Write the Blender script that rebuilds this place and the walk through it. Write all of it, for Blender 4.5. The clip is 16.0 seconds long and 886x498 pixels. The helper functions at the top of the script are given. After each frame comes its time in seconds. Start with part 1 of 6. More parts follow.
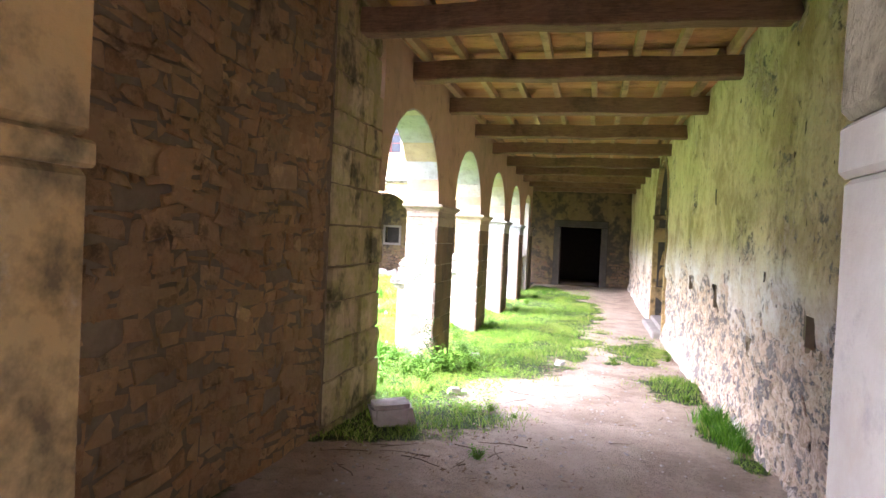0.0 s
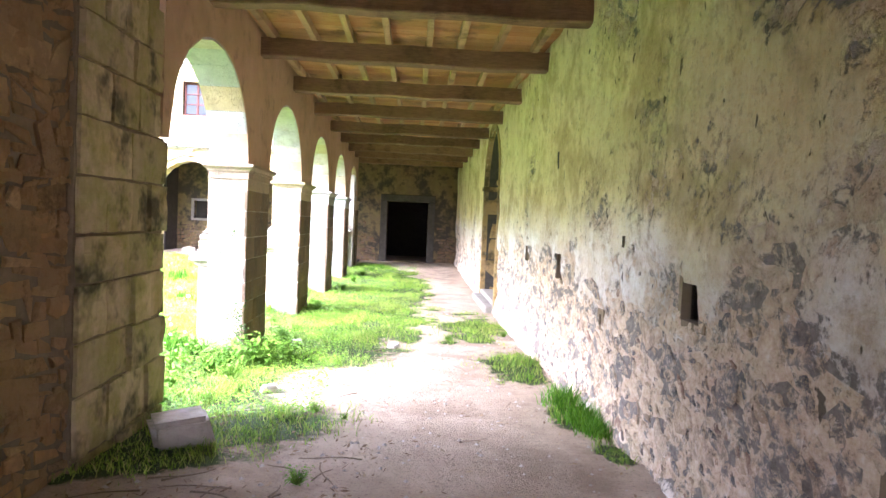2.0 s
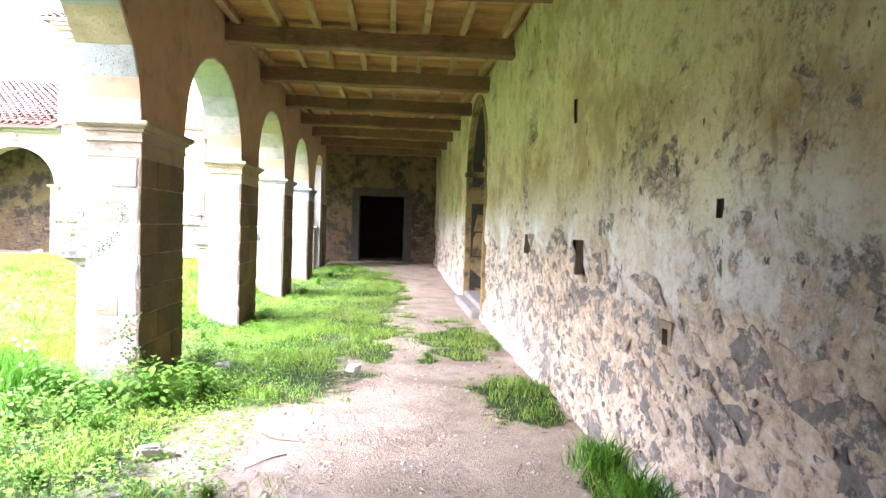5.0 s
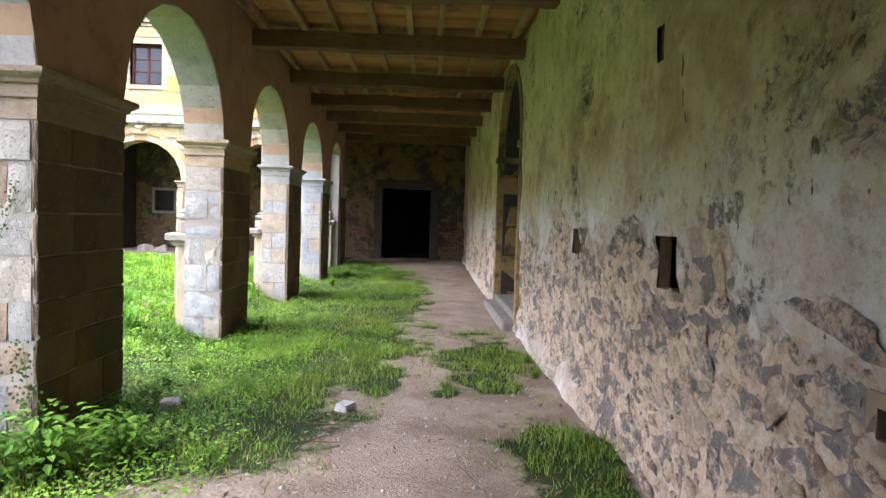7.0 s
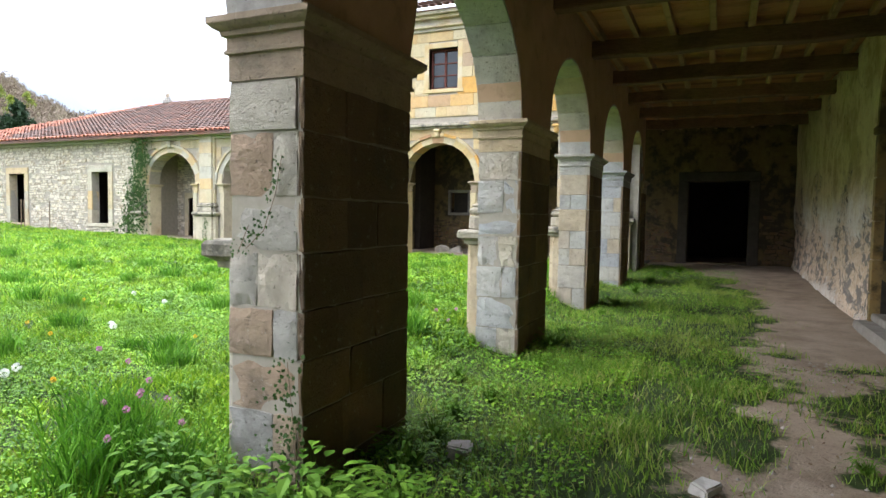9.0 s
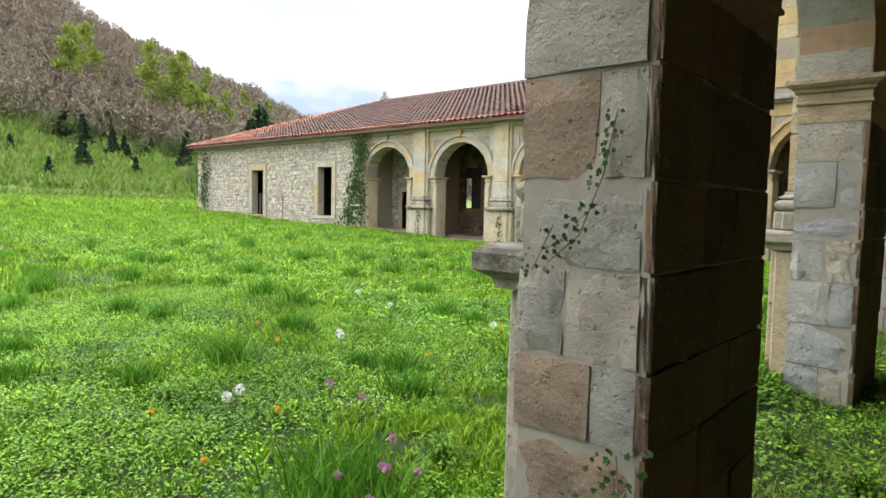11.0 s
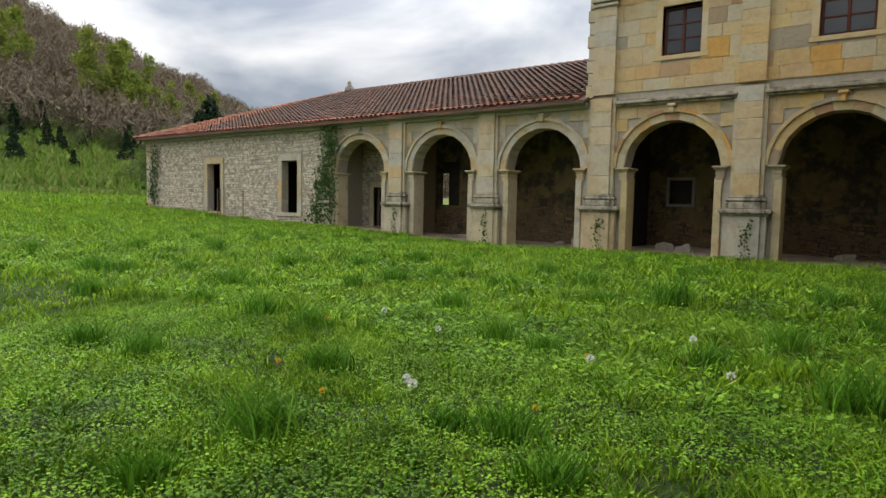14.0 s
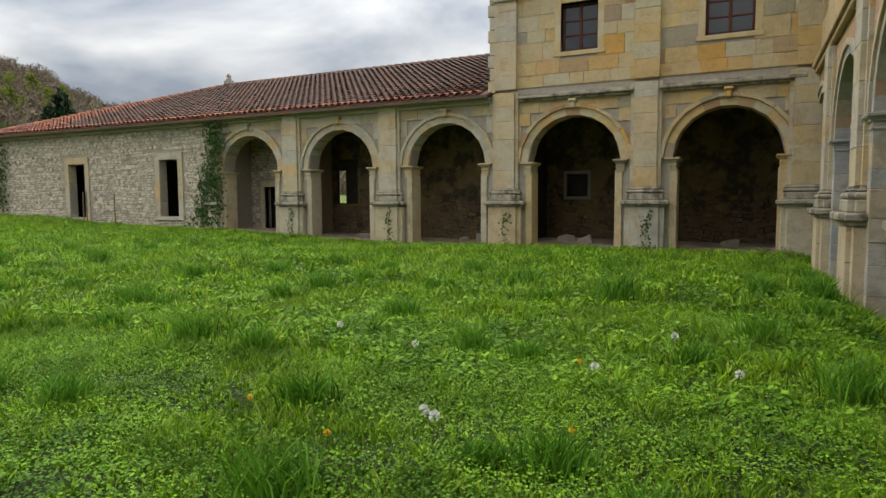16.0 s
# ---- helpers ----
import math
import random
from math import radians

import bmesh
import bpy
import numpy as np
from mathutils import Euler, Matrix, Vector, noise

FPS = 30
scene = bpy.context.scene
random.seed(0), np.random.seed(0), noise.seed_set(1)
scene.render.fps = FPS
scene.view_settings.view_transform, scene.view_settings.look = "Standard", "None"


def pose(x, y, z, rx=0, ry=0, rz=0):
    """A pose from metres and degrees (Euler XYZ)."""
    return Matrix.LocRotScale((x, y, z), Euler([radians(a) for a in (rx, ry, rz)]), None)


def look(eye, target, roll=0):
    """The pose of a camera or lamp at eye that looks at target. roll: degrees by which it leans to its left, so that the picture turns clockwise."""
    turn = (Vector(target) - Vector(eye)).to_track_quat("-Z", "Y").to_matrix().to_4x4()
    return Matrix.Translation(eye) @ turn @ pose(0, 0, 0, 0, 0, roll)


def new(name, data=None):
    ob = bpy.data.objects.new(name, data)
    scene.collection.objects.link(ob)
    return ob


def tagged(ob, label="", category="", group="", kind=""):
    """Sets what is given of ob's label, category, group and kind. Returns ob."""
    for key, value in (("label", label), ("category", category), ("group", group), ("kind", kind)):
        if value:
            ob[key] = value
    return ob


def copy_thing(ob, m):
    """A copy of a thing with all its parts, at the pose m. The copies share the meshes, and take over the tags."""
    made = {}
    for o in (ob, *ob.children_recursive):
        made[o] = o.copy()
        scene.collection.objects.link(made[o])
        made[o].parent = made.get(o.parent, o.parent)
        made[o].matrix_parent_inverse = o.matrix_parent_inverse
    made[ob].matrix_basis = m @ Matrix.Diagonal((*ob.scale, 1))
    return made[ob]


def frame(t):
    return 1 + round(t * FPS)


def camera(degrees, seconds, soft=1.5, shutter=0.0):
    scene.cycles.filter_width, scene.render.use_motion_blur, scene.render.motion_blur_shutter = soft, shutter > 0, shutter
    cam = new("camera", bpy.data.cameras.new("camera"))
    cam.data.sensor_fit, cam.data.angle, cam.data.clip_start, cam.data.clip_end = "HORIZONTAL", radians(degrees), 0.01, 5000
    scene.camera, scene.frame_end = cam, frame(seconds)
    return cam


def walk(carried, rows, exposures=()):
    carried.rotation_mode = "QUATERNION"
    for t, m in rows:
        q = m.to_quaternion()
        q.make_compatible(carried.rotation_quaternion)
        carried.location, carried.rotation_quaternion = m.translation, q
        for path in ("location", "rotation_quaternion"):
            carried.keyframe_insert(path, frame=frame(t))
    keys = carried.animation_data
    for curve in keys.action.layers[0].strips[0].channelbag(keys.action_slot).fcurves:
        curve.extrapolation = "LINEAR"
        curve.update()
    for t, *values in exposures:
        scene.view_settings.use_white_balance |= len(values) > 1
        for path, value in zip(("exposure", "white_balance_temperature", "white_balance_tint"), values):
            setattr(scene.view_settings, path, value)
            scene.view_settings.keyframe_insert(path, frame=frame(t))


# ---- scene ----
cam = camera(70.4, 16.0)
PATH = [
    (0, (0.141, 0.02, 1.508), (-0.317, 1.966, 1.466), 2.6),
    (0.5, (0.07, 0.293, 1.466), (-0.166, 2.279, 1.422), 2.7),
    (1, (0.022, 0.613, 1.435), (-0.072, 2.61, 1.353), 2.6),
    (1.5, (-0.026, 0.953, 1.389), (0.026, 2.952, 1.323), 2.8),
    (2, (-0.033, 1.288, 1.354), (0.062, 3.284, 1.268), 2.5),
    (2.5, (0.019, 1.65, 1.32), (0.113, 3.645, 1.213), 2.6),
    (3, (-0.006, 1.974, 1.26), (0.116, 3.968, 1.155), 2.4),
    (3.5, (-0.049, 2.35, 1.24), (0.107, 4.342, 1.136), 1.9),
    (6, (0.261, 4.484, 1.072), (0.424, 6.476, 1.005), 1.7),
    (6.5, (0.294, 4.96, 1.098), (0.459, 6.951, 1.017), 1.6),
    (7, (0.357, 5.422, 1.079), (0.418, 7.419, 0.984), 1.8),
    (7.5, (0.31, 5.826, 1.064), (0.127, 7.814, 0.953), 1.4),
    (8, (0.153, 6.288, 1.054), (-0.142, 8.264, 0.959), 0.9),
    (8.5, (-0.003, 6.769, 0.995), (-0.484, 8.707, 0.901), 0.4),
    (9, (-0.252, 7.016, 0.946), (-1.056, 8.844, 0.84), 0.9),
    (9.5, (-0.598, 7.266, 0.951), (-1.675, 8.947, 0.832), 0.7),
    (10, (-0.903, 7.539, 0.918), (-2.214, 9.044, 0.789), 0.7),
    (12.5, (-2.325, 8.119, 0.968), (-3.636, 9.623, 0.823), 1.9),
    (13, (-2.618, 8.202, 0.968), (-3.893, 9.737, 0.826), 1.8),
    (13.5, (-2.875, 8.243, 0.967), (-4.119, 9.802, 0.815), 1.5),
    (14, (-3.136, 8.31, 0.943), (-4.335, 9.904, 0.797), 1.2),
    (14.5, (-3.38, 8.333, 0.957), (-4.479, 9.997, 0.805), 1.2),
    (15, (-3.651, 8.286, 0.977), (-4.638, 10.019, 0.83), 0.7),
    (15.5, (-3.847, 8.269, 0.974), (-4.783, 10.028, 0.81), 0.4),
    (16, (-4.063, 8.325, 0.973), (-4.937, 10.117, 0.818), -0.3),
]
EXPOSURES = [(0, 4.38, 5750, 31), (1.5, 4.68, 5650, 29), (3.5, 4.72, 5600, 27), (6.0, 3.5, 5700, 25), (7.0, 2.78, 5750, 24), (8.5, 2.05, 5950, 15), (10.0, 1.6, 6250, 11), (12.5, 0.9, 6550, 10), (14.0, 0.3, 6800, 10), (15.0, 0.05, 6800, 10), (16.0, 0.2, 6850, 9)]
walk(cam, [(t, look(eye, target, roll)) for t, eye, target, roll in PATH], EXPOSURES)

# ---- light: an overcast sky with a weak, wide sun ----
SUN_ELEVATION, SUN_AZIMUTH = 27.0, 256.0
world = bpy.data.worlds.new("overcast_sky")
scene.world = world
world.use_nodes = True
wt = world.node_tree
wt.nodes.clear()
w_out = wt.nodes.new("ShaderNodeOutputWorld")
w_sky = wt.nodes.new("ShaderNodeTexSky")
w_sky.sky_type = "NISHITA"
w_sky.sun_disc = False
w_sky.sun_elevation = radians(SUN_ELEVATION)
w_sky.sun_rotation = radians(SUN_AZIMUTH)
w_b1 = wt.nodes.new("ShaderNodeBackground")
w_b1.inputs[1].default_value = 0.1
wt.links.new(w_sky.outputs[0], w_b1.inputs[0])
w_co = wt.nodes.new("ShaderNodeTexCoord")
w_map = wt.nodes.new("ShaderNodeMapping")
w_map.inputs["Scale"].default_value = (1.0, 1.0, 2.6)
wt.links.new(w_co.outputs["Generated"], w_map.inputs[0])
w_n = wt.nodes.new("ShaderNodeTexNoise")
w_n.inputs["Scale"].default_value = 2.3
w_n.inputs["Detail"].default_value = 6
w_n.inputs["Roughness"].default_value = 0.5
w_n.inputs["Distortion"].default_value = 0.3
wt.links.new(w_map.outputs[0], w_n.inputs[0])
w_r = wt.nodes.new("ShaderNodeValToRGB")
w_r.color_ramp.elements[0].position, w_r.color_ramp.elements[0].color = 0.36, (0.32, 0.37, 0.46, 1)
w_r.color_ramp.elements[1].position, w_r.color_ramp.elements[1].color = 0.62, (0.97, 0.98, 1.0, 1)
wt.links.new(w_n.outputs[0], w_r.inputs[0])
w_b2 = wt.nodes.new("ShaderNodeBackground")
# an overcast sky is about three times as bright overhead as at the horizon
w_sep = wt.nodes.new("ShaderNodeSeparateXYZ")
wt.links.new(w_co.outputs["Generated"], w_sep.inputs[0])
w_up = wt.nodes.new("ShaderNodeMapRange")
w_up.inputs["From Min"].default_value, w_up.inputs["From Max"].default_value = 0.1, 0.85
w_up.inputs["To Min"].default_value, w_up.inputs["To Max"].default_value = 0.64, 3.1
wt.links.new(w_sep.outputs[2], w_up.inputs["Value"])
wt.links.new(w_up.outputs[0], w_b2.inputs[1])
wt.links.new(w_r.outputs[0], w_b2.inputs[0])
w_mix = wt.nodes.new("ShaderNodeMixShader")
w_mix.inputs[0].default_value = 0.9
wt.links.new(w_b1.outputs[0], w_mix.inputs[1])
wt.links.new(w_b2.outputs[0], w_mix.inputs[2])
wt.links.new(w_mix.outputs[0], w_out.inputs[0])
sun_data = bpy.data.lights.new("sun", "SUN")
sun_data.energy, sun_data.angle, sun_data.color = 1.5, radians(60), (1.0, 0.97, 0.92)
sun = new("sun", sun_data)
a_, e_ = radians(SUN_AZIMUTH), radians(SUN_ELEVATION)
sun_way = Vector((math.sin(a_) * math.cos(e_), math.cos(a_) * math.cos(e_), math.sin(e_)))
sun.matrix_world = look(sun_way * 60, (0, 0, 0))


# ---- materials ----
class Mat:
    """A node material with short helpers."""

    def __init__(self, name, rough=0.9):
        self.m = bpy.data.materials.new(name)
        self.m.use_nodes = True
        self.t = self.m.node_tree
        self.bsdf = self.t.nodes["Principled BSDF"]
        self.bsdf.inputs["Roughness"].default_value = rough
        self.bsdf.inputs["Specular IOR Level"].default_value = 0.25
        self.co = self.t.nodes.new("ShaderNodeNewGeometry").outputs["Position"]

    def link(self, a, b):
        self.t.links.new(a, b)

    def put(self, sock, v):
        if hasattr(v, "links"):
            self.link(v, sock)
        else:
            sock.default_value = v

    def stretch(self, s):
        n = self.t.nodes.new("ShaderNodeMapping")
        n.inputs["Scale"].default_value = s
        self.link(self.co, n.inputs[0])
        return n.outputs[0]

    def grain(self, scale, detail=5, rough=0.6, vec=None, distort=0.0):
        n = self.t.nodes.new("ShaderNodeTexNoise")
        n.inputs["Scale"].default_value, n.inputs["Detail"].default_value = scale, detail
        n.inputs["Roughness"].default_value, n.inputs["Distortion"].default_value = rough, distort
        self.link(vec or self.co, n.inputs["Vector"])
        return n.outputs["Fac"]

    def cells(self, scale, vec=None, feature="F1", out="Distance"):
        n = self.t.nodes.new("ShaderNodeTexVoronoi")
        n.feature = feature
        n.inputs["Scale"].default_value = scale
        self.link(vec or self.co, n.inputs["Vector"])
        return n.outputs[out]

    def ramp(self, fac, stops):
        n = self.t.nodes.new("ShaderNodeValToRGB")
        el = n.color_ramp.elements
        while len(el) < len(stops):
            el.new(0.5)
        for e, (p, c) in zip(el, stops):
            e.position = p
            e.color = (c, c, c, 1) if isinstance(c, (int, float)) else (*c, 1)
        self.link(fac, n.inputs[0])
        return n.outputs[0]

    def mix(self, fac, a, b, mode="MIX"):
        n = self.t.nodes.new("ShaderNodeMix")
        n.data_type, n.blend_type = "RGBA", mode
        self.put(n.inputs[0], fac)
        for s, v in ((n.inputs[6], a), (n.inputs[7], b)):
            self.put(s, v if hasattr(v, "links") else (*v, 1))
        return n.outputs[2]

    def math(self, op, a, b=0.0):
        n = self.t.nodes.new("ShaderNodeMath")
        n.operation = op
        self.put(n.inputs[0], a)
        self.put(n.inputs[1], b)
        return n.outputs[0]

    def axis(self, i):
        n = self.t.nodes.new("ShaderNodeSeparateXYZ")
        self.link(self.co, n.inputs[0])
        return n.outputs[i]

    def rand(self):
        return self.t.nodes.new("ShaderNodeObjectInfo").outputs["Random"]

    def island(self):
        return self.t.nodes.new("ShaderNodeNewGeometry").outputs["Random Per Island"]

    def done(self, color, height=None, strength=0.4, dist=0.01, translucent=0.0):
        self.put(self.bsdf.inputs["Base Color"], color)
        if height is not None:
            n = self.t.nodes.new("ShaderNodeBump")
            n.inputs["Strength"].default_value, n.inputs["Distance"].default_value = strength, dist
            self.link(height, n.inputs["Height"])
            self.link(n.outputs[0], self.bsdf.inputs["Normal"])
        if translucent:
            tr = self.t.nodes.new("ShaderNodeBsdfTranslucent")
            self.put(tr.inputs[0], color)
            mx = self.t.nodes.new("ShaderNodeMixShader")
            mx.inputs[0].default_value = translucent
            self.link(self.bsdf.outputs[0], mx.inputs[1])
            self.link(tr.outputs[0], mx.inputs[2])
            self.link(mx.outputs[0], self.t.nodes["Material Output"].inputs[0])
        return self.m


def ashlar_material(name, stops, stain=0.5, rusty=0.4):
    k = Mat(name, 0.88)
    base = k.ramp(k.rand(), stops)
    g = k.grain(9, 6, 0.65)
    base = k.mix(0.55, base, k.ramp(g, [(0.25, 0.42), (0.75, 0.62)]), "OVERLAY")
    blot = k.grain(2.6, 5, 0.7)
    base = k.mix(k.ramp(blot, [(0.5, 0.0), (0.72, stain)]), base, (0.075, 0.07, 0.06))
    lich = k.grain(22, 4, 0.7)
    base = k.mix(k.ramp(lich, [(0.6, 0.0), (0.75, 0.45)]), base, (0.48, 0.47, 0.40))
    rust = k.grain(1.1, 3, 0.5)
    base = k.mix(k.ramp(rust, [(0.55, 0.0), (0.75, rusty)]), base, (0.40, 0.22, 0.07))
    pit = k.ramp(k.grain(34, 3, 0.6), [(0.62, 0.0), (0.7, 1.0)])
    base = k.mix(k.math("MULTIPLY", pit, 0.45), base, (0.06, 0.055, 0.045))
    h = k.math("ADD", k.math("MULTIPLY", k.grain(40, 7, 0.75), 0.6), k.grain(7, 4, 0.6))
    h = k.math("SUBTRACT", h, k.math("MULTIPLY", pit, 0.35))
    return k.done(base, h, 0.9, 0.035)


GREYISH = [(0.0, (0.25, 0.245, 0.23)), (0.2, (0.40, 0.36, 0.29)), (0.4, (0.29, 0.285, 0.27)), (0.55, (0.38, 0.31, 0.22)), (0.72, (0.31, 0.22, 0.15)), (0.86, (0.35, 0.34, 0.32)), (1.0, (0.47, 0.38, 0.26))]
OCHRE = [(0.0, (0.45, 0.41, 0.32)), (0.18, (0.52, 0.37, 0.17)), (0.38, (0.46, 0.42, 0.33)), (0.52, (0.52, 0.30, 0.09)), (0.68, (0.48, 0.42, 0.29)), (0.82, (0.36, 0.21, 0.12)), (0.9, (0.31, 0.29, 0.24)), (1.0, (0.53, 0.42, 0.22))]
OCHRE = [(p, (1.0 * c[0], 0.97 * c[1], 0.88 * c[2])) for p, c in OCHRE]
LIGHT = [(0.0, (0.45, 0.41, 0.32)), (0.3, (0.49, 0.40, 0.25)), (0.6, (0.42, 0.39, 0.32)), (0.85, (0.50, 0.36, 0.18)), (1.0, (0.47, 0.43, 0.34))]
M_ASHLAR = ashlar_material("weathered_ashlar", GREYISH, 0.55)
M_OCHRE = ashlar_material("ochre_sandstone", OCHRE, 0.25)
M_LIGHT = ashlar_material("pale_sandstone", LIGHT, 0.35)
M_ARCADE = ashlar_material("grey_arcade_ashlar", [(0.0, (0.44, 0.42, 0.37)), (0.2, (0.36, 0.365, 0.355)), (0.4, (0.47, 0.41, 0.30)), (0.55, (0.33, 0.335, 0.335)), (0.72, (0.42, 0.40, 0.35)), (0.86, (0.45, 0.34, 0.20)), (1.0, (0.40, 0.39, 0.36))], 0.4, 0.22)
# Brown sandstone of the gallery faces, darkened further for their shade.
M_BROWN_SHADED_ASHLAR = ashlar_material("brown_shaded_ashlar", [(0.0, (0.13, 0.088, 0.056)), (0.3, (0.19, 0.13, 0.08)), (0.55, (0.105, 0.075, 0.052)), (0.8, (0.22, 0.15, 0.09)), (1.0, (0.15, 0.10, 0.064))], 0.75)


def mossy_ashlar():
    k = Mat("mossy_ashlar", 0.92)
    base = k.ramp(k.rand(), [(0.0, (0.42, 0.31, 0.17)), (0.5, (0.56, 0.44, 0.26)), (0.75, (0.36, 0.29, 0.16)), (1.0, (0.50, 0.38, 0.23))])
    base = k.mix(k.ramp(k.grain(3.2, 5, 0.7), [(0.42, 0.0), (0.64, 0.8)]), base, (0.29, 0.27, 0.075))
    base = k.mix(k.ramp(k.grain(1.7, 4, 0.7), [(0.52, 0.0), (0.64, 0.85)]), base, (0.045, 0.045, 0.028))
    base = k.mix(0.6, base, k.ramp(k.grain(14, 5, 0.7), [(0.3, 0.4), (0.7, 0.62)]), "OVERLAY")
    return k.done(base, k.math("ADD", k.grain(18, 7, 0.75), k.grain(5, 4, 0.6)), 0.95, 0.045)


M_MOSSY = mossy_ashlar()


def rubble_material(name, stops, joint, per_object):
    k = Mat(name, 0.93)
    base = k.ramp(k.rand() if per_object else k.island(), stops)
    base = k.mix(0.7, base, k.ramp(k.grain(16, 6, 0.7), [(0.25, 0.36), (0.75, 0.66)]), "OVERLAY")
    base = k.mix(k.ramp(k.grain(1.3, 5, 0.65), [(0.42, 0.0), (0.68, 0.8)]), base, joint)
    smear = k.ramp(k.grain(6.5, 8, 0.78), [(0.46, 0.0), (0.54, 0.8)])
    base = k.mix(smear, base, tuple(min(1.0, 2.1 * c) for c in joint))
    base = k.mix(k.ramp(k.grain(3.1, 7, 0.75), [(0.56, 0.0), (0.66, 0.7)]), base, tuple(0.35 * c for c in joint))
    return k.done(base, k.math("ADD", k.grain(26, 7, 0.78), k.grain(7, 5, 0.7)), 0.95, 0.045)


BROWN = [(0.0, (0.18, 0.125, 0.075)), (0.2, (0.46, 0.32, 0.18)), (0.4, (0.30, 0.18, 0.105)), (0.6, (0.52, 0.39, 0.24)), (0.8, (0.36, 0.235, 0.135)), (1.0, (0.30, 0.245, 0.16))]
BROWN = [(p, (1.05 * c[0], 0.94 * c[1], 0.74 * c[2])) for p, c in BROWN]
PALE = [(0.0, (0.40, 0.34, 0.23)), (0.22, (0.55, 0.49, 0.36)), (0.4, (0.22, 0.16, 0.10)), (0.55, (0.50, 0.42, 0.28)), (0.75, (0.58, 0.53, 0.42)), (0.88, (0.16, 0.12, 0.08)), (1.0, (0.42, 0.37, 0.28))]
PALE = [(p, tuple(1.14 * v for v in c)) for p, c in PALE]
M_RUBBLE = rubble_material("brown_rubble_stone", BROWN, (0.17, 0.11, 0.055), True)
M_RUBBLE_JOINED = rubble_material("brown_rubble_joined", BROWN, (0.17, 0.11, 0.055), False)
# The brown rubble again at half brightness, for the north gallery's shade.
M_SHADED_RUBBLE = rubble_material("shaded_brown_rubble", [(p, tuple(0.5 * v for v in c)) for p, c in BROWN], (0.07, 0.052, 0.036), False)
M_PALE_RUBBLE = rubble_material("pale_rubble_stone", PALE, (0.34, 0.30, 0.24), False)


def plain_material(name, a, b, scale=6.0, rough=0.92, bump=0.5, dist=0.012, stains=()):
    k = Mat(name, rough)
    base = k.mix(k.ramp(k.grain(scale, 6, 0.65), [(0.3, 0.0), (0.7, 1.0)]), a, b)
    for s, lo, hi, amount, colour in stains:
        base = k.mix(k.ramp(k.grain(s, 6, 0.68), [(lo, 0.0), (hi, amount)]), base, colour)
    h = k.math("ADD", k.math("MULTIPLY", k.grain(scale * 6, 6, 0.7), 0.5), k.grain(scale, 4, 0.6))
    return k.done(base, h, bump, dist)


M_MORTAR = plain_material("earth_mortar", (0.18, 0.135, 0.085), (0.24, 0.185, 0.12), 14)
M_PALE_MORTAR = plain_material("pale_mortar", (0.27, 0.24, 0.19), (0.36, 0.32, 0.26), 9)
M_ARCH_PLASTER = plain_material("ochre_arcade_plaster", (0.45, 0.30, 0.19), (0.36, 0.235, 0.14), 2.2, stains=[(3.5, 0.55, 0.72, 0.5, (0.10, 0.075, 0.05)), (1.2, 0.55, 0.75, 0.5, (0.15, 0.15, 0.07))])
M_FLOOR_SLAB = plain_material("worn_step_stone", (0.28, 0.26, 0.23), (0.20, 0.18, 0.15), 5)
# Near black in place of shade, for unlit rooms, decks and window backs.
M_PAINTED_SHADE = plain_material("painted_shade", (0.03, 0.026, 0.022), (0.05, 0.042, 0.035), 4)
# Dark frame stone; on floors and the wall core it stands for shade.
M_DARK_STONE_SHADE = plain_material("dark_stone_and_shade", (0.085, 0.075, 0.06), (0.05, 0.046, 0.038), 5)
M_STAIN = plain_material("blackened_moulding_stone", (0.40, 0.355, 0.265), (0.23, 0.205, 0.16), 5, bump=0.95, dist=0.035, stains=[(3, 0.48, 0.62, 0.8, (0.065, 0.062, 0.05))])
M_STONE_TRIM = plain_material("yellow_stone_trim", (0.50, 0.41, 0.25), (0.43, 0.31, 0.15), 3, stains=[(1.6, 0.5, 0.6, 0.6, (0.46, 0.42, 0.33))])
M_WHITE_STONE = plain_material("white_limestone", (0.55, 0.53, 0.49), (0.40, 0.38, 0.34), 20)
M_BOULDER = plain_material("grey_brown_boulder", (0.44, 0.40, 0.36), (0.32, 0.28, 0.25), 9, stains=[(4, 0.5, 0.7, 0.6, (0.10, 0.11, 0.06))])
M_JAMB = plain_material("limewashed_jamb", (0.46, 0.44, 0.41), (0.34, 0.31, 0.275), 3.5, stains=[(5, 0.55, 0.68, 0.7, (0.22, 0.22, 0.24)), (2, 0.6, 0.8, 0.6, (0.40, 0.30, 0.20))])
M_JAMB_OLD = plain_material("ochre_jamb_stone", (0.42, 0.27, 0.10), (0.31, 0.24, 0.12), 3.5, stains=[(2.4, 0.48, 0.62, 0.85, (0.07, 0.06, 0.035)), (4, 0.58, 0.75, 0.6, (0.42, 0.40, 0.33))])


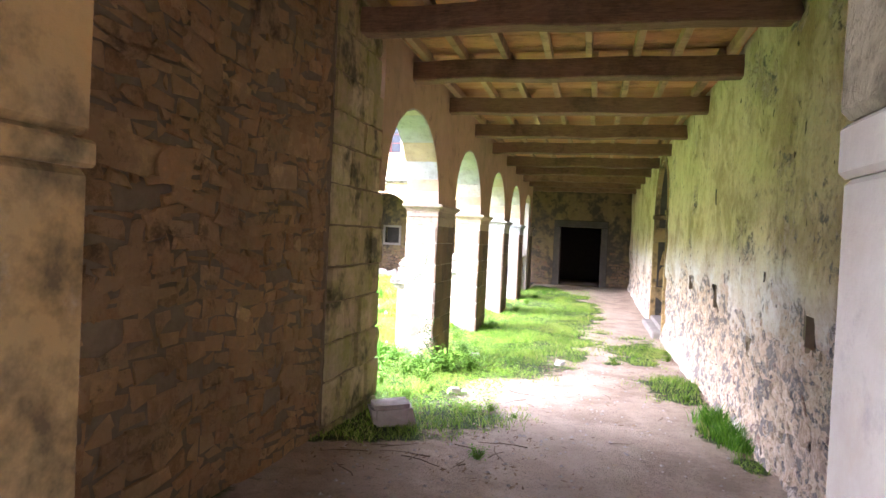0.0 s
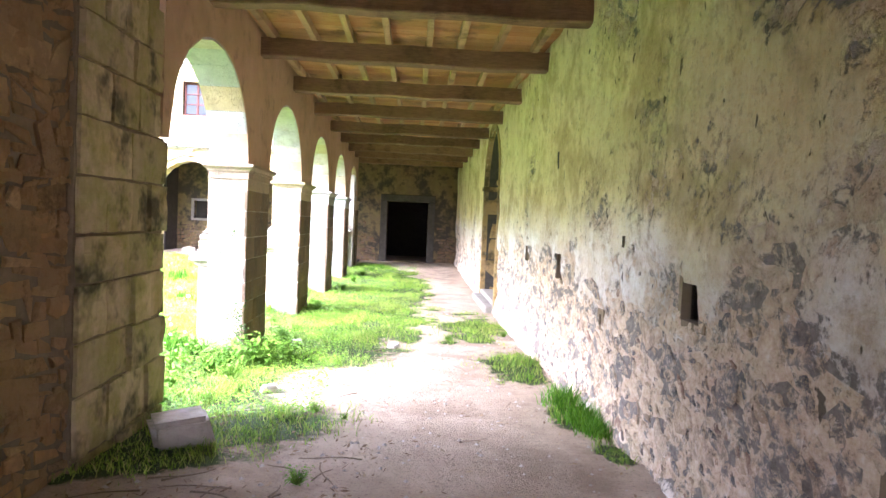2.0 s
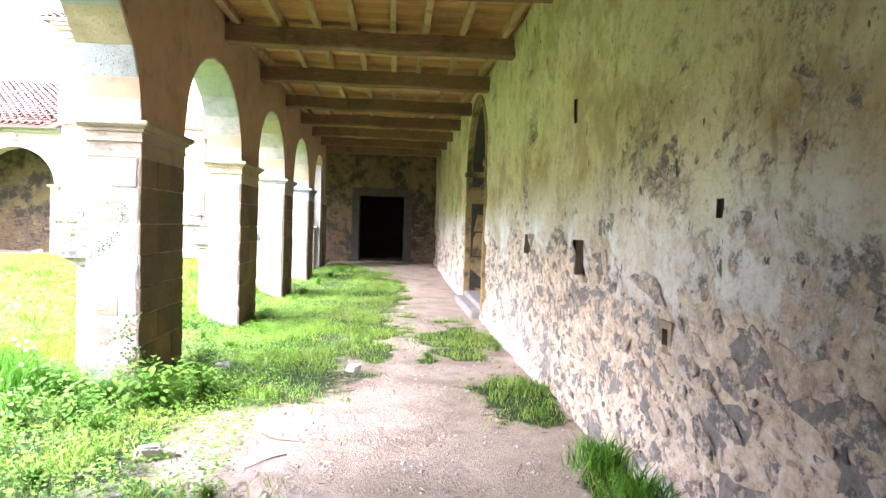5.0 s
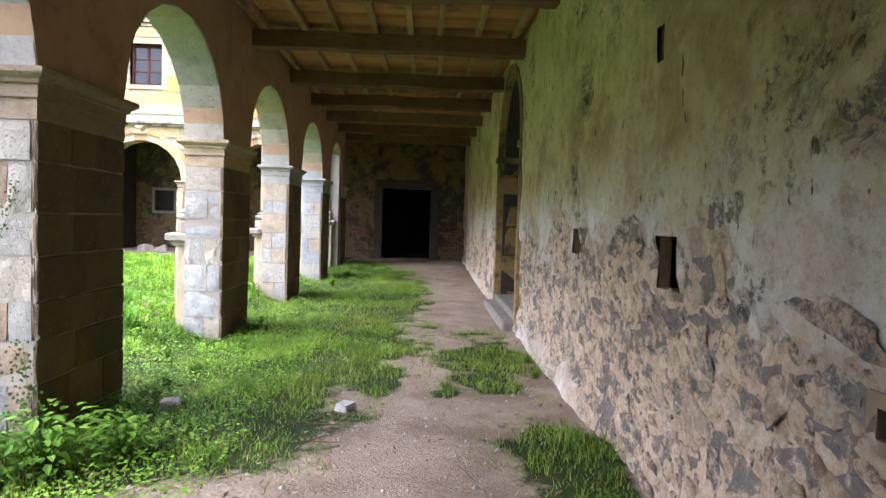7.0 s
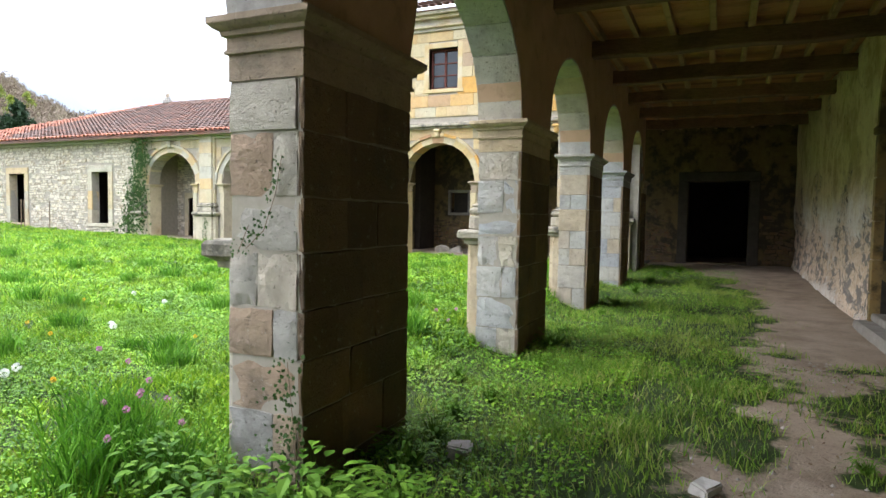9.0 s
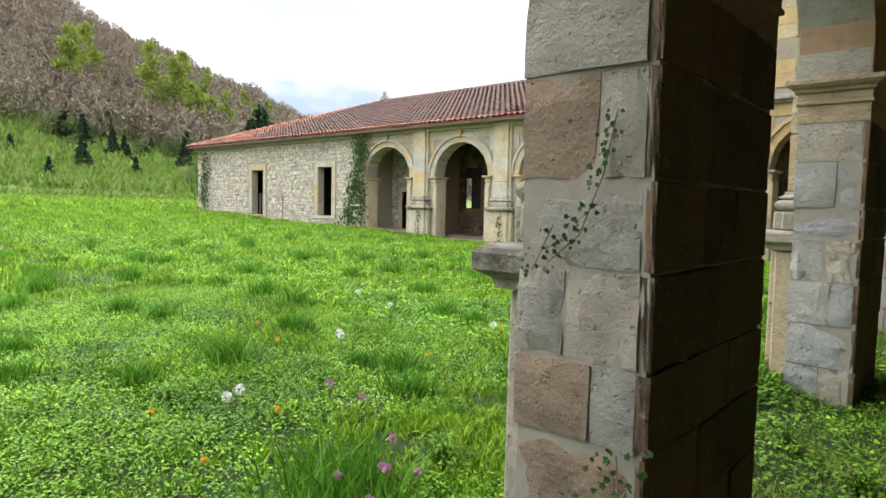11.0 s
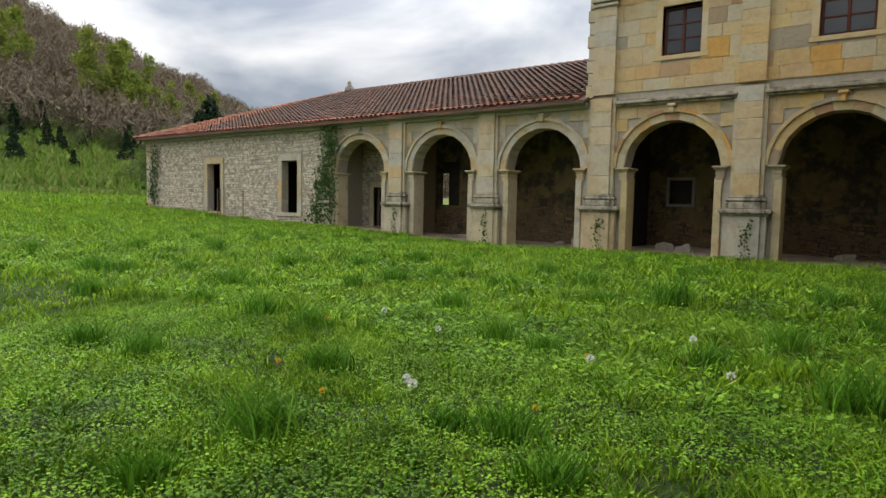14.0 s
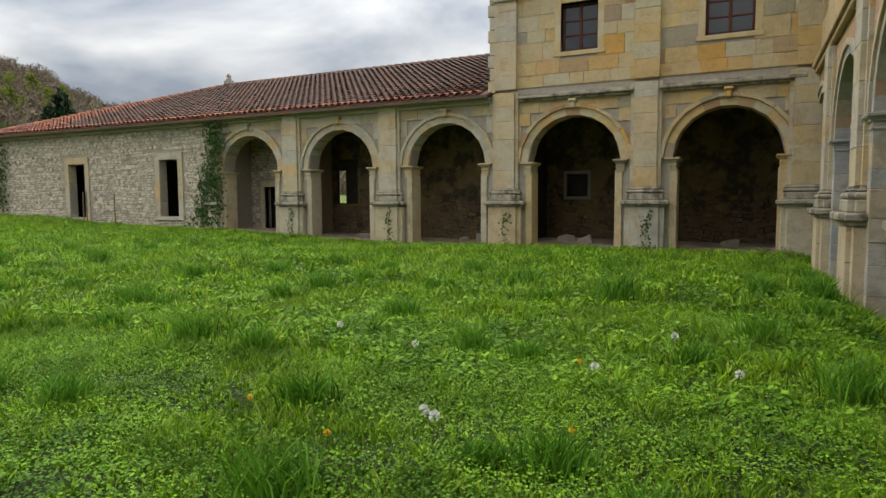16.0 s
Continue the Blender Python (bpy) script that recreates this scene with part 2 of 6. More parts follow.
def right_plaster():
    """Old limewash: yellow-green algae above, white in the middle, the coat lost where the attribute "bare" says so."""
    k = Mat("flaking_limewash", 0.93)
    z = k.axis(2)
    warp = k.math("MULTIPLY", k.math("SUBTRACT", k.grain(0.6, 6, 0.65), 0.5), 1.8)
    zz = k.math("ADD", z, warp)
    streak = k.grain(3.2, 7, 0.72, k.stretch((1, 1.4, 0.3)))
    blot = k.grain(2.0, 7, 0.75)
    white = k.mix(k.ramp(blot, [(0.36, 0.0), (0.62, 1.0)]), (0.82, 0.785, 0.735), (0.66, 0.56, 0.44))
    algae = k.mix(k.ramp(streak, [(0.34, 0.0), (0.66, 1.0)]), (0.86, 0.76, 0.50), (0.74, 0.61, 0.35))
    up = k.t.nodes.new("ShaderNodeMapRange")
    up.inputs["From Min"].default_value, up.inputs["From Max"].default_value = 1.1, 1.7
    k.link(zz, up.inputs["Value"])
    base = k.mix(up.outputs[0], white, algae)
    tide = k.math("MULTIPLY", k.ramp(k.grain(0.75, 8, 0.78), [(0.50, 0.0), (0.58, 0.6)]), up.outputs[0])
    base = k.mix(tide, base, (0.42, 0.30, 0.12))
    base = k.mix(k.ramp(k.grain(1.3, 7, 0.75), [(0.53, 0.0), (0.64, 0.55)]), base, (0.40, 0.28, 0.13))
    base = k.mix(k.ramp(k.grain(4.5, 7, 0.78), [(0.56, 0.0), (0.64, 0.5)]), base, (0.38, 0.28, 0.17))
    base = k.mix(k.ramp(streak, [(0.62, 0.0), (0.7, 0.42)]), base, (0.20, 0.16, 0.08))
    base = k.mix(k.ramp(k.grain(15, 7, 0.8), [(0.55, 0.0), (0.62, 0.5)]), base, (0.42, 0.31, 0.20))
    at = k.t.nodes.new("ShaderNodeAttribute")
    at.attribute_name = "bare"
    fray = k.math("ADD", at.outputs["Fac"], k.math("MULTIPLY", k.math("SUBTRACT", k.grain(9, 7, 0.75), 0.5), 0.7))
    bare = k.ramp(fray, [(0.47, 0.0), (0.53, 1.0)])
    sand = k.ramp(k.grain(11, 7, 0.75), [(0.34, (0.18, 0.14, 0.10)), (0.42, (0.58, 0.44, 0.30)), (0.56, (0.69, 0.56, 0.42)), (0.70, (0.80, 0.73, 0.65))])
    grey = k.math("ADD", k.math("MULTIPLY", k.cells(5.5, k.stretch((1, 0.75, 1.5)), "F1", "Color"), 0.55), k.math("MULTIPLY", k.grain(7, 7, 0.75), 0.9))
    sand = k.mix(k.ramp(grey, [(0.76, 0.0), (0.83, 0.85)]), sand, k.ramp(k.grain(20, 6, 0.75), [(0.3, (0.10, 0.097, 0.095)), (0.7, (0.25, 0.235, 0.22))]))
    base = k.mix(bare, base, sand)
    base = k.mix(0.75, base, k.ramp(k.grain(24, 8, 0.8), [(0.33, 0.32), (0.5, 0.52), (0.68, 0.70)]), "OVERLAY")
    pits = k.ramp(k.grain(8.5, 3, 0.55, k.stretch((1, 1.2, 0.55))), [(0.68, 0.0), (0.71, 0.9)])
    base = k.mix(pits, base, (0.10, 0.08, 0.055))
    damp = k.ramp(k.grain(0.95, 7, 0.75), [(0.60, 0.0), (0.70, 0.3)])
    base = k.mix(damp, base, (0.26, 0.22, 0.16))
    # Darker grey-brown blotches, denser low on the wall's near end.
    low_near = k.t.nodes.new("ShaderNodeMapRange")
    low_near.inputs["From Min"].default_value, low_near.inputs["From Max"].default_value = 5.0, 3.2
    low_near.inputs["To Max"].default_value = 0.16
    k.link(k.math("ADD", k.axis(1), k.math("MULTIPLY", z, 1.7)), low_near.inputs["Value"])
    base = k.mix(k.ramp(k.math("ADD", k.grain(1.8, 7, 0.75), low_near.outputs[0]), [(0.64, 0.0), (0.72, 0.7)]), base, (0.17, 0.15, 0.125))
    h = k.math("ADD", k.math("MULTIPLY", k.grain(26, 8, 0.78), 0.7), k.math("MULTIPLY", k.grain(6, 6, 0.7), 0.8))
    h = k.math("SUBTRACT", h, k.math("MULTIPLY", bare, 0.5))
    h = k.math("SUBTRACT", h, k.math("MULTIPLY", pits, 0.8))
    return k.done(base, h, 0.95, 0.045)


M_RIGHT = right_plaster()
# Yellow plaster with dark patches, its colours cut darker for the dim interior.
M_END = plain_material("yellow_plaster_in_shade", (0.21, 0.16, 0.07), (0.13, 0.095, 0.045), 2.5, stains=[(1.6, 0.45, 0.55, 0.95, (0.05, 0.042, 0.03)), (4, 0.52, 0.62, 0.7, (0.15, 0.11, 0.06))])


def wood_material(name, a, b):
    k = Mat(name, 0.85)
    fib = k.grain(7, 6, 0.65, k.stretch((1.0, 9.0, 9.0)), 0.6)
    base = k.mix(k.ramp(fib, [(0.3, 0.0), (0.7, 1.0)]), a, b)
    base = k.mix(0.5, base, k.ramp(k.rand(), [(0.0, 0.38), (1.0, 0.62)]), "OVERLAY")
    base = k.mix(k.ramp(k.grain(2.2, 5, 0.7), [(0.5, 0.0), (0.7, 0.6)]), base, (0.035, 0.024, 0.016))
    return k.done(base, fib, 0.6, 0.012)


M_BEAM = wood_material("old_oak_beam", (0.24, 0.145, 0.08), (0.12, 0.07, 0.042))
M_JOIST = wood_material("pale_joist_wood", (0.46, 0.31, 0.165), (0.35, 0.225, 0.12))


def board_material():
    k = Mat("ceiling_board_wood", 0.85)
    fib = k.grain(7, 6, 0.65, k.stretch((0.8, 12.0, 4.0)), 0.6)
    base = k.ramp(k.island(), [(0.0, (0.34, 0.16, 0.065)), (0.4, (0.50, 0.25, 0.10)), (0.7, (0.38, 0.20, 0.085)), (1.0, (0.56, 0.31, 0.135))])
    base = k.mix(0.7, base, k.ramp(fib, [(0.25, 0.35), (0.75, 0.62)]), "OVERLAY")
    base = k.mix(k.ramp(k.grain(1.4, 5, 0.7), [(0.52, 0.0), (0.7, 0.7)]), base, (0.07, 0.06, 0.04))
    return k.done(base, fib, 0.5, 0.01)


M_BOARD = board_material()
M_WINDOW_WOOD = plain_material("red_brown_window_paint", (0.11, 0.035, 0.025), (0.075, 0.028, 0.02), 20)


def tile_material(name, fresh, per_object):
    k = Mat(name, 0.85)
    stops = [(0.0, (0.24, 0.09, 0.055)), (0.3, (0.33, 0.125, 0.07)), (0.6, (0.19, 0.085, 0.06)), (0.8, (0.38, 0.17, 0.10)), (1.0, (0.14, 0.085, 0.07))]
    base = k.ramp(k.rand() if per_object else k.island(), stops)
    if not fresh:
        base = k.mix(k.ramp(k.grain(1.2, 6, 0.7), [(0.3, 0.46), (0.56, 0.88)]), base, (0.092, 0.07, 0.058))
        base = k.mix(k.ramp(k.grain(9, 5, 0.7), [(0.55, 0.0), (0.75, 0.55)]), base, (0.20, 0.19, 0.15))
    else:
        base = k.mix(k.ramp(k.grain(2.2, 5, 0.7), [(0.5, 0.0), (0.72, 0.5)]), base, (0.42, 0.18, 0.10))
    return k.done(base, k.grain(20, 4, 0.6), 0.4, 0.01)


M_TILE = tile_material("weathered_roof_tile", False, False)
M_TILE_FRESH = tile_material("newer_roof_tile", True, False)
M_EAVE_TILE = tile_material("eave_roof_tile", True, True)


def glass_material():
    k = Mat("old_window_glass", 0.12)
    k.bsdf.inputs["Specular IOR Level"].default_value = 0.6
    return k.done(k.mix(k.grain(2, 3, 0.5), (0.012, 0.014, 0.016), (0.03, 0.034, 0.036)))


M_GLASS = glass_material()


def ground_material():
    """Bare trodden earth and turf, mixed by the grass attribute."""
    k = Mat("earth_and_turf", 0.95)
    dirt = k.mix(k.ramp(k.grain(2.0, 6, 0.65), [(0.3, 0.0), (0.7, 1.0)]), (0.42, 0.335, 0.25), (0.28, 0.215, 0.155))
    dirt = k.mix(k.ramp(k.grain(38, 4, 0.6), [(0.56, 0.0), (0.7, 0.6)]), dirt, (0.13, 0.095, 0.065))
    dirt = k.mix(k.ramp(k.grain(0.9, 7, 0.75), [(0.5, 0.0), (0.62, 0.6)]), dirt, (0.19, 0.145, 0.10))
    turf = k.mix(k.ramp(k.grain(1.4, 6, 0.65), [(0.3, 0.0), (0.7, 1.0)]), (0.02, 0.04, 0.008), (0.045, 0.075, 0.014))
    turf = k.mix(k.ramp(k.grain(9, 6, 0.7), [(0.5, 0.0), (0.75, 0.6)]), turf, (0.10, 0.085, 0.035))
    at = k.t.nodes.new("ShaderNodeAttribute")
    at.attribute_name = "grass"
    f = k.math("ADD", at.outputs["Fac"], k.math("MULTIPLY", k.math("SUBTRACT", k.grain(6, 5, 0.7), 0.5), 0.9))
    base = k.mix(k.ramp(f, [(0.42, 0.0), (0.62, 1.0)]), dirt, turf)
    h = k.math("ADD", k.math("MULTIPLY", k.grain(50, 4, 0.7), 0.5), k.grain(6, 6, 0.65))
    return k.done(base, h, 1.0, 0.06)


M_GROUND = ground_material()


def leaf_material(name, stops, translucent=0.35, rough=0.5, patches=None):
    k = Mat(name, rough)
    k.bsdf.inputs["Specular IOR Level"].default_value = 0.13
    base = k.ramp(k.island(), stops)
    base = k.mix(k.ramp(k.grain(0.9, 4, 0.6), [(0.4, 0.0), (0.7, 0.45)]), base, stops[-1][1])
    if patches:
        base = k.mix(k.ramp(k.grain(1.6, 5, 0.65), [(0.46, 0.0), (0.66, 0.7)]), base, patches[0])
        base = k.mix(k.ramp(k.grain(0.45, 5, 0.7), [(0.52, 0.0), (0.68, 0.5)]), base, patches[1])
    return k.done(base, translucent=translucent)


M_BLADE = leaf_material("meadow_grass", [(0.0, (0.06, 0.14, 0.012)), (0.35, (0.14, 0.28, 0.012)), (0.65, (0.275, 0.45, 0.02)), (0.92, (0.42, 0.60, 0.045)), (0.97, (0.38, 0.34, 0.13)), (1.0, (0.13, 0.31, 0.03))], 0.2, 0.45, ((0.03, 0.10, 0.009), (0.22, 0.33, 0.05)))
M_GALLERY_BLADE = leaf_material("gallery_grass_blades", [(0.0, (0.08, 0.16, 0.02)), (0.35, (0.16, 0.28, 0.03)), (0.62, (0.27, 0.42, 0.05)), (0.8, (0.36, 0.44, 0.09)), (0.92, (0.46, 0.40, 0.18)), (1.0, (0.19, 0.33, 0.04))], 0.25, 0.5, ((0.06, 0.14, 0.015), (0.38, 0.38, 0.11)))
M_CLOVER = leaf_material("clover_leaf", [(0.0, (0.04, 0.10, 0.008)), (0.3, (0.095, 0.22, 0.012)), (0.6, (0.20, 0.40, 0.02)), (0.85, (0.33, 0.57, 0.04)), (1.0, (0.15, 0.34, 0.024))], 0.2, 0.5, ((0.025, 0.085, 0.007), (0.25, 0.36, 0.05)))
M_TUFT = leaf_material("dark_tuft_grass", [(0.0, (0.03, 0.10, 0.010)), (0.5, (0.08, 0.22, 0.014)), (1.0, (0.16, 0.34, 0.03))], 0.2, 0.45)
M_BROADLEAF = leaf_material("broad_green_leaf", [(0.0, (0.04, 0.11, 0.012)), (0.5, (0.09, 0.21, 0.02)), (1.0, (0.18, 0.33, 0.035))], 0.3, 0.6)
M_IVY = leaf_material("ivy_leaf", [(0.0, (0.025, 0.055, 0.014)), (0.5, (0.04, 0.085, 0.02)), (1.0, (0.06, 0.11, 0.025))], 0.2)
M_PINK = leaf_material("pink_petal", [(0.0, (0.42, 0.16, 0.30)), (1.0, (0.52, 0.26, 0.40))])
M_WHITE = leaf_material("white_seed_head", [(0.0, (0.62, 0.62, 0.58)), (1.0, (0.72, 0.72, 0.68))])
M_YELLOW = leaf_material("yellow_petal", [(0.0, (0.60, 0.38, 0.02)), (1.0, (0.70, 0.46, 0.03))])
M_TWIG = plain_material("dry_twig", (0.20, 0.15, 0.10), (0.13, 0.095, 0.065), 30)
M_BARK = plain_material("grey_bark", (0.12, 0.095, 0.07), (0.075, 0.06, 0.045), 8)
M_BARE_WOOD = leaf_material("bare_woodland_twigs", [(0.0, (0.12, 0.09, 0.065)), (0.4, (0.18, 0.14, 0.10)), (0.75, (0.15, 0.135, 0.075)), (1.0, (0.21, 0.165, 0.125))], 0.0, 0.9)
M_LIME = leaf_material("young_spring_leaf", [(0.0, (0.10, 0.17, 0.025)), (0.5, (0.18, 0.25, 0.04)), (1.0, (0.27, 0.28, 0.05))])
M_CONIFER = leaf_material("dark_conifer_needles", [(0.0, (0.012, 0.026, 0.012)), (1.0, (0.03, 0.055, 0.022))], 0.1)
M_SHRUB = leaf_material("dull_shrub_leaf", [(0.0, (0.06, 0.095, 0.028)), (1.0, (0.13, 0.16, 0.05))], 0.2)


def hill_material():
    k = Mat("wooded_hillside", 0.95)
    brown = k.mix(k.ramp(k.grain(0.12, 6, 0.7), [(0.35, 0.0), (0.65, 1.0)]), (0.19, 0.145, 0.11), (0.15, 0.13, 0.085))
    green = k.mix(k.ramp(k.grain(0.25, 6, 0.7), [(0.35, 0.0), (0.65, 1.0)]), (0.12, 0.20, 0.035), (0.19, 0.20, 0.06))
    at = k.t.nodes.new("ShaderNodeAttribute")
    at.attribute_name = "woods"
    return k.done(k.mix(at.outputs["Fac"], green, brown), k.grain(1.5, 6, 0.7), 1.0, 0.5)


M_HILL = hill_material()


# ---- mesh helpers ----
def fresh_mesh(name, verts, faces, material):
    me = bpy.data.meshes.new(name)
    me.from_pydata(verts, [], faces)
    me.materials.append(material)
    me.update()
    return me


def part(name, bm, material, parent, label=""):
    """Links a bmesh as one mesh object under a thing or a part."""
    me = bpy.data.meshes.new(name)
    bmesh.ops.recalc_face_normals(bm, faces=bm.faces)
    bm.to_mesh(me)
    bm.free()
    me.materials.append(material)
    ob = new(name, me)
    ob.parent = parent
    return tagged(ob, label)


def thing(name, label, category, group="", at=None):
    ob = new(name)
    ob.empty_display_size = 0.1
    if at is not None:
        ob.matrix_world = at
    return tagged(ob, label, category, group)


def box(bm, x0, x1, y0, y1, z0, z1, bevel=0.0, wobble=0.0):
    r = bmesh.ops.create_cube(bm, size=1.0)
    vs = r["verts"]
    for v in vs:
        v.co = Vector(((x0 + x1) / 2 + v.co.x * (x1 - x0), (y0 + y1) / 2 + v.co.y * (y1 - y0), (z0 + z1) / 2 + v.co.z * (z1 - z0)))
        if wobble:
            v.co += Vector((random.uniform(-wobble, wobble), random.uniform(-wobble, wobble), random.uniform(-wobble, wobble)))
    if bevel:
        es = list({e for v in vs for e in v.link_edges})
        bmesh.ops.bevel(bm, geom=es, offset=bevel, segments=1, affect="EDGES", clamp_overlap=True)
    return vs


def boxes(*rows, bevel=0.0, wobble=0.0):
    bm = bmesh.new()
    for r in rows:
        box(bm, *r, bevel=bevel, wobble=wobble)
    return bm


BLOCKS = {}


def block_mesh(material):
    """One of six worn unit blocks with broken edges, shared between stones."""
    key = (material.name, random.randrange(6))
    if key not in BLOCKS:
        bm = bmesh.new()
        box(bm, -0.5, 0.5, -0.5, 0.5, -0.5, 0.5)
        bmesh.ops.bevel(bm, geom=list(bm.edges), offset=0.022, segments=1, affect="EDGES")
        for v in bm.verts:
            v.co += Vector((random.uniform(-1, 1), random.uniform(-1, 1), random.uniform(-1, 1))) * 0.008
        bmesh.ops.recalc_face_normals(bm, faces=bm.faces)
        me = bpy.data.meshes.new("stone")
        bm.to_mesh(me)
        bm.free()
        me.materials.append(material)
        BLOCKS[key] = me
    return BLOCKS[key]


def worn_mesh(material):
    """One of ten unit blocks with chipped arrises and an uneven face, shared between stones seen close by."""
    key = (material.name, "worn", random.randrange(10))
    if key not in BLOCKS:
        bm = bmesh.new()
        box(bm, -0.5, 0.5, -0.5, 0.5, -0.5, 0.5)
        bmesh.ops.subdivide_edges(bm, edges=list(bm.edges), cuts=3, use_grid_fill=True)
        seed = Vector((random.uniform(0, 90), random.uniform(0, 90), 0))
        for v in bm.verts:
            rim = sum(abs(c) > 0.49 for c in v.co)
            v.co += Vector((noise.noise(v.co * 2.1 + seed), noise.noise(v.co * 2.3 - seed), noise.noise(v.co * 1.9 + seed * 2))) * 0.03
            if rim >= 2:
                v.co *= 1 - 0.018 - 0.075 * max(0.0, noise.noise(v.co * 3.3 + seed * 3))
        bmesh.ops.recalc_face_normals(bm, faces=bm.faces)
        me = bpy.data.meshes.new("stone")
        bm.to_mesh(me)
        bm.free()
        me.materials.append(material)
        BLOCKS[key] = me
    return BLOCKS[key]


def stone(parent, material, x0, x1, y0, y1, z0, z1, name="stone", tilt=0.0, worn=False):
    ob = new(name, worn_mesh(material) if worn else block_mesh(material))
    ob.parent = parent
    ob.matrix_local = pose((x0 + x1) / 2, (y0 + y1) / 2, (z0 + z1) / 2, 0, 0, random.uniform(-tilt, tilt)) @ Matrix.Diagonal((x1 - x0, y1 - y0, z1 - z0, 1))
    return ob


def cuts(a, b, size, jitter=0.3):
    """Splits a stretch into uneven pieces of about that size."""
    n = max(1, round((b - a) / size))
    w = [1 + random.uniform(-jitter, jitter) for _ in range(n)]
    s, out = sum(w), [a]
    for q in w:
        out.append(out[-1] + q / s * (b - a))
    return out


def wall_with_openings(name, along, u0, u1, z0, z1, d0, d1, openings, material, step=None):
    """A thick wall along x or y from u0 to u1; openings are (u0, u1, sill, springing, rise)."""
    us = {u0, u1}
    for a, b, zb, zs, rise in openings:
        n = 20 if rise else 1
        for i in range(n + 1):
            us.add(a + (b - a) * i / n)
    us = sorted(us)
    verts, faces = [], []

    def at(u, z, d):
        verts.append((u, d, z) if along == "x" else (d, u, z))
        return len(verts) - 1

    def prism(ua, ub, zla, zlb, zha, zhb):
        i = [at(ua, zla, d0), at(ub, zlb, d0), at(ub, zhb, d0), at(ua, zha, d0), at(ua, zla, d1), at(ub, zlb, d1), at(ub, zhb, d1), at(ua, zha, d1)]
        faces.extend([(i[0], i[1], i[2], i[3]), (i[7], i[6], i[5], i[4]), (i[0], i[4], i[5], i[1]), (i[3], i[2], i[6], i[7])])
        return i

    def top(o, u):
        a, b, zb, zs, rise = o
        s = (u - (a + b) / 2) / ((b - a) / 2)
        return zs + rise * math.sqrt(max(0.0, 1 - s * s))

    for ua, ub in zip(us, us[1:]):
        mid = (ua + ub) / 2
        o = next((o for o in openings if o[0] < mid < o[1]), None)
        if o is None:
            i = prism(ua, ub, z0, z0, z1, z1)
            faces.extend([(i[0], i[3], i[7], i[4]), (i[1], i[5], i[6], i[2])])
        else:
            if o[2] > z0:
                prism(ua, ub, z0, z0, o[2], o[2])
            prism(ua, ub, top(o, ua), top(o, ub), z1, z1)
    ob = new(name, fresh_mesh(name, verts, faces, material))
    bm = bmesh.new()
    bm.from_mesh(ob.data)
    bmesh.ops.remove_doubles(bm, verts=bm.verts, dist=0.0005)
    bmesh.ops.recalc_face_normals(bm, faces=bm.faces)
    bm.to_mesh(ob.data)
    bm.free()
    return tagged(ob, kind="structure")


def rubble(along, face, out, u0, u1, z0, z1, size, holes=(), depth=0.05, rough=0.6, bevel=0.09, wave=1.0):
    """Uneven stones of a rubble wall: list of (verts, faces) with the face plane at `face`, showing towards `out` (+1 or -1)."""
    pieces = []
    z = z0
    while z < z1:
        h = size * random.uniform(0.28, 0.8)
        u = u0 - random.uniform(0, size)
        while u < u1:
            w = size * random.uniform(0.4, 1.7)
            a, b, lo, hi = max(u, u0), min(u + w, u1), z, min(z + h, z1)
            u += w + size * 0.06
            if b - a < size * 0.2 or hi - lo < size * 0.12 or any(a < q[1] and b > q[0] and lo < q[3] and hi > q[2] for q in holes):
                continue
            g = size * 0.05
            j = lambda s: random.uniform(-s, s)
            p = out * random.uniform(-0.1, 1.0) * depth
            back, rim, front = face - out * 0.05, face + p * 0.6, face + p
            ring = []
            k = size * bevel
            for q, e in ((rim, 0.0), (front, k)):
                ring.append([(a + g + e + j(size * 0.09 * rough), lo + g + e + j(size * 0.09 * rough), q), (b - g - e + j(size * 0.09 * rough), lo + g + e + j(size * 0.09 * rough), q), (b - g - e + j(size * 0.09 * rough), hi - g - e + j(size * 0.09 * rough), q), (a + g + e + j(size * 0.09 * rough), hi - g - e + j(size * 0.09 * rough), q)])
            base = [(uu, zz, back) for uu, zz, q in ring[0]]
            vs = base + ring[0] + ring[1]
            vs = [(uu + wave * 0.12 * size * math.sin(zz * 9 + uu), zz + wave * (0.30 * size * math.sin(uu * 1.9 + zz * 1.3) + 0.14 * size * math.sin(uu * 5.3 + zz)), q) for uu, zz, q in vs]
            vs = [(uu, q, zz) if along == "x" else (q, uu, zz) for uu, zz, q in vs]
            fs = [(8, 9, 10, 11)]
            for r in (0, 4):
                for i in range(4):
                    fs.append((r + i, r + (i + 1) % 4, r + 4 + (i + 1) % 4, r + 4 + i))
            if (along == "x") == (out > 0):
                fs = [f[::-1] for f in fs]
            pieces.append((vs, fs))
        z += h + size * 0.04
    return pieces


def joined(name, pieces, material, parent=None, label="", kind="stuff", category=""):
    verts, faces = [], []
    for vs, fs in pieces:
        o = len(verts)
        verts.extend(vs)
        faces.extend([tuple(i + o for i in f) for f in fs])
    ob = new(name, fresh_mesh(name, verts, faces, material))
    ob.parent = parent
    return tagged(ob, label, category, kind=kind)


def single(name, pieces, material, parent):
    for vs, fs in pieces:
        c = Vector(np.mean(np.array(vs), axis=0))
        ob = new(name, fresh_mesh(name, [tuple(Vector(v) - c) for v in vs], fs, material))
        ob.parent = parent
        ob.location = c


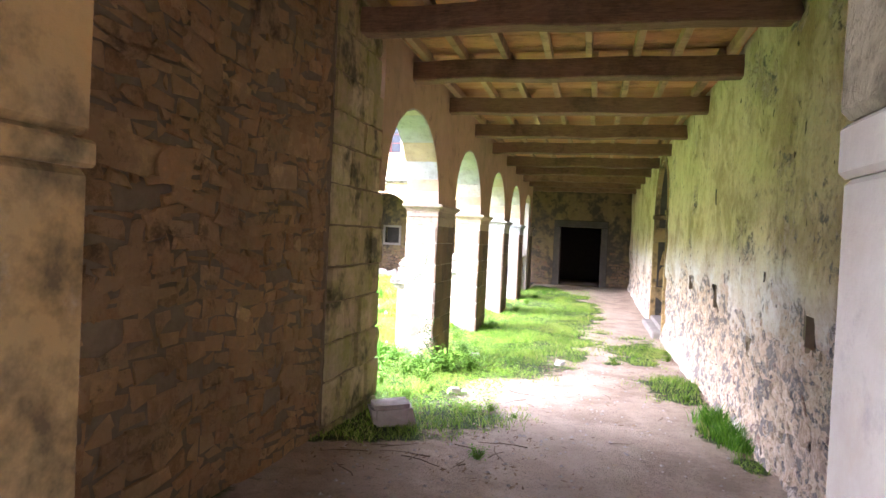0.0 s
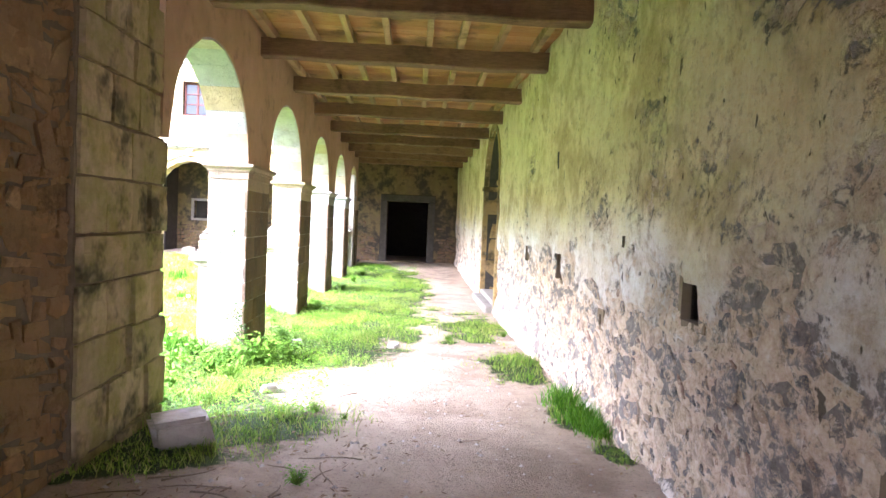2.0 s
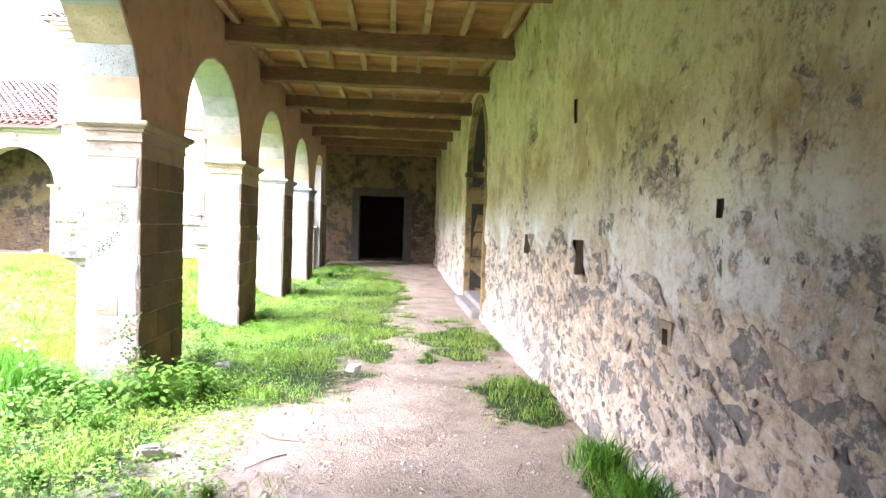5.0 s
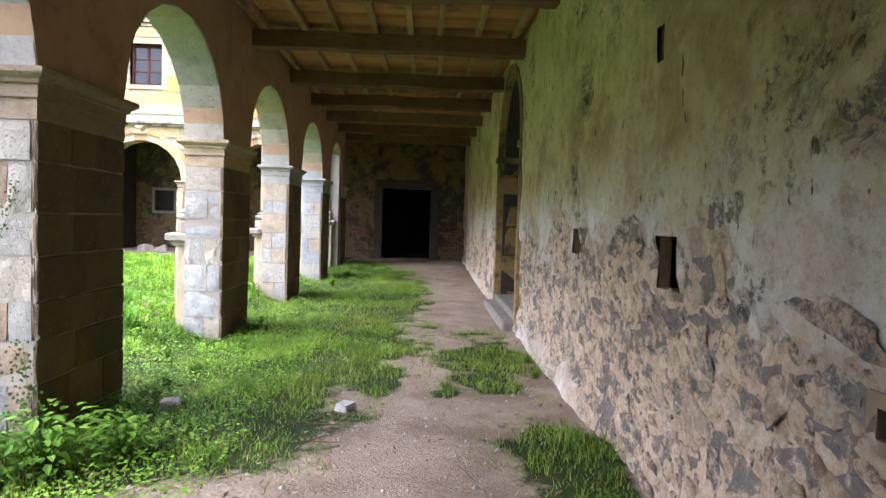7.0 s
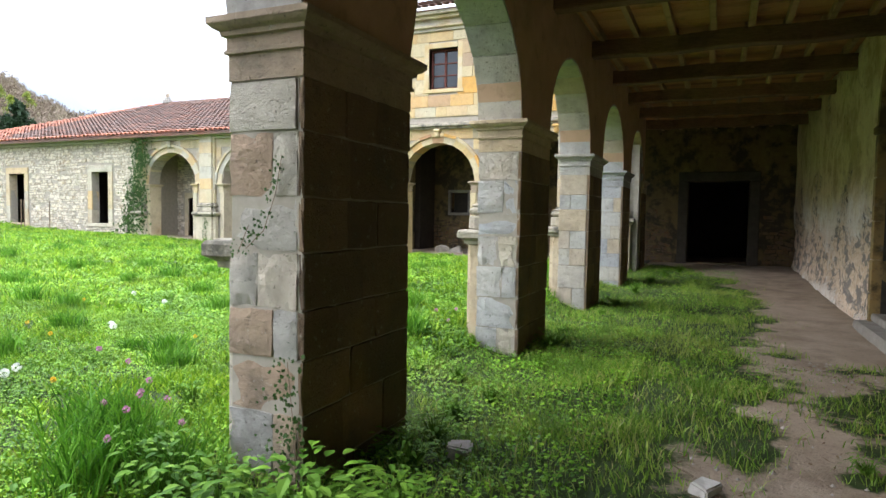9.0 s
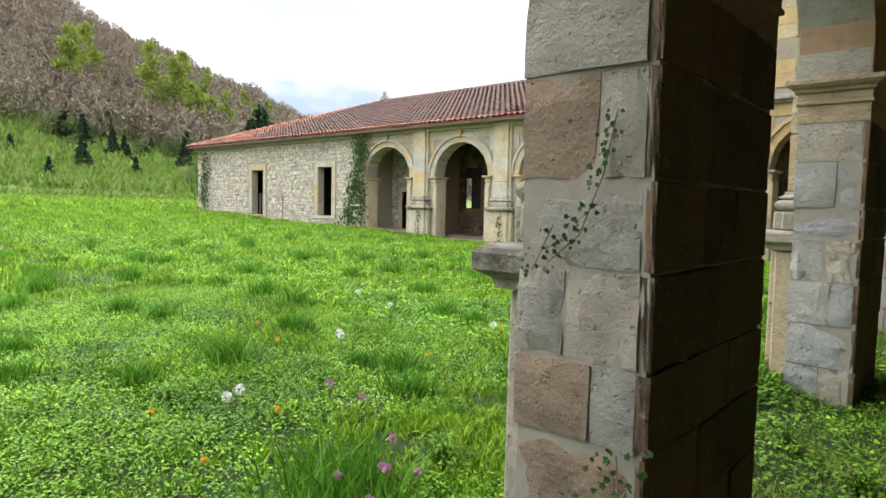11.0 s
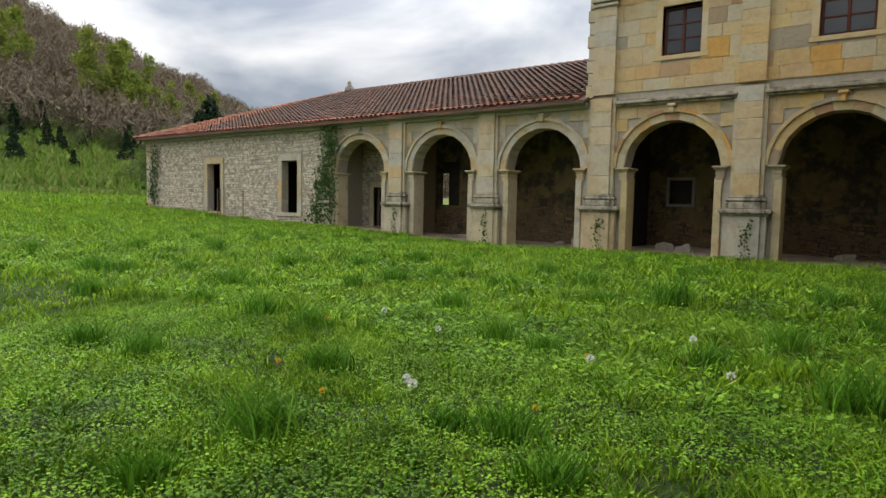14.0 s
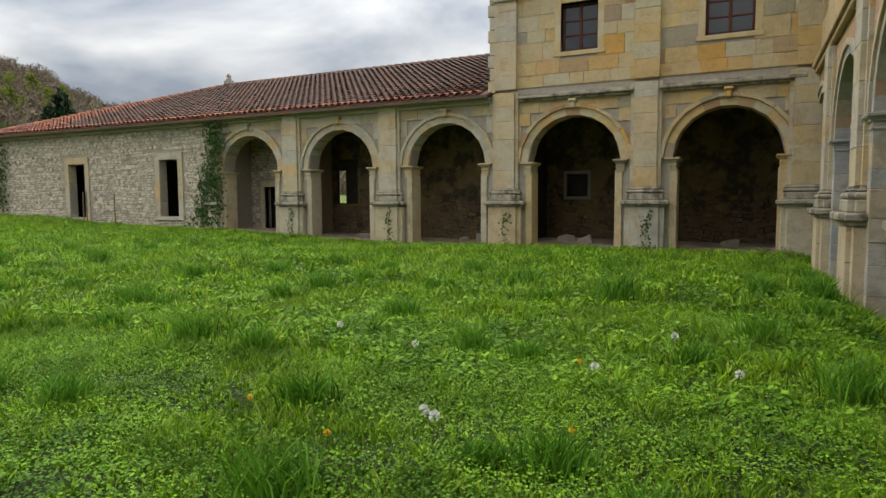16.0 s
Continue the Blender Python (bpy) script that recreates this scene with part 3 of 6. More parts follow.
def big_mesh(name, verts, tris, material):
    """A mesh of triangles from arrays."""
    me = bpy.data.meshes.new(name)
    nv, nt = len(verts), len(tris)
    me.vertices.add(nv)
    me.vertices.foreach_set("co", np.asarray(verts, dtype=np.float32).ravel())
    me.loops.add(nt * 3)
    me.loops.foreach_set("vertex_index", np.asarray(tris, dtype=np.int32).ravel())
    me.polygons.add(nt)
    me.polygons.foreach_set("loop_start", np.arange(0, nt * 3, 3, dtype=np.int32))
    me.polygons.foreach_set("loop_total", np.full(nt, 3, dtype=np.int32))
    me.materials.append(material)
    me.update()
    me.validate()
    return me


def wavy(x, y, s, seed=0.0):
    """Cheap smooth noise in -1..1 for arrays."""
    return (np.sin(x * s + 1.7 * np.sin(y * s * 0.73 + seed) + seed) + np.sin(y * s * 1.31 + 1.3 * np.sin(x * s * 0.61 + 2 * seed) + 0.7 * seed)) / 2


def fbm(u, v, scale, octaves=5, seed=0.0):
    """Value noise in about 0..1 for arrays."""
    u, v = np.asarray(u, float) * scale, np.asarray(v, float) * scale
    total, amp, norm = 0.0, 1.0, 0.0

    def lattice(i, j, o):
        h = np.sin(i * 127.1 + j * 311.7 + (seed + o) * 74.7) * 43758.5453
        return h - np.floor(h)

    for o in range(octaves):
        i, j = np.floor(u), np.floor(v)
        a, b = u - i, v - j
        a, b = a * a * (3 - 2 * a), b * b * (3 - 2 * b)
        n = (lattice(i, j, o) * (1 - a) + lattice(i + 1, j, o) * a) * (1 - b) + (lattice(i, j + 1, o) * (1 - a) + lattice(i + 1, j + 1, o) * a) * b
        total, norm = total + n * amp, norm + amp
        u, v, amp = u * 2.03 + 7.1, v * 2.03 + 3.7, amp * 0.55
    return total / norm


# ---- ground ----
def ground_z(x, y):
    x, y = np.asarray(x, float), np.asarray(y, float)
    hall = np.interp(y, [-1, 0, 2.35, 4.5, 7, 9, 12, 20, 28, 40], [0, 0, -0.25, -0.42, -0.5, -0.56, -0.6, -0.6, -0.45, -0.45])
    yard = -0.36 + np.interp(y, [8, 12, 17, 24], [-0.06, 0.0, 0.12, 0.06]) + np.interp(-x, [10, 16, 22, 34, 60, 140], [0.0, 0.05, 0.28, 0.75, 1.2, 2.0]) + 0.05 * wavy(x, y, 0.55, 1.0) * (np.abs(x) < 40)
    s = np.clip((-2.2 - x) / 1.3, 0, 1)
    s = s * s * (3 - 2 * s)
    return hall * (1 - s) + yard * s + 0.018 * wavy(x, y, 2.3, 3.0) + 0.008 * wavy(x, y, 6.1, 5.0)


def grass_amount(x, y):
    """1 on turf, 0 on the trodden path."""
    x, y = np.asarray(x, float), np.asarray(y, float)
    n = 1.1 * (fbm(x, y, 1.9, 5, 2.0) - 0.5)
    edge = np.interp(y, [5.2, 5.9, 6.4, 7.0, 7.6, 8.7, 9.7, 11.6, 13.7, 19.5, 24, 26.5, 28], [-2.6, -1.3, -0.95, -0.55, -0.95, -0.95, -0.4, 0.0, 0.22, 0.45, -0.1, -1.3, -2.6])
    left = np.clip(0.5 + (edge + 1.3 * n - x) / 0.75, 0, 1)
    left = left * (1 - np.clip(1.5 * np.exp(-(((x + 0.95) / 0.6) ** 2) - ((y - 8.3) / 0.8) ** 2) + n, 0, 0.9) * (np.abs(y - 8.3) < 2.2))

    def patch(cx, cy, rx, ry):
        return np.clip(1.35 * (1.2 - np.hypot((x - cx) / rx, (y - cy) / ry) + 1.4 * n), 0, 1)

    right = np.maximum.reduce([patch(1.58, 7.3, 0.3, 0.5), patch(1.3, 9.6, 0.55, 0.95), patch(1.2, 12.9, 0.62, 1.6), patch(1.65, 6.2, 0.14, 0.5), patch(0.62, 11.4, 0.22, 0.2)])
    return np.where(x < -2.5, 1.0, np.maximum(left, right * (x < 1.9)))


def make_ground():
    far = [45, 60, 85, 130, 220, 420, 800]
    xs = np.array([-f - 0.0 for f in far[::-1]] + list(np.arange(-40, -8, 0.8)) + list(np.arange(-8, -3, 0.3)) + list(np.arange(-3, 2.4, 0.11)) + [3, 5, 9, 16, 30] + far)
    ys = np.array([-f for f in far[::-1]] + [-30, -16, -9, -5, -3] + list(np.arange(-2, 17, 0.14)) + list(np.arange(17, 32, 0.4)) + [33, 36, 40] + far)
    gx, gy = np.meshgrid(xs, ys)
    z = ground_z(gx, gy)
    nx, ny = len(xs), len(ys)
    verts = np.stack([gx, gy, z], -1).reshape(-1, 3)
    i = (np.arange(ny - 1)[:, None] * nx + np.arange(nx - 1)[None, :]).ravel()
    tris = np.concatenate([np.stack([i, i + 1, i + nx + 1], -1), np.stack([i, i + nx + 1, i + nx], -1)])
    me = big_mesh("ground", verts, tris, M_GROUND)
    at = me.attributes.new("grass", "FLOAT", "POINT")
    g = grass_amount(gx, gy)
    inside = (gy > 24.9) & (gx > -21) & (gx < -2.2)
    at.data.foreach_set("value", np.where(inside, 0.0, g).astype(np.float32).ravel())
    for p in me.polygons:
        p.use_smooth = True
    tagged(new("ground", me), "bare trodden earth path and rough green turf", "ground", kind="structure")


make_ground()

# ---- the arcade between gallery and courtyard ----
ARCH0, PERIOD, OPEN, PIER = 7.06, 3.9, 2.67, 1.23
X_IN, X_OUT = -2.25, -2.745
X_PIL = -2.715
SPRING, RISE = 2.0, 1.2
N_ARCH = 5
arches = [(ARCH0 + PERIOD * i - 0.02, ARCH0 + PERIOD * i + OPEN + 0.02, -2.0, SPRING, RISE + 0.02) for i in range(N_ARCH)]
wall_arcade = wall_with_openings("wall_arcade", "y", 6.9, 25.6, SPRING, 3.898, X_OUT, X_IN, arches, M_ARCH_PLASTER)
tagged(wall_arcade, "ochre plastered arcade wall on round stone arches", "wall")


def voussoir_meshes(a, b, n, d0, d1, material, depth=0.12):
    """The stones of one arch ring about (0, 0): inner half axes a, b; from d0 to d1 across the wall."""
    out = []
    for i in range(n):
        vs = []
        for ang in (math.pi * i / n, math.pi * (i + 1) / n):
            ang = min(max(ang, 0.004), math.pi - 0.004)
            for k in (0.0, depth):
                for d in (d0, d1):
                    vs.append((d, -(a + k) * math.cos(ang), (b + k) * math.sin(ang)))
        c = Vector(np.mean(np.array(vs), axis=0))
        vs = [tuple(c + (Vector(v) - c) * 0.99) for v in vs]
        fs = [(0, 1, 3, 2), (4, 6, 7, 5), (0, 4, 5, 1), (2, 3, 7, 6), (0, 2, 6, 4), (1, 5, 7, 3)]
        out.append(fresh_mesh("voussoir", vs, fs, material))
    return out


V_IN = voussoir_meshes(OPEN / 2, RISE, 11, X_OUT - 0.012, X_IN - 0.006, M_ARCADE, 0.14)
V_RING = voussoir_meshes(OPEN / 2 + 0.135, RISE + 0.135, 11, X_OUT - 0.05, X_OUT + 0.05, M_LIGHT, 0.10)
for i in range(N_ARCH):
    yc = ARCH0 + PERIOD * i + OPEN / 2
    for me in V_IN + V_RING:
        ob = new("voussoir", me)
        ob.parent = wall_arcade
        ob.location = (0, yc, SPRING)


def pier(y0, y1, bottom, material, parent, x0=X_OUT, x1=X_IN, top=SPRING - 0.34):
    """A pier of coursed ashlar, each course of four to six stones."""
    part("mortar_core", boxes((x0 + 0.011, x1 - 0.011, y0 + 0.011, y1 - 0.011, bottom, top + 0.2)), M_PALE_MORTAR, parent)
    zs = cuts(bottom, top, 0.31, 0.25)
    for zi, (za, zb) in enumerate(zip(zs, zs[1:])):
        xm = x0 + (x1 - x0) * random.choice((0.38, 0.5, 0.6))
        yc = cuts(y0, y1, 0.45 if zi % 2 else 0.62, 0.3)
        for ya, yb in zip(yc, yc[1:]):
            j = random.uniform(-0.005, 0.008)
            # gallery side of the course: brown stone with shade in its colour
            stone(parent, M_BROWN_SHADED_ASHLAR, x1 - 0.034, x1 + j, ya + 0.003, yb - 0.003, za + 0.004, zb - 0.004, worn=y0 < 14)
        for xa, xb in (((x0, x1 - 0.036),) if zi % 5 in (0, 2) else ((x0, xm), (xm, x1 - 0.036))):
            for ya, yb in zip(yc, yc[1:]):
                j = random.uniform(-0.006, 0.006)
                stone(parent, material, xa + 0.002 + (j if xa == x0 else 0), xb - 0.002 + 0, ya + 0.002 + (j if ya == y0 else 0), yb - 0.002, za + 0.003, zb - 0.003, worn=y0 < 14)


def stacked(bm, x0, x1, y0, y1, rows):
    """A moulded block as one closed skin: rows of (overhang, z) from the bottom up."""
    prev = None
    for o, z in rows:
        ring = [bm.verts.new(c) for c in ((x0 - o, y0 - o, z), (x1 + o, y0 - o, z), (x1 + o, y1 + o, z), (x0 - o, y1 + o, z))]
        if prev:
            for q in range(4):
                bm.faces.new((prev[q], prev[(q + 1) % 4], ring[(q + 1) % 4], ring[q]))
        else:
            bm.faces.new(ring[::-1])
        prev = ring
    bm.faces.new(prev)
    return bm


IMPOST_ROWS = ((0.0, -0.27), (0.0, -0.16), (0.018, -0.155), (0.018, -0.14), (0.008, -0.135), (0.008, -0.085), (0.03, -0.08), (0.035, -0.06), (0.06, -0.05), (0.08, -0.035), (0.085, -0.03), (0.085, -0.004), (0.07, 0.0))


def impost(parent, x0, x1, y0, y1, z1, material, label="moulded stone impost"):
    """Moulded capital block under the springing."""
    return part("impost", stacked(bmesh.new(), x0, x1, y0, y1, [(o, z1 + z * 1.26) for o, z in IMPOST_ROWS]), material, parent, label)


piers = []
for i in range(4):
    y0 = ARCH0 + OPEN + PERIOD * i
    p = thing("stone_pier", "square ashlar pier of grey and tan sandstone blocks", "pier", "piers of the arcade")
    pier(y0, y0 + PIER, -0.85, M_ASHLAR if i == 0 else M_ARCADE, p)
    impost(p, X_OUT, X_IN, y0, y0 + PIER, SPRING, M_ASHLAR if i == 0 else M_ARCADE)
    piers.append(p)
end_pier = thing("stone_pier", "corner ashlar pier beside the courtyard facade", "pier")
y_end = ARCH0 + OPEN + PERIOD * 4
pier(y_end, y_end + 0.9, -0.85, M_OCHRE, end_pier)
impost(end_pier, X_OUT, X_IN, y_end, y_end + 0.9, SPRING, M_LIGHT)

# first pier: tall green-stained ashlar quoins beside the rubble wall
quoin = thing("quoin_pier", "green-stained ashlar quoin pier at the first arch", "pier")
zs = cuts(-0.85, 3.89, 0.40, 0.25)
for zi, (za, zb) in enumerate(zip(zs, zs[1:])):
    yc = cuts(5.58, 7.06, 0.42 if zi % 2 else 0.62, 0.3)
    for ya, yb in zip(yc, yc[1:]):
        if zb > SPRING and yb > 6.9:
            yb = 6.96 - 0.1 * (zb - SPRING)
        stone(quoin, M_MOSSY, X_OUT, -2.245 + random.uniform(-0.026, 0.014), ya + 0.007, yb - 0.007, za + 0.007, zb - 0.007, tilt=0.8, worn=True)

part("mortar_core", boxes((X_OUT + 0.03, -2.29, 5.56, 6.72, -0.9, 3.88)), M_MORTAR, quoin)
part("lower_core", boxes((X_OUT + 0.03, -2.29, 6.722, 7.03, -0.9, SPRING - 0.02)), M_MORTAR, quoin)

# rubble wall beside the quoins
wall_west = wall_with_openings("wall_west", "y", 1.1, 5.58, -1.0, 3.9, X_OUT, -2.33, [], M_MORTAR)
tagged(wall_west, "dark brown rubble stone wall", "wall")
pieces = rubble("y", -2.33, 1, 1.2, 5.58, -0.6, 3.75, 0.17, depth=0.04, rough=2.3, bevel=0.16) + [p for p in rubble("y", -2.32, 1, 1.3, 5.5, -0.5, 3.7, 0.33, depth=0.045, rough=2.0, bevel=0.12) if random.random() < 0.3]
pieces.sort(key=lambda p: -np.mean([v[1] for v in p[0]]))
single("stone", pieces[:300], M_RUBBLE, wall_west)
joined("rubble_stones", pieces[300:], M_RUBBLE_JOINED, wall_west)

# ---- the doorway at the start, in a thick cross wall ----
# The two outer arches are unseen, added to let light onto the long wall.
wall_south = wall_with_openings("wall_south", "x", -2.7, 3.0, -0.6, 3.9, 0.55, 1.14, [(-2.35, -1.27, -0.6, 2.9, 0.5), (-0.94, 0.56, -0.6, 2.75, 0.85), (0.83, 1.75, -0.6, 3.1, 0.4)], M_JAMB_OLD)
tagged(wall_south, "stained stone cross wall: a doorway and two added unseen arches", "wall")
jamb_l = thing("door_jamb", "ochre and black stained stone door jamb with an impost", "door jamb")
part("shaft", boxes((-1.2, -0.925, 0.5, 1.18, -0.5, 1.62), bevel=0.015, wobble=0.004), M_JAMB_OLD, jamb_l)
part("impost", boxes((-1.2, -0.917, 0.49, 1.187, 1.62, 1.68), bevel=0.008), M_JAMB_OLD, jamb_l)
part("upper_shaft", boxes((-1.2, -0.92, 0.5, 1.18, 1.69, 2.55), bevel=0.015, wobble=0.004), M_JAMB_OLD, jamb_l)
jamb_r = thing("door_jamb", "limewashed white stone door jamb, chipped edges", "door jamb")
part("shaft", boxes((0.535, 0.8, 0.5, 1.18, -0.5, 1.63), bevel=0.015, wobble=0.005), M_JAMB, jamb_r)
part("impost", boxes((0.53, 0.83, 0.49, 1.185, 1.63, 1.72), bevel=0.01), M_JAMB, jamb_r)
part("upper_shaft", boxes((0.53, 0.8, 0.5, 1.18, 1.72, 2.55), bevel=0.015, wobble=0.005), M_STAIN, jamb_r)
# Unseen ceiling, its length set by how much sky light gets in.
tagged(part("ceiling_unseen_room", boxes((-3.2, 3.5, -5.0, 0.52, 3.905, 3.95)), M_BOARD, None), "unseen board ceiling behind the start, sized to limit light", "ceiling", kind="structure")
# Unseen room walls, pale to bounce light; side arches added to admit it.
wall_with_openings("wall_unseen_back", "x", -3.2, 3.6, -0.6, 3.9, -7.3, -7.0, [], M_JAMB)
wall_with_openings("wall_unseen_side_a", "y", -7.0, 0.55, -0.6, 3.9, -3.2, -2.7, [(-6.7, -3.9, -0.6, 2.0, 1.2), (-3.0, 0.1, -0.6, 2.0, 1.3)], M_JAMB)
wall_with_openings("wall_unseen_side_b", "y", -7.0, 0.55, -0.6, 3.9, 3.0, 3.5, [], M_JAMB)

# ---- the long plastered wall ----
X_R = 1.79
HOLES = [(5.19, 5.50, 0.76, 1.02), (8.93, 9.26, 0.70, 1.02), (11.24, 11.50, 0.79, 1.03), (6.66, 6.73, 1.20, 1.30), (9.27, 9.40, 2.10, 2.32), (3.05, 3.56, 0.2, 0.9), (7.28, 7.36, 0.42, 0.52)]
DOOR_R = (15.0, 17.72, -0.46, 2.3, 1.3)


def bareness(y, z):
    """About 0.5 and over where the coat has fallen off the long wall."""
    low = np.interp(z, [-0.6, -0.42, -0.25, 0.1, 0.5, 0.9, 1.3, 2.2, 3.6], [-0.06, 0.02, 0.24, 0.24, 0.15, 0.01, -0.11, -0.18, -0.18])
    return fbm(y, z, 1.15, 6, 3.0) * 0.75 + 0.12 + low + 0.05 * np.interp(y, [3, 5, 9, 13], [1, 0.6, 0, -0.3])


def wall_x(y, z):
    """Where the uneven face of the long wall stands."""
    lost = np.clip((bareness(y, z) - 0.47) / 0.06, 0, 1)
    x = X_R + 0.016 * wavy(y, z, 2.1, 1.0) + 0.012 * wavy(y, z, 5.3, 2.0) + 0.042 * (fbm(y, z, 3.2, 5, 9.0) - 0.5) + 0.016 * (fbm(y, z, 13.0, 3, 4.0) - 0.5)
    return x + 0.03 * lost + lost * 0.075 * (fbm(y, z, 9.0, 4, 6.0) - 0.5) - 0.05 * np.clip((-0.1 - z) / 0.5, 0, 1)


def plaster_wall():
    ys = set(np.round(np.concatenate([np.arange(1.1, 3.0, 0.06), np.arange(3.0, 14.8, 0.028), np.arange(14.8, 28.6, 0.22), [28.6]]), 3))
    zs = set(np.round(np.concatenate([np.arange(-0.95, 1.6, 0.028), np.arange(1.6, 3.9, 0.05), [3.9]]), 3))
    for a, b, c, d in HOLES:
        ys |= {a, b}
        zs |= {c, d}
    ys |= {DOOR_R[0], DOOR_R[1]}
    for i in range(17):
        ys.add(round(DOOR_R[0] + (DOOR_R[1] - DOOR_R[0]) * i / 16, 3))
    ys, zs = np.array(sorted(ys)), np.array(sorted(zs))
    gy, gz = np.meshgrid(ys, zs)
    bare = bareness(gy, gz)
    gx = wall_x(gy, gz)
    s = (ys - (DOOR_R[0] + DOOR_R[1]) / 2) / ((DOOR_R[1] - DOOR_R[0]) / 2)
    head = np.where(np.abs(s) <= 1, DOOR_R[3] + DOOR_R[4] * np.sqrt(np.clip(1 - s * s, 0, 1)), -9)
    # snap the grid to the arch head, then drop the cells of the openings
    for j in range(len(ys)):
        if head[j] > 0:
            k = int(np.argmin(np.abs(zs - head[j])))
            gz[k, j] = head[j]
    nx = len(ys)
    verts = np.stack([gx, gy, gz], -1).reshape(-1, 3)
    tris = []
    for k in range(len(zs) - 1):
        zm = (zs[k] + zs[k + 1]) / 2
        for j in range(nx - 1):
            ym = (ys[j] + ys[j + 1]) / 2
            if any(a < ym < b and c < zm < d for a, b, c, d in HOLES):
                continue
            sm = (ym - (DOOR_R[0] + DOOR_R[1]) / 2) / ((DOOR_R[1] - DOOR_R[0]) / 2)
            if abs(sm) < 1 and zm < DOOR_R[3] + DOOR_R[4] * math.sqrt(1 - sm * sm):
                continue
            i = k * nx + j
            tris += [(i, i + nx, i + 1), (i + 1, i + nx, i + nx + 1)]
    me = big_mesh("wall_east", verts, np.array(tris), M_RIGHT)
    at = me.attributes.new("bare", "FLOAT", "POINT")
    at.data.foreach_set("value", bare.astype(np.float32).ravel())
    for p in me.polygons:
        p.use_smooth = True
    return tagged(new("wall_east", me), "flaking limewashed wall, algae above, bare stones below", "wall", kind="structure")


wall_east = plaster_wall()
# Core coloured dark for the shade seen through the arched doorway.
core = wall_with_openings("wall_east_core", "y", 1.1, 28.6, -1.0, 3.95, X_R + 0.1, 2.5, [(a, b, c, d, 0.0) for a, b, c, d in HOLES if a not in (6.66, 7.28, 9.27, 3.05)] + [DOOR_R], M_DARK_STONE_SHADE)
for a, b, c, d in HOLES:
    r = part("hole_lining", boxes((X_R + 0.03, X_R + 0.3, a - 0.05, a, c - 0.05, d + 0.05), (X_R + 0.03, X_R + 0.3, b, b + 0.05, c - 0.05, d + 0.05), (X_R + 0.03, X_R + 0.3, a, b, c - 0.05, c), (X_R + 0.03, X_R + 0.3, a, b, d, d + 0.05), (X_R + 0.27, X_R + 0.32, a - 0.05, b + 0.05, c - 0.05, d + 0.05)), M_MORTAR, wall_east)
# bare stones that stand out of the wall's foot
def blob(y, z, ry, rz, tilt, x):
    """A flush rounded field stone showing towards -x."""
    n = random.choice((8, 9, 10, 11))
    vs = []
    p1, p2 = random.uniform(0, 6.28), random.uniform(0, 6.28)
    rad = [1 + 0.22 * math.sin(3 * 6.28 * i / n + p1) + 0.16 * math.sin(2 * 6.28 * i / n + p2) + random.uniform(-0.2, 0.2) for i in range(n)]
    sink = random.uniform(-0.003, 0.007)
    for k, (f, out) in enumerate(((1.0, 0.012), (0.95, 0.0 + sink), (0.7, -0.004 + sink))):
        for i in range(n):
            a = 2 * math.pi * i / n
            u, v = ry * rad[i] * f * math.cos(a), rz * rad[i] * f * math.sin(a)
            vs.append((x + out + random.uniform(-0.003, 0.003), y + u * math.cos(tilt) - v * math.sin(tilt), z + u * math.sin(tilt) + v * math.cos(tilt)))
    fs = [tuple(2 * n + i for i in range(n))[::-1]]
    for k in (0, 1):
        for i in range(n):
            fs.append((k * n + i, (k + 1) * n + i, (k + 1) * n + (i + 1) % n, k * n + (i + 1) % n))
    return vs, fs


pieces = []
taken = []
random.seed(12)
for y, z, ry, rz in ((4.78, 0.47, 0.11, 0.12), (5.38, 0.10, 0.16, 0.10), (5.63, 0.45, 0.12, 0.09), (4.19, 0.42, 0.10, 0.13), (5.09, 0.0, 0.15, 0.12), (7.55, 0.77, 0.27, 0.075), (8.2, 0.5, 0.16, 0.1), (6.6, 0.2, 0.2, 0.1), (6.1, 0.55, 0.15, 0.1), (8.7, 0.1, 0.2, 0.1)):
    taken.append((y, z, ry))
    pieces.append(blob(y, z, ry, rz, 0.25, float(wall_x(y, z)) - 0.022))
for i in range(9000):
    y, z = random.uniform(3.2, 14.7), random.uniform(-0.6, 1.9) if i % 3 else random.uniform(-0.5, 0.7)
    b = float(bareness(y, z))
    if b < 0.51 + random.uniform(0, 0.13) + 0.2 * max(0.0, z - 0.75):
        continue
    ry = random.choice((0.035, 0.045, 0.06, 0.075, 0.09, 0.11, 0.13, 0.16))
    rz = ry * random.uniform(0.35, 0.65)
    if any(a - ry < y < e + ry and c - rz < z < d + rz for a, e, c, d in HOLES) or any((y - q[0]) ** 2 + (1.5 * (z - q[1])) ** 2 < (0.8 * (ry + q[2])) ** 2 for q in taken):
        continue
    taken.append((y, z, ry))
    pieces.append(blob(y, z, ry, rz, random.gauss(0.45, 0.3), float(wall_x(y, z)) - 0.004))


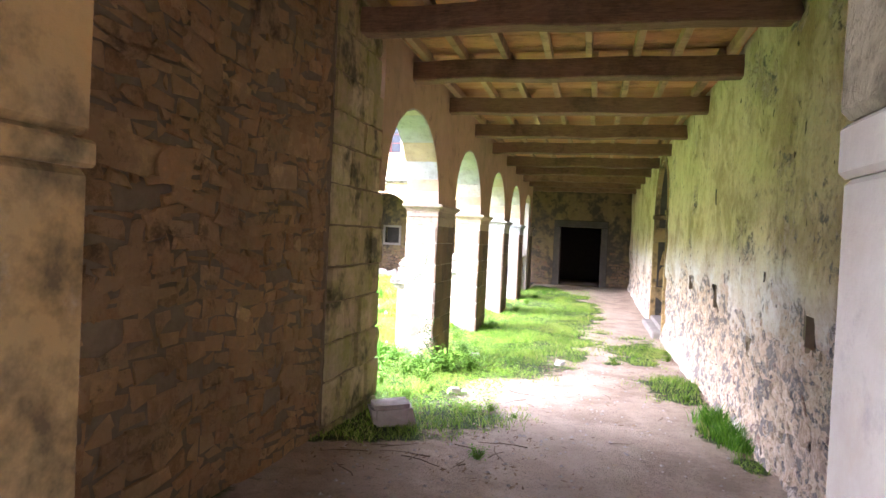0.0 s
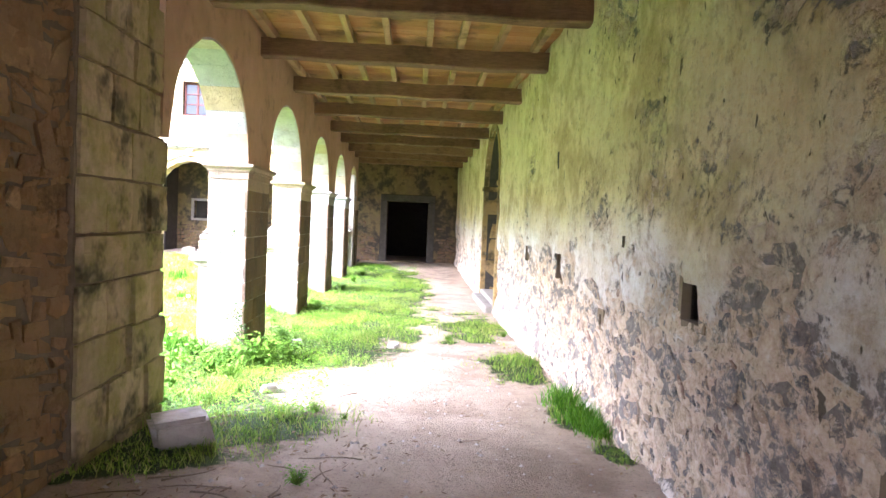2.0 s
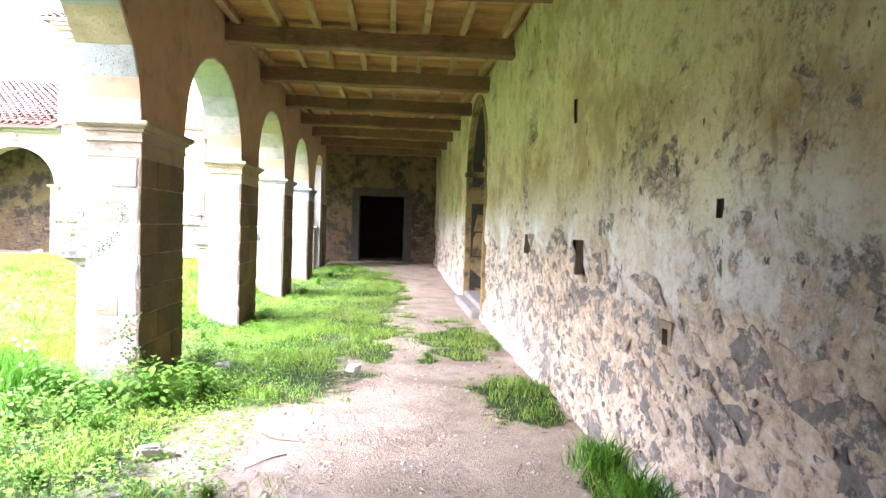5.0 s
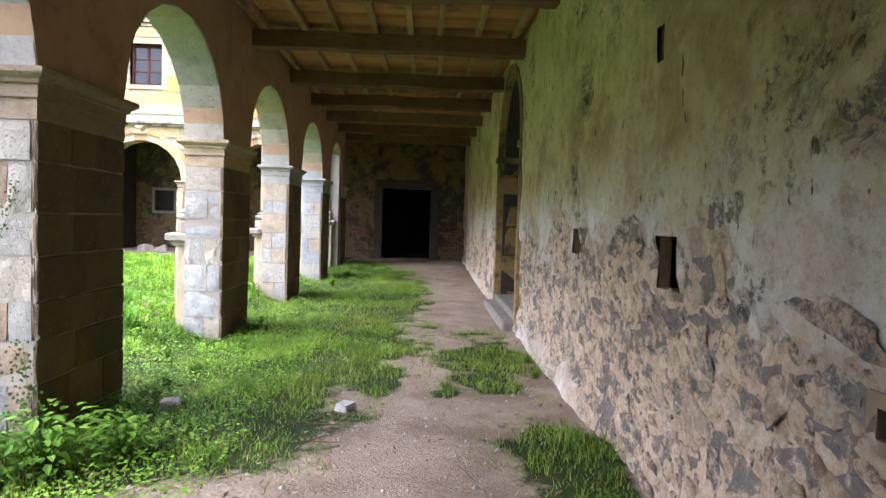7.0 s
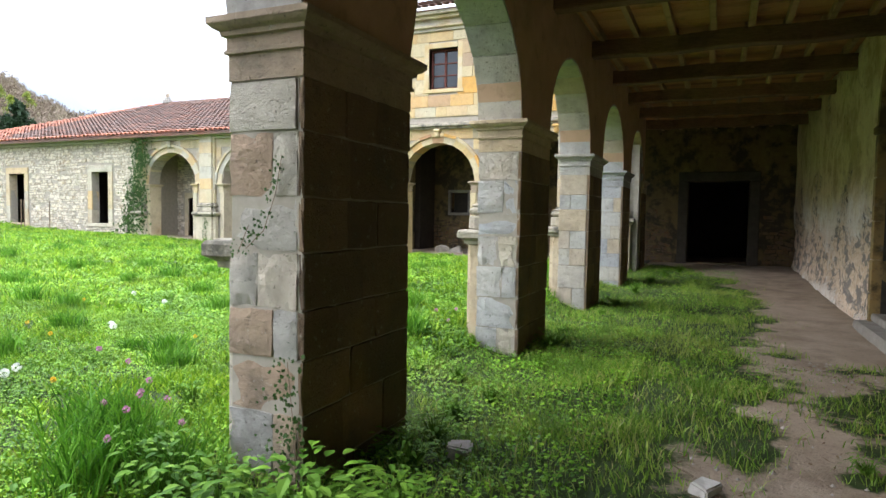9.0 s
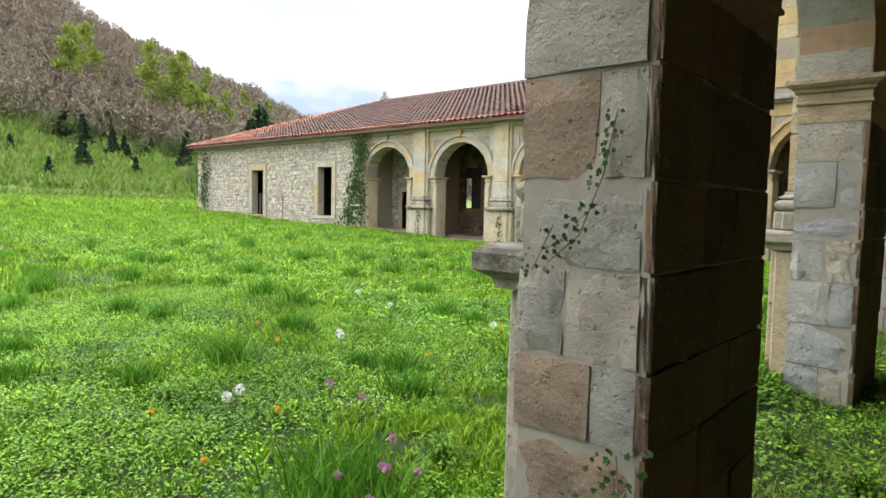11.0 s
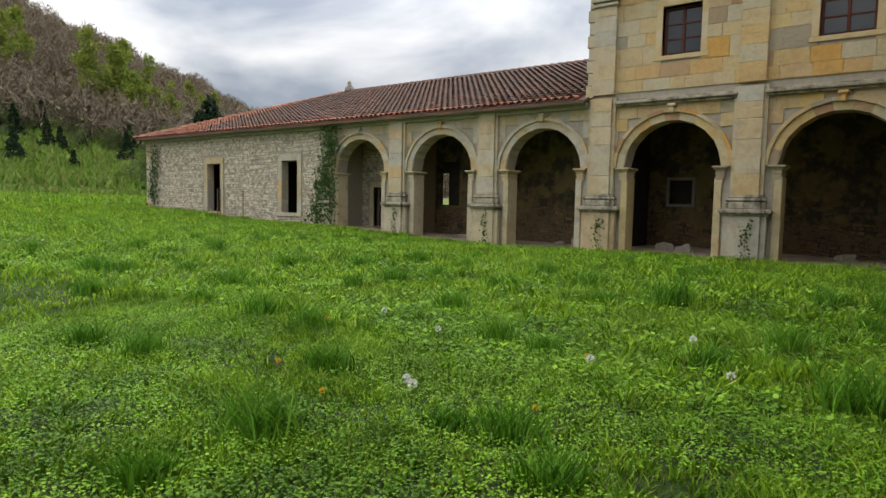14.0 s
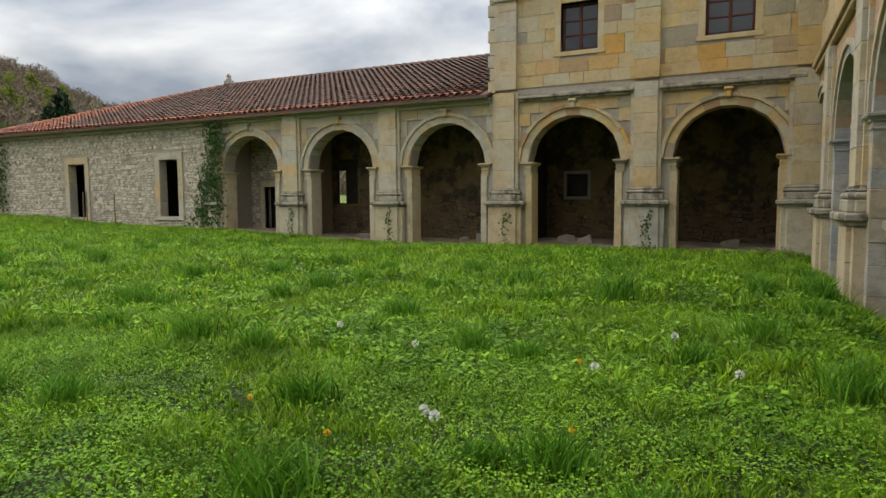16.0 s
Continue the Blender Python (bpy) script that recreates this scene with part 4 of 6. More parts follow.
def wall_stone_material(name, per_object):
    k = Mat(name, 0.92)
    base = k.ramp(k.rand() if per_object else k.island(), [(0.0, (0.12, 0.117, 0.118)), (0.25, (0.22, 0.205, 0.195)), (0.42, (0.14, 0.134, 0.134)), (0.55, (0.44, 0.33, 0.22)), (0.7, (0.52, 0.43, 0.32)), (0.82, (0.33, 0.21, 0.15)), (1.0, (0.17, 0.16, 0.158))])
    base = k.mix(0.6, base, k.ramp(k.grain(18, 6, 0.7), [(0.25, 0.36), (0.75, 0.66)]), "OVERLAY")
    smear = k.ramp(k.grain(11, 7, 0.75), [(0.34, (0.18, 0.14, 0.10)), (0.42, (0.58, 0.44, 0.30)), (0.56, (0.69, 0.56, 0.42)), (0.70, (0.80, 0.73, 0.65))])
    base = k.mix(k.ramp(k.grain(6.0, 8, 0.8), [(0.48, 0.0), (0.57, 0.9)]), base, smear)
    base = k.mix(k.ramp(k.grain(17, 8, 0.8), [(0.50, 0.0), (0.56, 0.85)]), base, smear)
    base = k.mix(0.75, base, k.ramp(k.grain(27, 8, 0.8), [(0.33, 0.30), (0.5, 0.5), (0.68, 0.68)]), "OVERLAY")
    return k.done(base, k.math("ADD", k.grain(26, 7, 0.78), k.grain(8, 4, 0.6)), 0.95, 0.04)


M_WALLSTONE = wall_stone_material("bare_wall_stone", True)
pieces.sort(key=lambda p: abs(p[0][0][1] - 8.0))
single("stone", pieces[:300], M_WALLSTONE, wall_east)
joined("bare_stones", pieces[300:], wall_stone_material("bare_wall_stone_joined", False), wall_east)

# arched doorway in that wall
door_e = thing("stone_doorway", "tall arched stone doorway, unlit and doorless", "doorway")
for ya, yb in ((14.86, 15.0), (17.72, 17.88)):
    zs = cuts(-0.7, 2.2, 0.6, 0.2)
    for za, zb in zip(zs, zs[1:]):
        stone(door_e, M_JAMB_OLD, X_R - 0.03, 2.5, ya, yb, za + 0.003, zb - 0.003)
    part("impost", boxes((X_R - 0.06, 2.5, ya - 0.03, yb + 0.03, 2.2, 2.32), bevel=0.02), M_JAMB_OLD, door_e)
for me in voussoir_meshes(1.36, 1.3, 13, X_R - 0.03, 2.5, M_JAMB_OLD, 0.14):
    ob = new("voussoir", me)
    ob.parent = door_e
    ob.location = (0, 16.36, 2.32)
slab = thing("door_step", "worn grey stone doorstep before the arched doorway", "step")
part("slab", boxes((1.58, 2.5, 14.95, 17.85, -0.75, -0.47), bevel=0.03, wobble=0.012), M_FLOOR_SLAB, slab)
part("upper_slab", boxes((1.78, 2.5, 15.0, 17.72, -0.468, -0.36), bevel=0.02, wobble=0.006), M_FLOOR_SLAB, slab)
# Dead ends past the doorway, coloured near black for the unlit room.
wall_with_openings("wall_dark_room", "y", 13.0, 20.0, -1.0, 4.0, 4.6, 4.8, [], M_PAINTED_SHADE)
wall_with_openings("wall_dark_room_a", "x", 2.5, 4.6, -1.0, 4.0, 13.0, 13.2, [], M_PAINTED_SHADE)
wall_with_openings("wall_dark_room_b", "x", 2.5, 4.6, -1.0, 4.0, 19.8, 20.0, [], M_PAINTED_SHADE)

# ---- end wall with its dark doorway, which is also the back wall of the north gallery ----
Y_END = 28.55
wall_north = wall_with_openings("wall_north", "x", -10.3, 2.5, -1.0, 3.95, Y_END, Y_END + 0.6, [(-1.2, 0.55, -0.42, 2.15, 0.0), (-9.42, -8.74, 1.07, 1.8, 0.0)], M_END)
tagged(wall_north, "yellow plastered wall over rubble with a doorway, darkened for shade", "wall")
frame_n = thing("door_frame", "dark weathered stone door frame in the end wall", "door frame")
for a, b in ((-1.5, -1.2), (0.55, 0.85)):
    part("jamb", boxes((a, b, Y_END - 0.08, Y_END + 0.3, -0.5, 2.15), bevel=0.02), M_DARK_STONE_SHADE, frame_n)
part("lintel", boxes((-1.5, 0.85, Y_END - 0.09, Y_END + 0.3, 2.152, 2.45), bevel=0.02), M_DARK_STONE_SHADE, frame_n)
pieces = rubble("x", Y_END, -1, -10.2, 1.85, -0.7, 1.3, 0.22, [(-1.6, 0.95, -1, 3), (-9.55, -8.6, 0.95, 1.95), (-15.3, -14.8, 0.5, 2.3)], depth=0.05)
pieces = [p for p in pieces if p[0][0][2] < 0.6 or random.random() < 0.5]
# rubble in the halved colours that stand for shade
joined("rubble_stones", pieces, M_SHADED_RUBBLE, wall_north)
# Room past the end doorway: its shade is put into the wall colour.
wall_with_openings("wall_beyond", "x", -3.0, 2.5, -1.0, 4.0, 33.0, 33.2, [], M_PAINTED_SHADE)
wall_with_openings("wall_beyond_a", "y", 29.15, 33.0, -1.0, 4.0, -3.0, -2.8, [], M_PAINTED_SHADE)
wall_with_openings("wall_beyond_b", "y", 29.15, 33.0, -1.0, 4.0, 2.3, 2.5, [], M_PAINTED_SHADE)

# ---- timber ceiling ----
BEAMS = [3.95, 6.05, 8.0, 10.2, 12.55, 14.87, 17.42, 19.6, 21.8, 24.0, 26.2]
for i, y in enumerate(BEAMS):
    b = thing("ceiling_beam", "dark old oak ceiling beam with a pale worn lower edge", "beam", "ceiling beams")
    bm = bmesh.new()
    n = 12
    prev = None
    for k in range(n + 1):
        x = -2.45 + (2.1 + 2.45) * k / n
        dz, dy = 0.012 * math.sin(k * 1.3 + i * 2.1) + random.uniform(-.006, .006), 0.015 * math.sin(k * 0.7 + i) + random.uniform(-.006, .006)
        h, w = 0.25 + random.uniform(-.008, .008), 0.115
        c = 0.018
        ring = [bm.verts.new((x, y + 0.11 + dy + py, 3.54 + dz + pz)) for py, pz in ((-w + c, 0), (w - c, 0), (w, c), (w, h), (-w, h), (-w, c))]
        if prev:
            for q in range(6):
                bm.faces.new((prev[q], prev[(q + 1) % 6], ring[(q + 1) % 6], ring[q]))
        else:
            bm.faces.new(ring)
        prev = ring
    bm.faces.new(prev[::-1])
    part("timber", bm, M_BEAM, b)
for j, x in enumerate(np.arange(-2.05, 1.75, 0.52)):
    for a, b2 in zip(BEAMS, BEAMS[1:] + [28.5]):
        q = thing("joist", "short pale wooden joist resting on the beams", "joist", "ceiling joists")
        xj = x + random.uniform(-0.05, 0.05)
        part("timber", boxes((xj - 0.042, xj + 0.042, a + 0.1, b2 + 0.12, 3.787, 3.90), bevel=0.006, wobble=0.006), M_JOIST, q)
bm = bmesh.new()
y = 1.1
while y < 28.5:
    w = random.uniform(0.15, 0.24)
    box(bm, -2.6, 2.3, y, y + w - 0.008, 3.903 + random.uniform(0, 0.006), 3.935, wobble=0.003)
    y += w
ceiling = part("ceiling", bm, M_BOARD, None)
tagged(ceiling, "old brown board ceiling above joists and beams", "ceiling", kind="structure")
# Deck coloured near black to stand for the shade overhead.
roof_deck = part("ceiling_deck", boxes((-2.5, 9.0, 0.5, 33.2, 3.945, 4.05), (-21.0, -2.72, 25.1, 33.2, 3.75, 3.9)), M_PAINTED_SHADE, None)
tagged(roof_deck, "underside of the upper floor, coloured dark for shade", "ceiling", kind="structure")


# ---- pilasters of the courtyard fronts ----
def chip(bm, amount, n):
    """Breaks the rims of a moulding: fine rings bitten unevenly by noise."""
    bmesh.ops.subdivide_edges(bm, edges=[e for e in bm.edges if abs(e.verts[0].co.z - e.verts[1].co.z) < 1e-4], cuts=n, use_grid_fill=True)
    mid = sum((v.co for v in bm.verts), Vector()) / len(bm.verts)
    seed = Vector((random.uniform(0, 50), 0, 0))
    for v in bm.verts:
        w = max(0.0, noise.noise(v.co * 5.5 + seed) + 0.6 * noise.noise(v.co * 14 + seed))
        d = Vector((v.co.x - mid.x, v.co.y - mid.y, 0))
        v.co -= d.normalized() * min(w, 0.9) * amount * 1.6 if d.length > 0 else Vector()
        v.co.z += 0.25 * amount * noise.noise(v.co * 11 + seed)


def pilaster(material, height, label, stained, chipped=False):
    """An engaged pilaster on a pedestal, facing -y, its wall plane at y = 0, z = 0 at the courtyard's datum."""
    p = thing("pilaster", label, "pilaster", "pilasters of the courtyard")
    ped = part("pedestal", boxes((-0.36, 0.36, -0.24, 0.0, -0.95, 0.62), (-0.48, 0.48, -0.17, 0.0, -0.95, 0.618), bevel=0.012, wobble=0.006), material, p)
    part("pedestal_joint", boxes((-0.362, 0.362, -0.232, 0.0, 0.14, 0.155)), M_MORTAR, ped)
    rows = [(0.0, 0.622), (0.035, 0.63), (0.04, 0.665), (0.085, 0.69), (0.10, 0.70), (0.10, 0.765), (0.085, 0.785), (0.0, 0.79)]
    bm = stacked(bmesh.new(), -0.36, 0.36, -0.24, 0.12, rows)
    chip(bm, 0.03 if chipped else 0.012, 9 if chipped else 2)
    part("pedestal_cornice", bm, stained, p, "chipped moulded cornice slab")
    part("cornice_return", stacked(bmesh.new(), -0.48, 0.48, -0.17, 0.12, [(o, z - 0.003) for o, z in rows]), stained, p)
    part("plinth", boxes((-0.35, 0.35, -0.24, 0.0, 0.792, 0.955), (-0.44, 0.44, -0.15, 0.0, 0.792, 0.952), bevel=0.014, wobble=0.006), stained, p)
    bm = bmesh.new()
    torus = [(0.058 * math.sin(math.pi * i / 14), 0.957 + 0.048 * (1 - math.cos(math.pi * i / 14))) for i in range(15)]
    collar = [(0.015, 1.056), (0.03, 1.064), (0.032, 1.078), (0.012, 1.084), (-0.002, 1.096), (-0.01, 1.125)]
    stacked(bm, -0.30, 0.30, -0.175, 0.12, torus + collar)
    stacked(bm, -0.39, 0.39, -0.10, 0.12, [(o, z - 0.002) for o, z in torus + collar])
    part("base_moulding", bm, stained, p, "rounded base moulding")
    zs = cuts(1.126, height, 0.42, 0.2)
    for za, zb in zip(zs, zs[1:]):
        stone(p, material, -0.28, 0.28, -0.155, 0.01, za + 0.002, zb - 0.002)
        for a, b in ((-0.37, -0.282), (0.282, 0.37)):
            stone(p, material, a, b, -0.09, 0.01, za + 0.002, zb - 0.002)
    return p


pil_east = pilaster(M_LIGHT, 3.7, "weathered grey stone pilaster on a tall pedestal", M_STAIN, True)
pil_east.matrix_world = pose(X_PIL, ARCH0 + OPEN + PIER / 2, 0, 0, 0, -90)
pil_light = pilaster(M_LIGHT, 3.7, "pale sandstone pilaster on a tall pedestal", M_STAIN)
pil_light.matrix_world = pose(X_PIL, ARCH0 + OPEN + PIER / 2 + PERIOD, 0, 0, 0, -90)
for i in (2, 3):
    copy_thing(pil_light, pose(X_PIL, ARCH0 + OPEN + PIER / 2 + PERIOD * i, 0, 0, 0, -90))

# courtyard face of the arcade: coursed stone spandrels, string course, upper wall
Y_F = 24.8
wall_upper_east = wall_with_openings("wall_upper_east", "y", 5.6, Y_F, 3.9, 7.0, X_OUT, X_OUT + 0.5, [(ARCH0 + PERIOD * i + 0.85, ARCH0 + PERIOD * i + 1.8, 4.8, 6.05, 0.0) for i in range(N_ARCH)], M_OCHRE)
tagged(wall_upper_east, "ochre sandstone upper storey wall", "wall")
tagged(part("string_course", boxes((X_OUT - 0.16, X_OUT - 0.002, 5.6, Y_F - 0.1, 3.82, 3.94), (X_OUT - 0.1, X_OUT - 0.002, 5.6, Y_F - 0.1, 3.72, 3.818), bevel=0.015), M_LIGHT, wall_upper_east), "moulded stone string course")

# ---- the north front ----
SPAN = 3.7
PIL_X = [-6.43 - SPAN * i for i in range(4)]
n_open = [(x + 0.62, x + 0.62 + 2.46, -1.0, 1.98, 1.2) for x in PIL_X] + [(-20.6, -18.15, -1.0, 1.98, 1.2)]
n_win = [(-8.63, -7.67, 4.82, 6.05, 0.0), (-5.13, -4.07, 4.83, 6.08, 0.0)]
wall_front = wall_with_openings("wall_front", "x", -21.0, -2.3, -1.0, 3.86, Y_F, Y_F + 0.5, n_open, M_PALE_MORTAR)
tagged(wall_front, "sandstone arcade front of the courtyard", "wall")
wall_front_upper = wall_with_openings("wall_front_upper", "x", -10.55, -2.3, 3.862, 7.0, Y_F, Y_F + 0.5, n_win, M_PALE_MORTAR)
tagged(wall_front_upper, "ochre sandstone upper wall with two windows", "wall")


def facing(parent, material, x0, x1, z0, z1, holes, size, proud=0.03, n_max=300):
    """Coursed ashlar facing in front of a wall that faces -y; stones are cut short at the openings."""
    zs = cuts(z0, z1, size * 0.62, 0.3)
    for za, zb in zip(zs, zs[1:]):
        runs = [(x0, x1)]
        for a, b, zb0, zs0, rise in holes:
            if zb > zb0 and za < zs0 + rise:
                mid, half = (a + b) / 2, (b - a) / 2 + (0.3 if rise else 0.0)
                t = max(0.0, (za - zs0) / (rise + 0.3)) if rise else 0.0
                w = half * math.sqrt(max(0.0, 1 - t * t))
                runs = [r for q in runs for r in ((q[0], min(q[1], mid - w)), (max(q[0], mid + w), q[1])) if r[1] - r[0] > 0.06]
        for a, b in runs:
            c = cuts(a, b, size, 0.4)
            for xa, xb in zip(c, c[1:]):
                stone(parent, material, xa + 0.003, xb - 0.003, Y_F - proud + random.uniform(-0.006, 0.006), Y_F + 0.05, za + 0.003, zb - 0.003)


facing(wall_front, M_OCHRE, -10.5, -2.75, -0.6, 3.72, n_open, 0.62)
facing(wall_front, M_LIGHT, -20.95, -10.52, -0.6, 3.62, n_open, 0.62)
facing(wall_front_upper, M_OCHRE, -10.2, -2.75, 3.97, 6.55, n_win, 0.58)


def north_ring(material, a, b, k, y0, y1, n):
    out = []
    for me in voussoir_meshes(a, b, n, 0, 1, material, k):
        for v in me.vertices:
            d, u, z = v.co
            v.co = (u, y0 + (y1 - y0) * d, z)
        me.flip_normals()
        out.append(me)
    return out


R_INNER = {m.name: north_ring(m, 1.23, 1.2, 0.2, Y_F - 0.05, Y_F + 0.5, 11) for m in (M_OCHRE, M_LIGHT)}
R_OUTER = {m.name: north_ring(m, 1.435, 1.405, 0.09, Y_F - 0.10, Y_F + 0.02, 11) for m in (M_OCHRE, M_LIGHT)}
for i, o in enumerate(n_open):
    m = M_OCHRE if i < 2 else M_LIGHT
    for me in R_INNER[m.name] + R_OUTER[m.name]:
        ob = new("voussoir", me)
        ob.parent = wall_front
        ob.location = ((o[0] + o[1]) / 2, 0, 1.98)
    key = thing("keystone", "small carved keystone at the crown of the arch", "keystone", "keystones")
    xm = (o[0] + o[1]) / 2
    part("scroll", boxes((xm - 0.07, xm + 0.07, Y_F - 0.17, Y_F, 3.34, 3.54), (xm - 0.11, xm + 0.11, Y_F - 0.2, Y_F, 3.50, 3.59), bevel=0.03), m, key)
    for side in (o[0], o[1]):
        im = thing("impost_block", "moulded impost under the arch springing", "impost", "imposts of the front")
        impost(im, side - 0.10, side + 0.10, Y_F - 0.06, Y_F + 0.5, 1.99, m)
        part("jamb", boxes((side - 0.13 if side == o[1] else side - 0.05, side + 0.05 if side == o[1] else side + 0.13, Y_F - 0.055, Y_F + 0.49, -0.7, 1.71), bevel=0.012), m, im)
for x in PIL_X:
    copy_thing(pil_light, pose(x, Y_F - 0.03, 0.16))
copy_thing(pil_light, pose(-20.9, Y_F - 0.03, 0.16) @ Matrix.Diagonal((0.6, 1, 1, 1)))
copy_thing(pil_light, pose(-2.95, Y_F - 0.03, 0.16))

for k, (a, b) in enumerate(((-9.75, -6.75), (-6.1, -3.0))):
    sc = thing("cornice_moulding", "moulded stone string course over the arch", "cornice", "string courses")
    part("moulding", boxes((a, b, Y_F - 0.13, Y_F, 3.60, 3.66), (a - 0.02, b + 0.02, Y_F - 0.2, Y_F, 3.661, 3.74), (a, b, Y_F - 0.09, Y_F, 3.741, 3.79), bevel=0.014, wobble=0.004), M_STAIN, sc)
# upper storey pilasters
for x, w in ((-10.13, 0.62), (-6.43, 0.6), (-2.95, 0.5)):
    up = thing("upper_pilaster", "flat ochre sandstone pilaster strip of the upper storey", "pilaster", "upper pilasters")
    zs = cuts(3.95, 6.5, 0.4, 0.2)
    for za, zb in zip(zs, zs[1:]):
        stone(up, M_OCHRE if x > -10 else M_LIGHT, x - w / 2, x + w / 2, Y_F - 0.14, Y_F, za + 0.002, zb - 0.002)
    part("capital", boxes((x - w / 2 - 0.04, x + w / 2 + 0.04, Y_F - 0.2, Y_F, 6.28, 6.36), (x - w / 2 - 0.07, x + w / 2 + 0.07, Y_F - 0.24, Y_F, 6.4, 6.5), bevel=0.015), M_LIGHT, up)
corner_stones = thing("corner_quoins", "rough projecting quoin stones at the tall block's corner", "quoins")
for z in np.arange(3.9, 6.9, 0.34):
    d = 0.16 if int(z / 0.34) % 2 else 0.08
    stone(corner_stones, M_LIGHT, -10.55 - d * 0.6, -10.42, Y_F - 0.1, Y_F + 0.5, z, z + 0.32)
main_cornice = thing("roof_cornice", "moulded stone cornice under the tall block's eaves", "cornice")
for o, za, zb in ((0.08, 6.56, 6.66), (0.16, 6.66, 6.74), (0.10, 6.74, 6.9), (0.24, 6.9, 7.0), (0.34, 7.0, 7.1)):
    part("moulding", boxes((-10.6 - o * 0.5, -2.7, Y_F - o, Y_F + 0.5, za + 0.001, zb), (X_OUT - o, -2.2, 5.6, Y_F - o, za + 0.001, zb), bevel=0.012), M_LIGHT, main_cornice)


def casement(x0, x1, z0, z1, y, name="window"):
    w = thing(name, "red-brown wooden casement with small dark panes", "window", "upper windows")
    sur = part("surround", boxes((x0 - 0.16, x0, Y_F - 0.036, Y_F + 0.2, z0, z1 + 0.16), (x1, x1 + 0.16, Y_F - 0.036, Y_F + 0.2, z0, z1 + 0.16), (x0, x1, Y_F - 0.036, Y_F + 0.2, z1, z1 + 0.16), (x0 - 0.2, x1 + 0.2, Y_F - 0.05, Y_F + 0.2, z0 - 0.12, z0), bevel=0.012), M_STONE_TRIM, w, "flat sandstone surround")
    fr = part("casing", boxes((x0, x0 + 0.06, y, y + 0.07, z0, z1), (x1 - 0.06, x1, y, y + 0.07, z0, z1), (x0 + .06, x1 - .06, y, y + 0.07, z1 - 0.06, z1), (x0 + .06, x1 - .06, y, y + 0.07, z0, z0 + 0.07), bevel=0.006), M_WINDOW_WOOD, w)
    xm = (x0 + x1) / 2
    part("mullion", boxes((xm - 0.035, xm + 0.035, y - 0.005, y + 0.07, z0 + .07, z1 - .06), bevel=0.006), M_WINDOW_WOOD, w)
    for f in (1 / 3, 2 / 3):
        zc = z0 + 0.07 + (z1 - z0 - 0.13) * f
        part("glazing_bar", boxes((x0 + .06, x1 - .06, y + 0.01, y + 0.06, zc - 0.02, zc + 0.02), bevel=0.004), M_WINDOW_WOOD, w)
    for a, b in ((x0 + .06, xm - .035), (xm + .035, x1 - .06)):
        for f in (0, 1, 2):
            za, zb = z0 + 0.07 + (z1 - z0 - 0.13) * f / 3 + 0.02, z0 + 0.07 + (z1 - z0 - 0.13) * (f + 1) / 3 - 0.02
            part("pane", boxes((a, b, y + 0.03, y + 0.036, za, zb), wobble=0.003), M_GLASS, w)
    # Near-black sheet added for the dark inside.
    part("dark_backing", boxes((x0, x1, y + 0.3, y + 0.32, z0, z1)), M_PAINTED_SHADE, w)
    return w


for a, b, z0, z1, r in n_win:
    casement(a, b, z0, z1, Y_F + 0.16)
for i in range(1, N_ARCH):
    y0 = ARCH0 + PERIOD * i + 0.85
    part("blind", boxes((X_OUT + 0.2, X_OUT + 0.22, y0, y0 + 0.95, 4.8, 6.05)), M_GLASS, wall_upper_east)

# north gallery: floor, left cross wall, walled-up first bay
# Floor colour kept dark in place of the gallery's shade.
tagged(part("floor_north", boxes((-17.9, -2.3, Y_F + 0.3, Y_END, -0.7, -0.42)), M_DARK_STONE_SHADE, None), "earth floor of the north gallery, darkened for shade", "floor", kind="structure")
bay = wall_with_openings("wall_bay", "x", -21.0, -17.9, -1.0, 3.9, 26.6, 26.9, [(-20.35, -19.45, -0.4, 1.5, 0.0)], M_PALE_MORTAR)
tagged(bay, "pale rubble wall inside the first bay with a doorway", "wall")
joined("rubble_stones", rubble("x", 26.6, -1, -21.0, -17.9, -0.6, 3.7, 0.18, [(-20.6, -19.2, -1, 1.75)], depth=0.04, rough=1.2, wave=0.5), M_PALE_RUBBLE, bay)
door_bay = thing("door_frame", "pale stone door frame inside the first bay", "door frame")
for a, b in ((-20.55, -20.35), (-19.45, -19.25)):
    part("jamb", boxes((a, b, 26.52, 26.8, -0.6, 1.5), bevel=0.015), M_LIGHT, door_bay)
part("lintel", boxes((-20.55, -19.25, 26.52, 26.8, 1.502, 1.72), bevel=0.015), M_LIGHT, door_bay)
wall_with_openings("wall_cross", "y", 25.3, 27.0, -1.0, 3.9, -17.9, -17.6, [], M_MORTAR)
wall_with_openings("wall_bay_left", "y", 25.3, 27.4, -1.0, 3.9, -21.3, -21.0, [], M_PALE_MORTAR)
# Added end wall, near black so that the bay's doorway reads as unlit.
wall_with_openings("wall_bay_back", "x", -21.0, -17.9, -1.0, 3.9, 27.1, 27.25, [], M_PAINTED_SHADE)
# Same plaster, with the bays' shade already in its colour.
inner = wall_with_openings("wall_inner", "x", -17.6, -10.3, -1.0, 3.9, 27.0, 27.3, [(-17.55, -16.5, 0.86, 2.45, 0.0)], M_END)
tagged(inner, "stained back wall of the west bays with a deep window, darkened for shade", "wall")
# Slit wall in the near-black colour, for the embrasure's shade.
wall_with_openings("wall_slit", "x", -18.2, -16.2, -1.0, 3.9, 27.302, 27.5, [(-17.62, -17.2, 0.88, 2.06, 0.0)], M_PAINTED_SHADE)
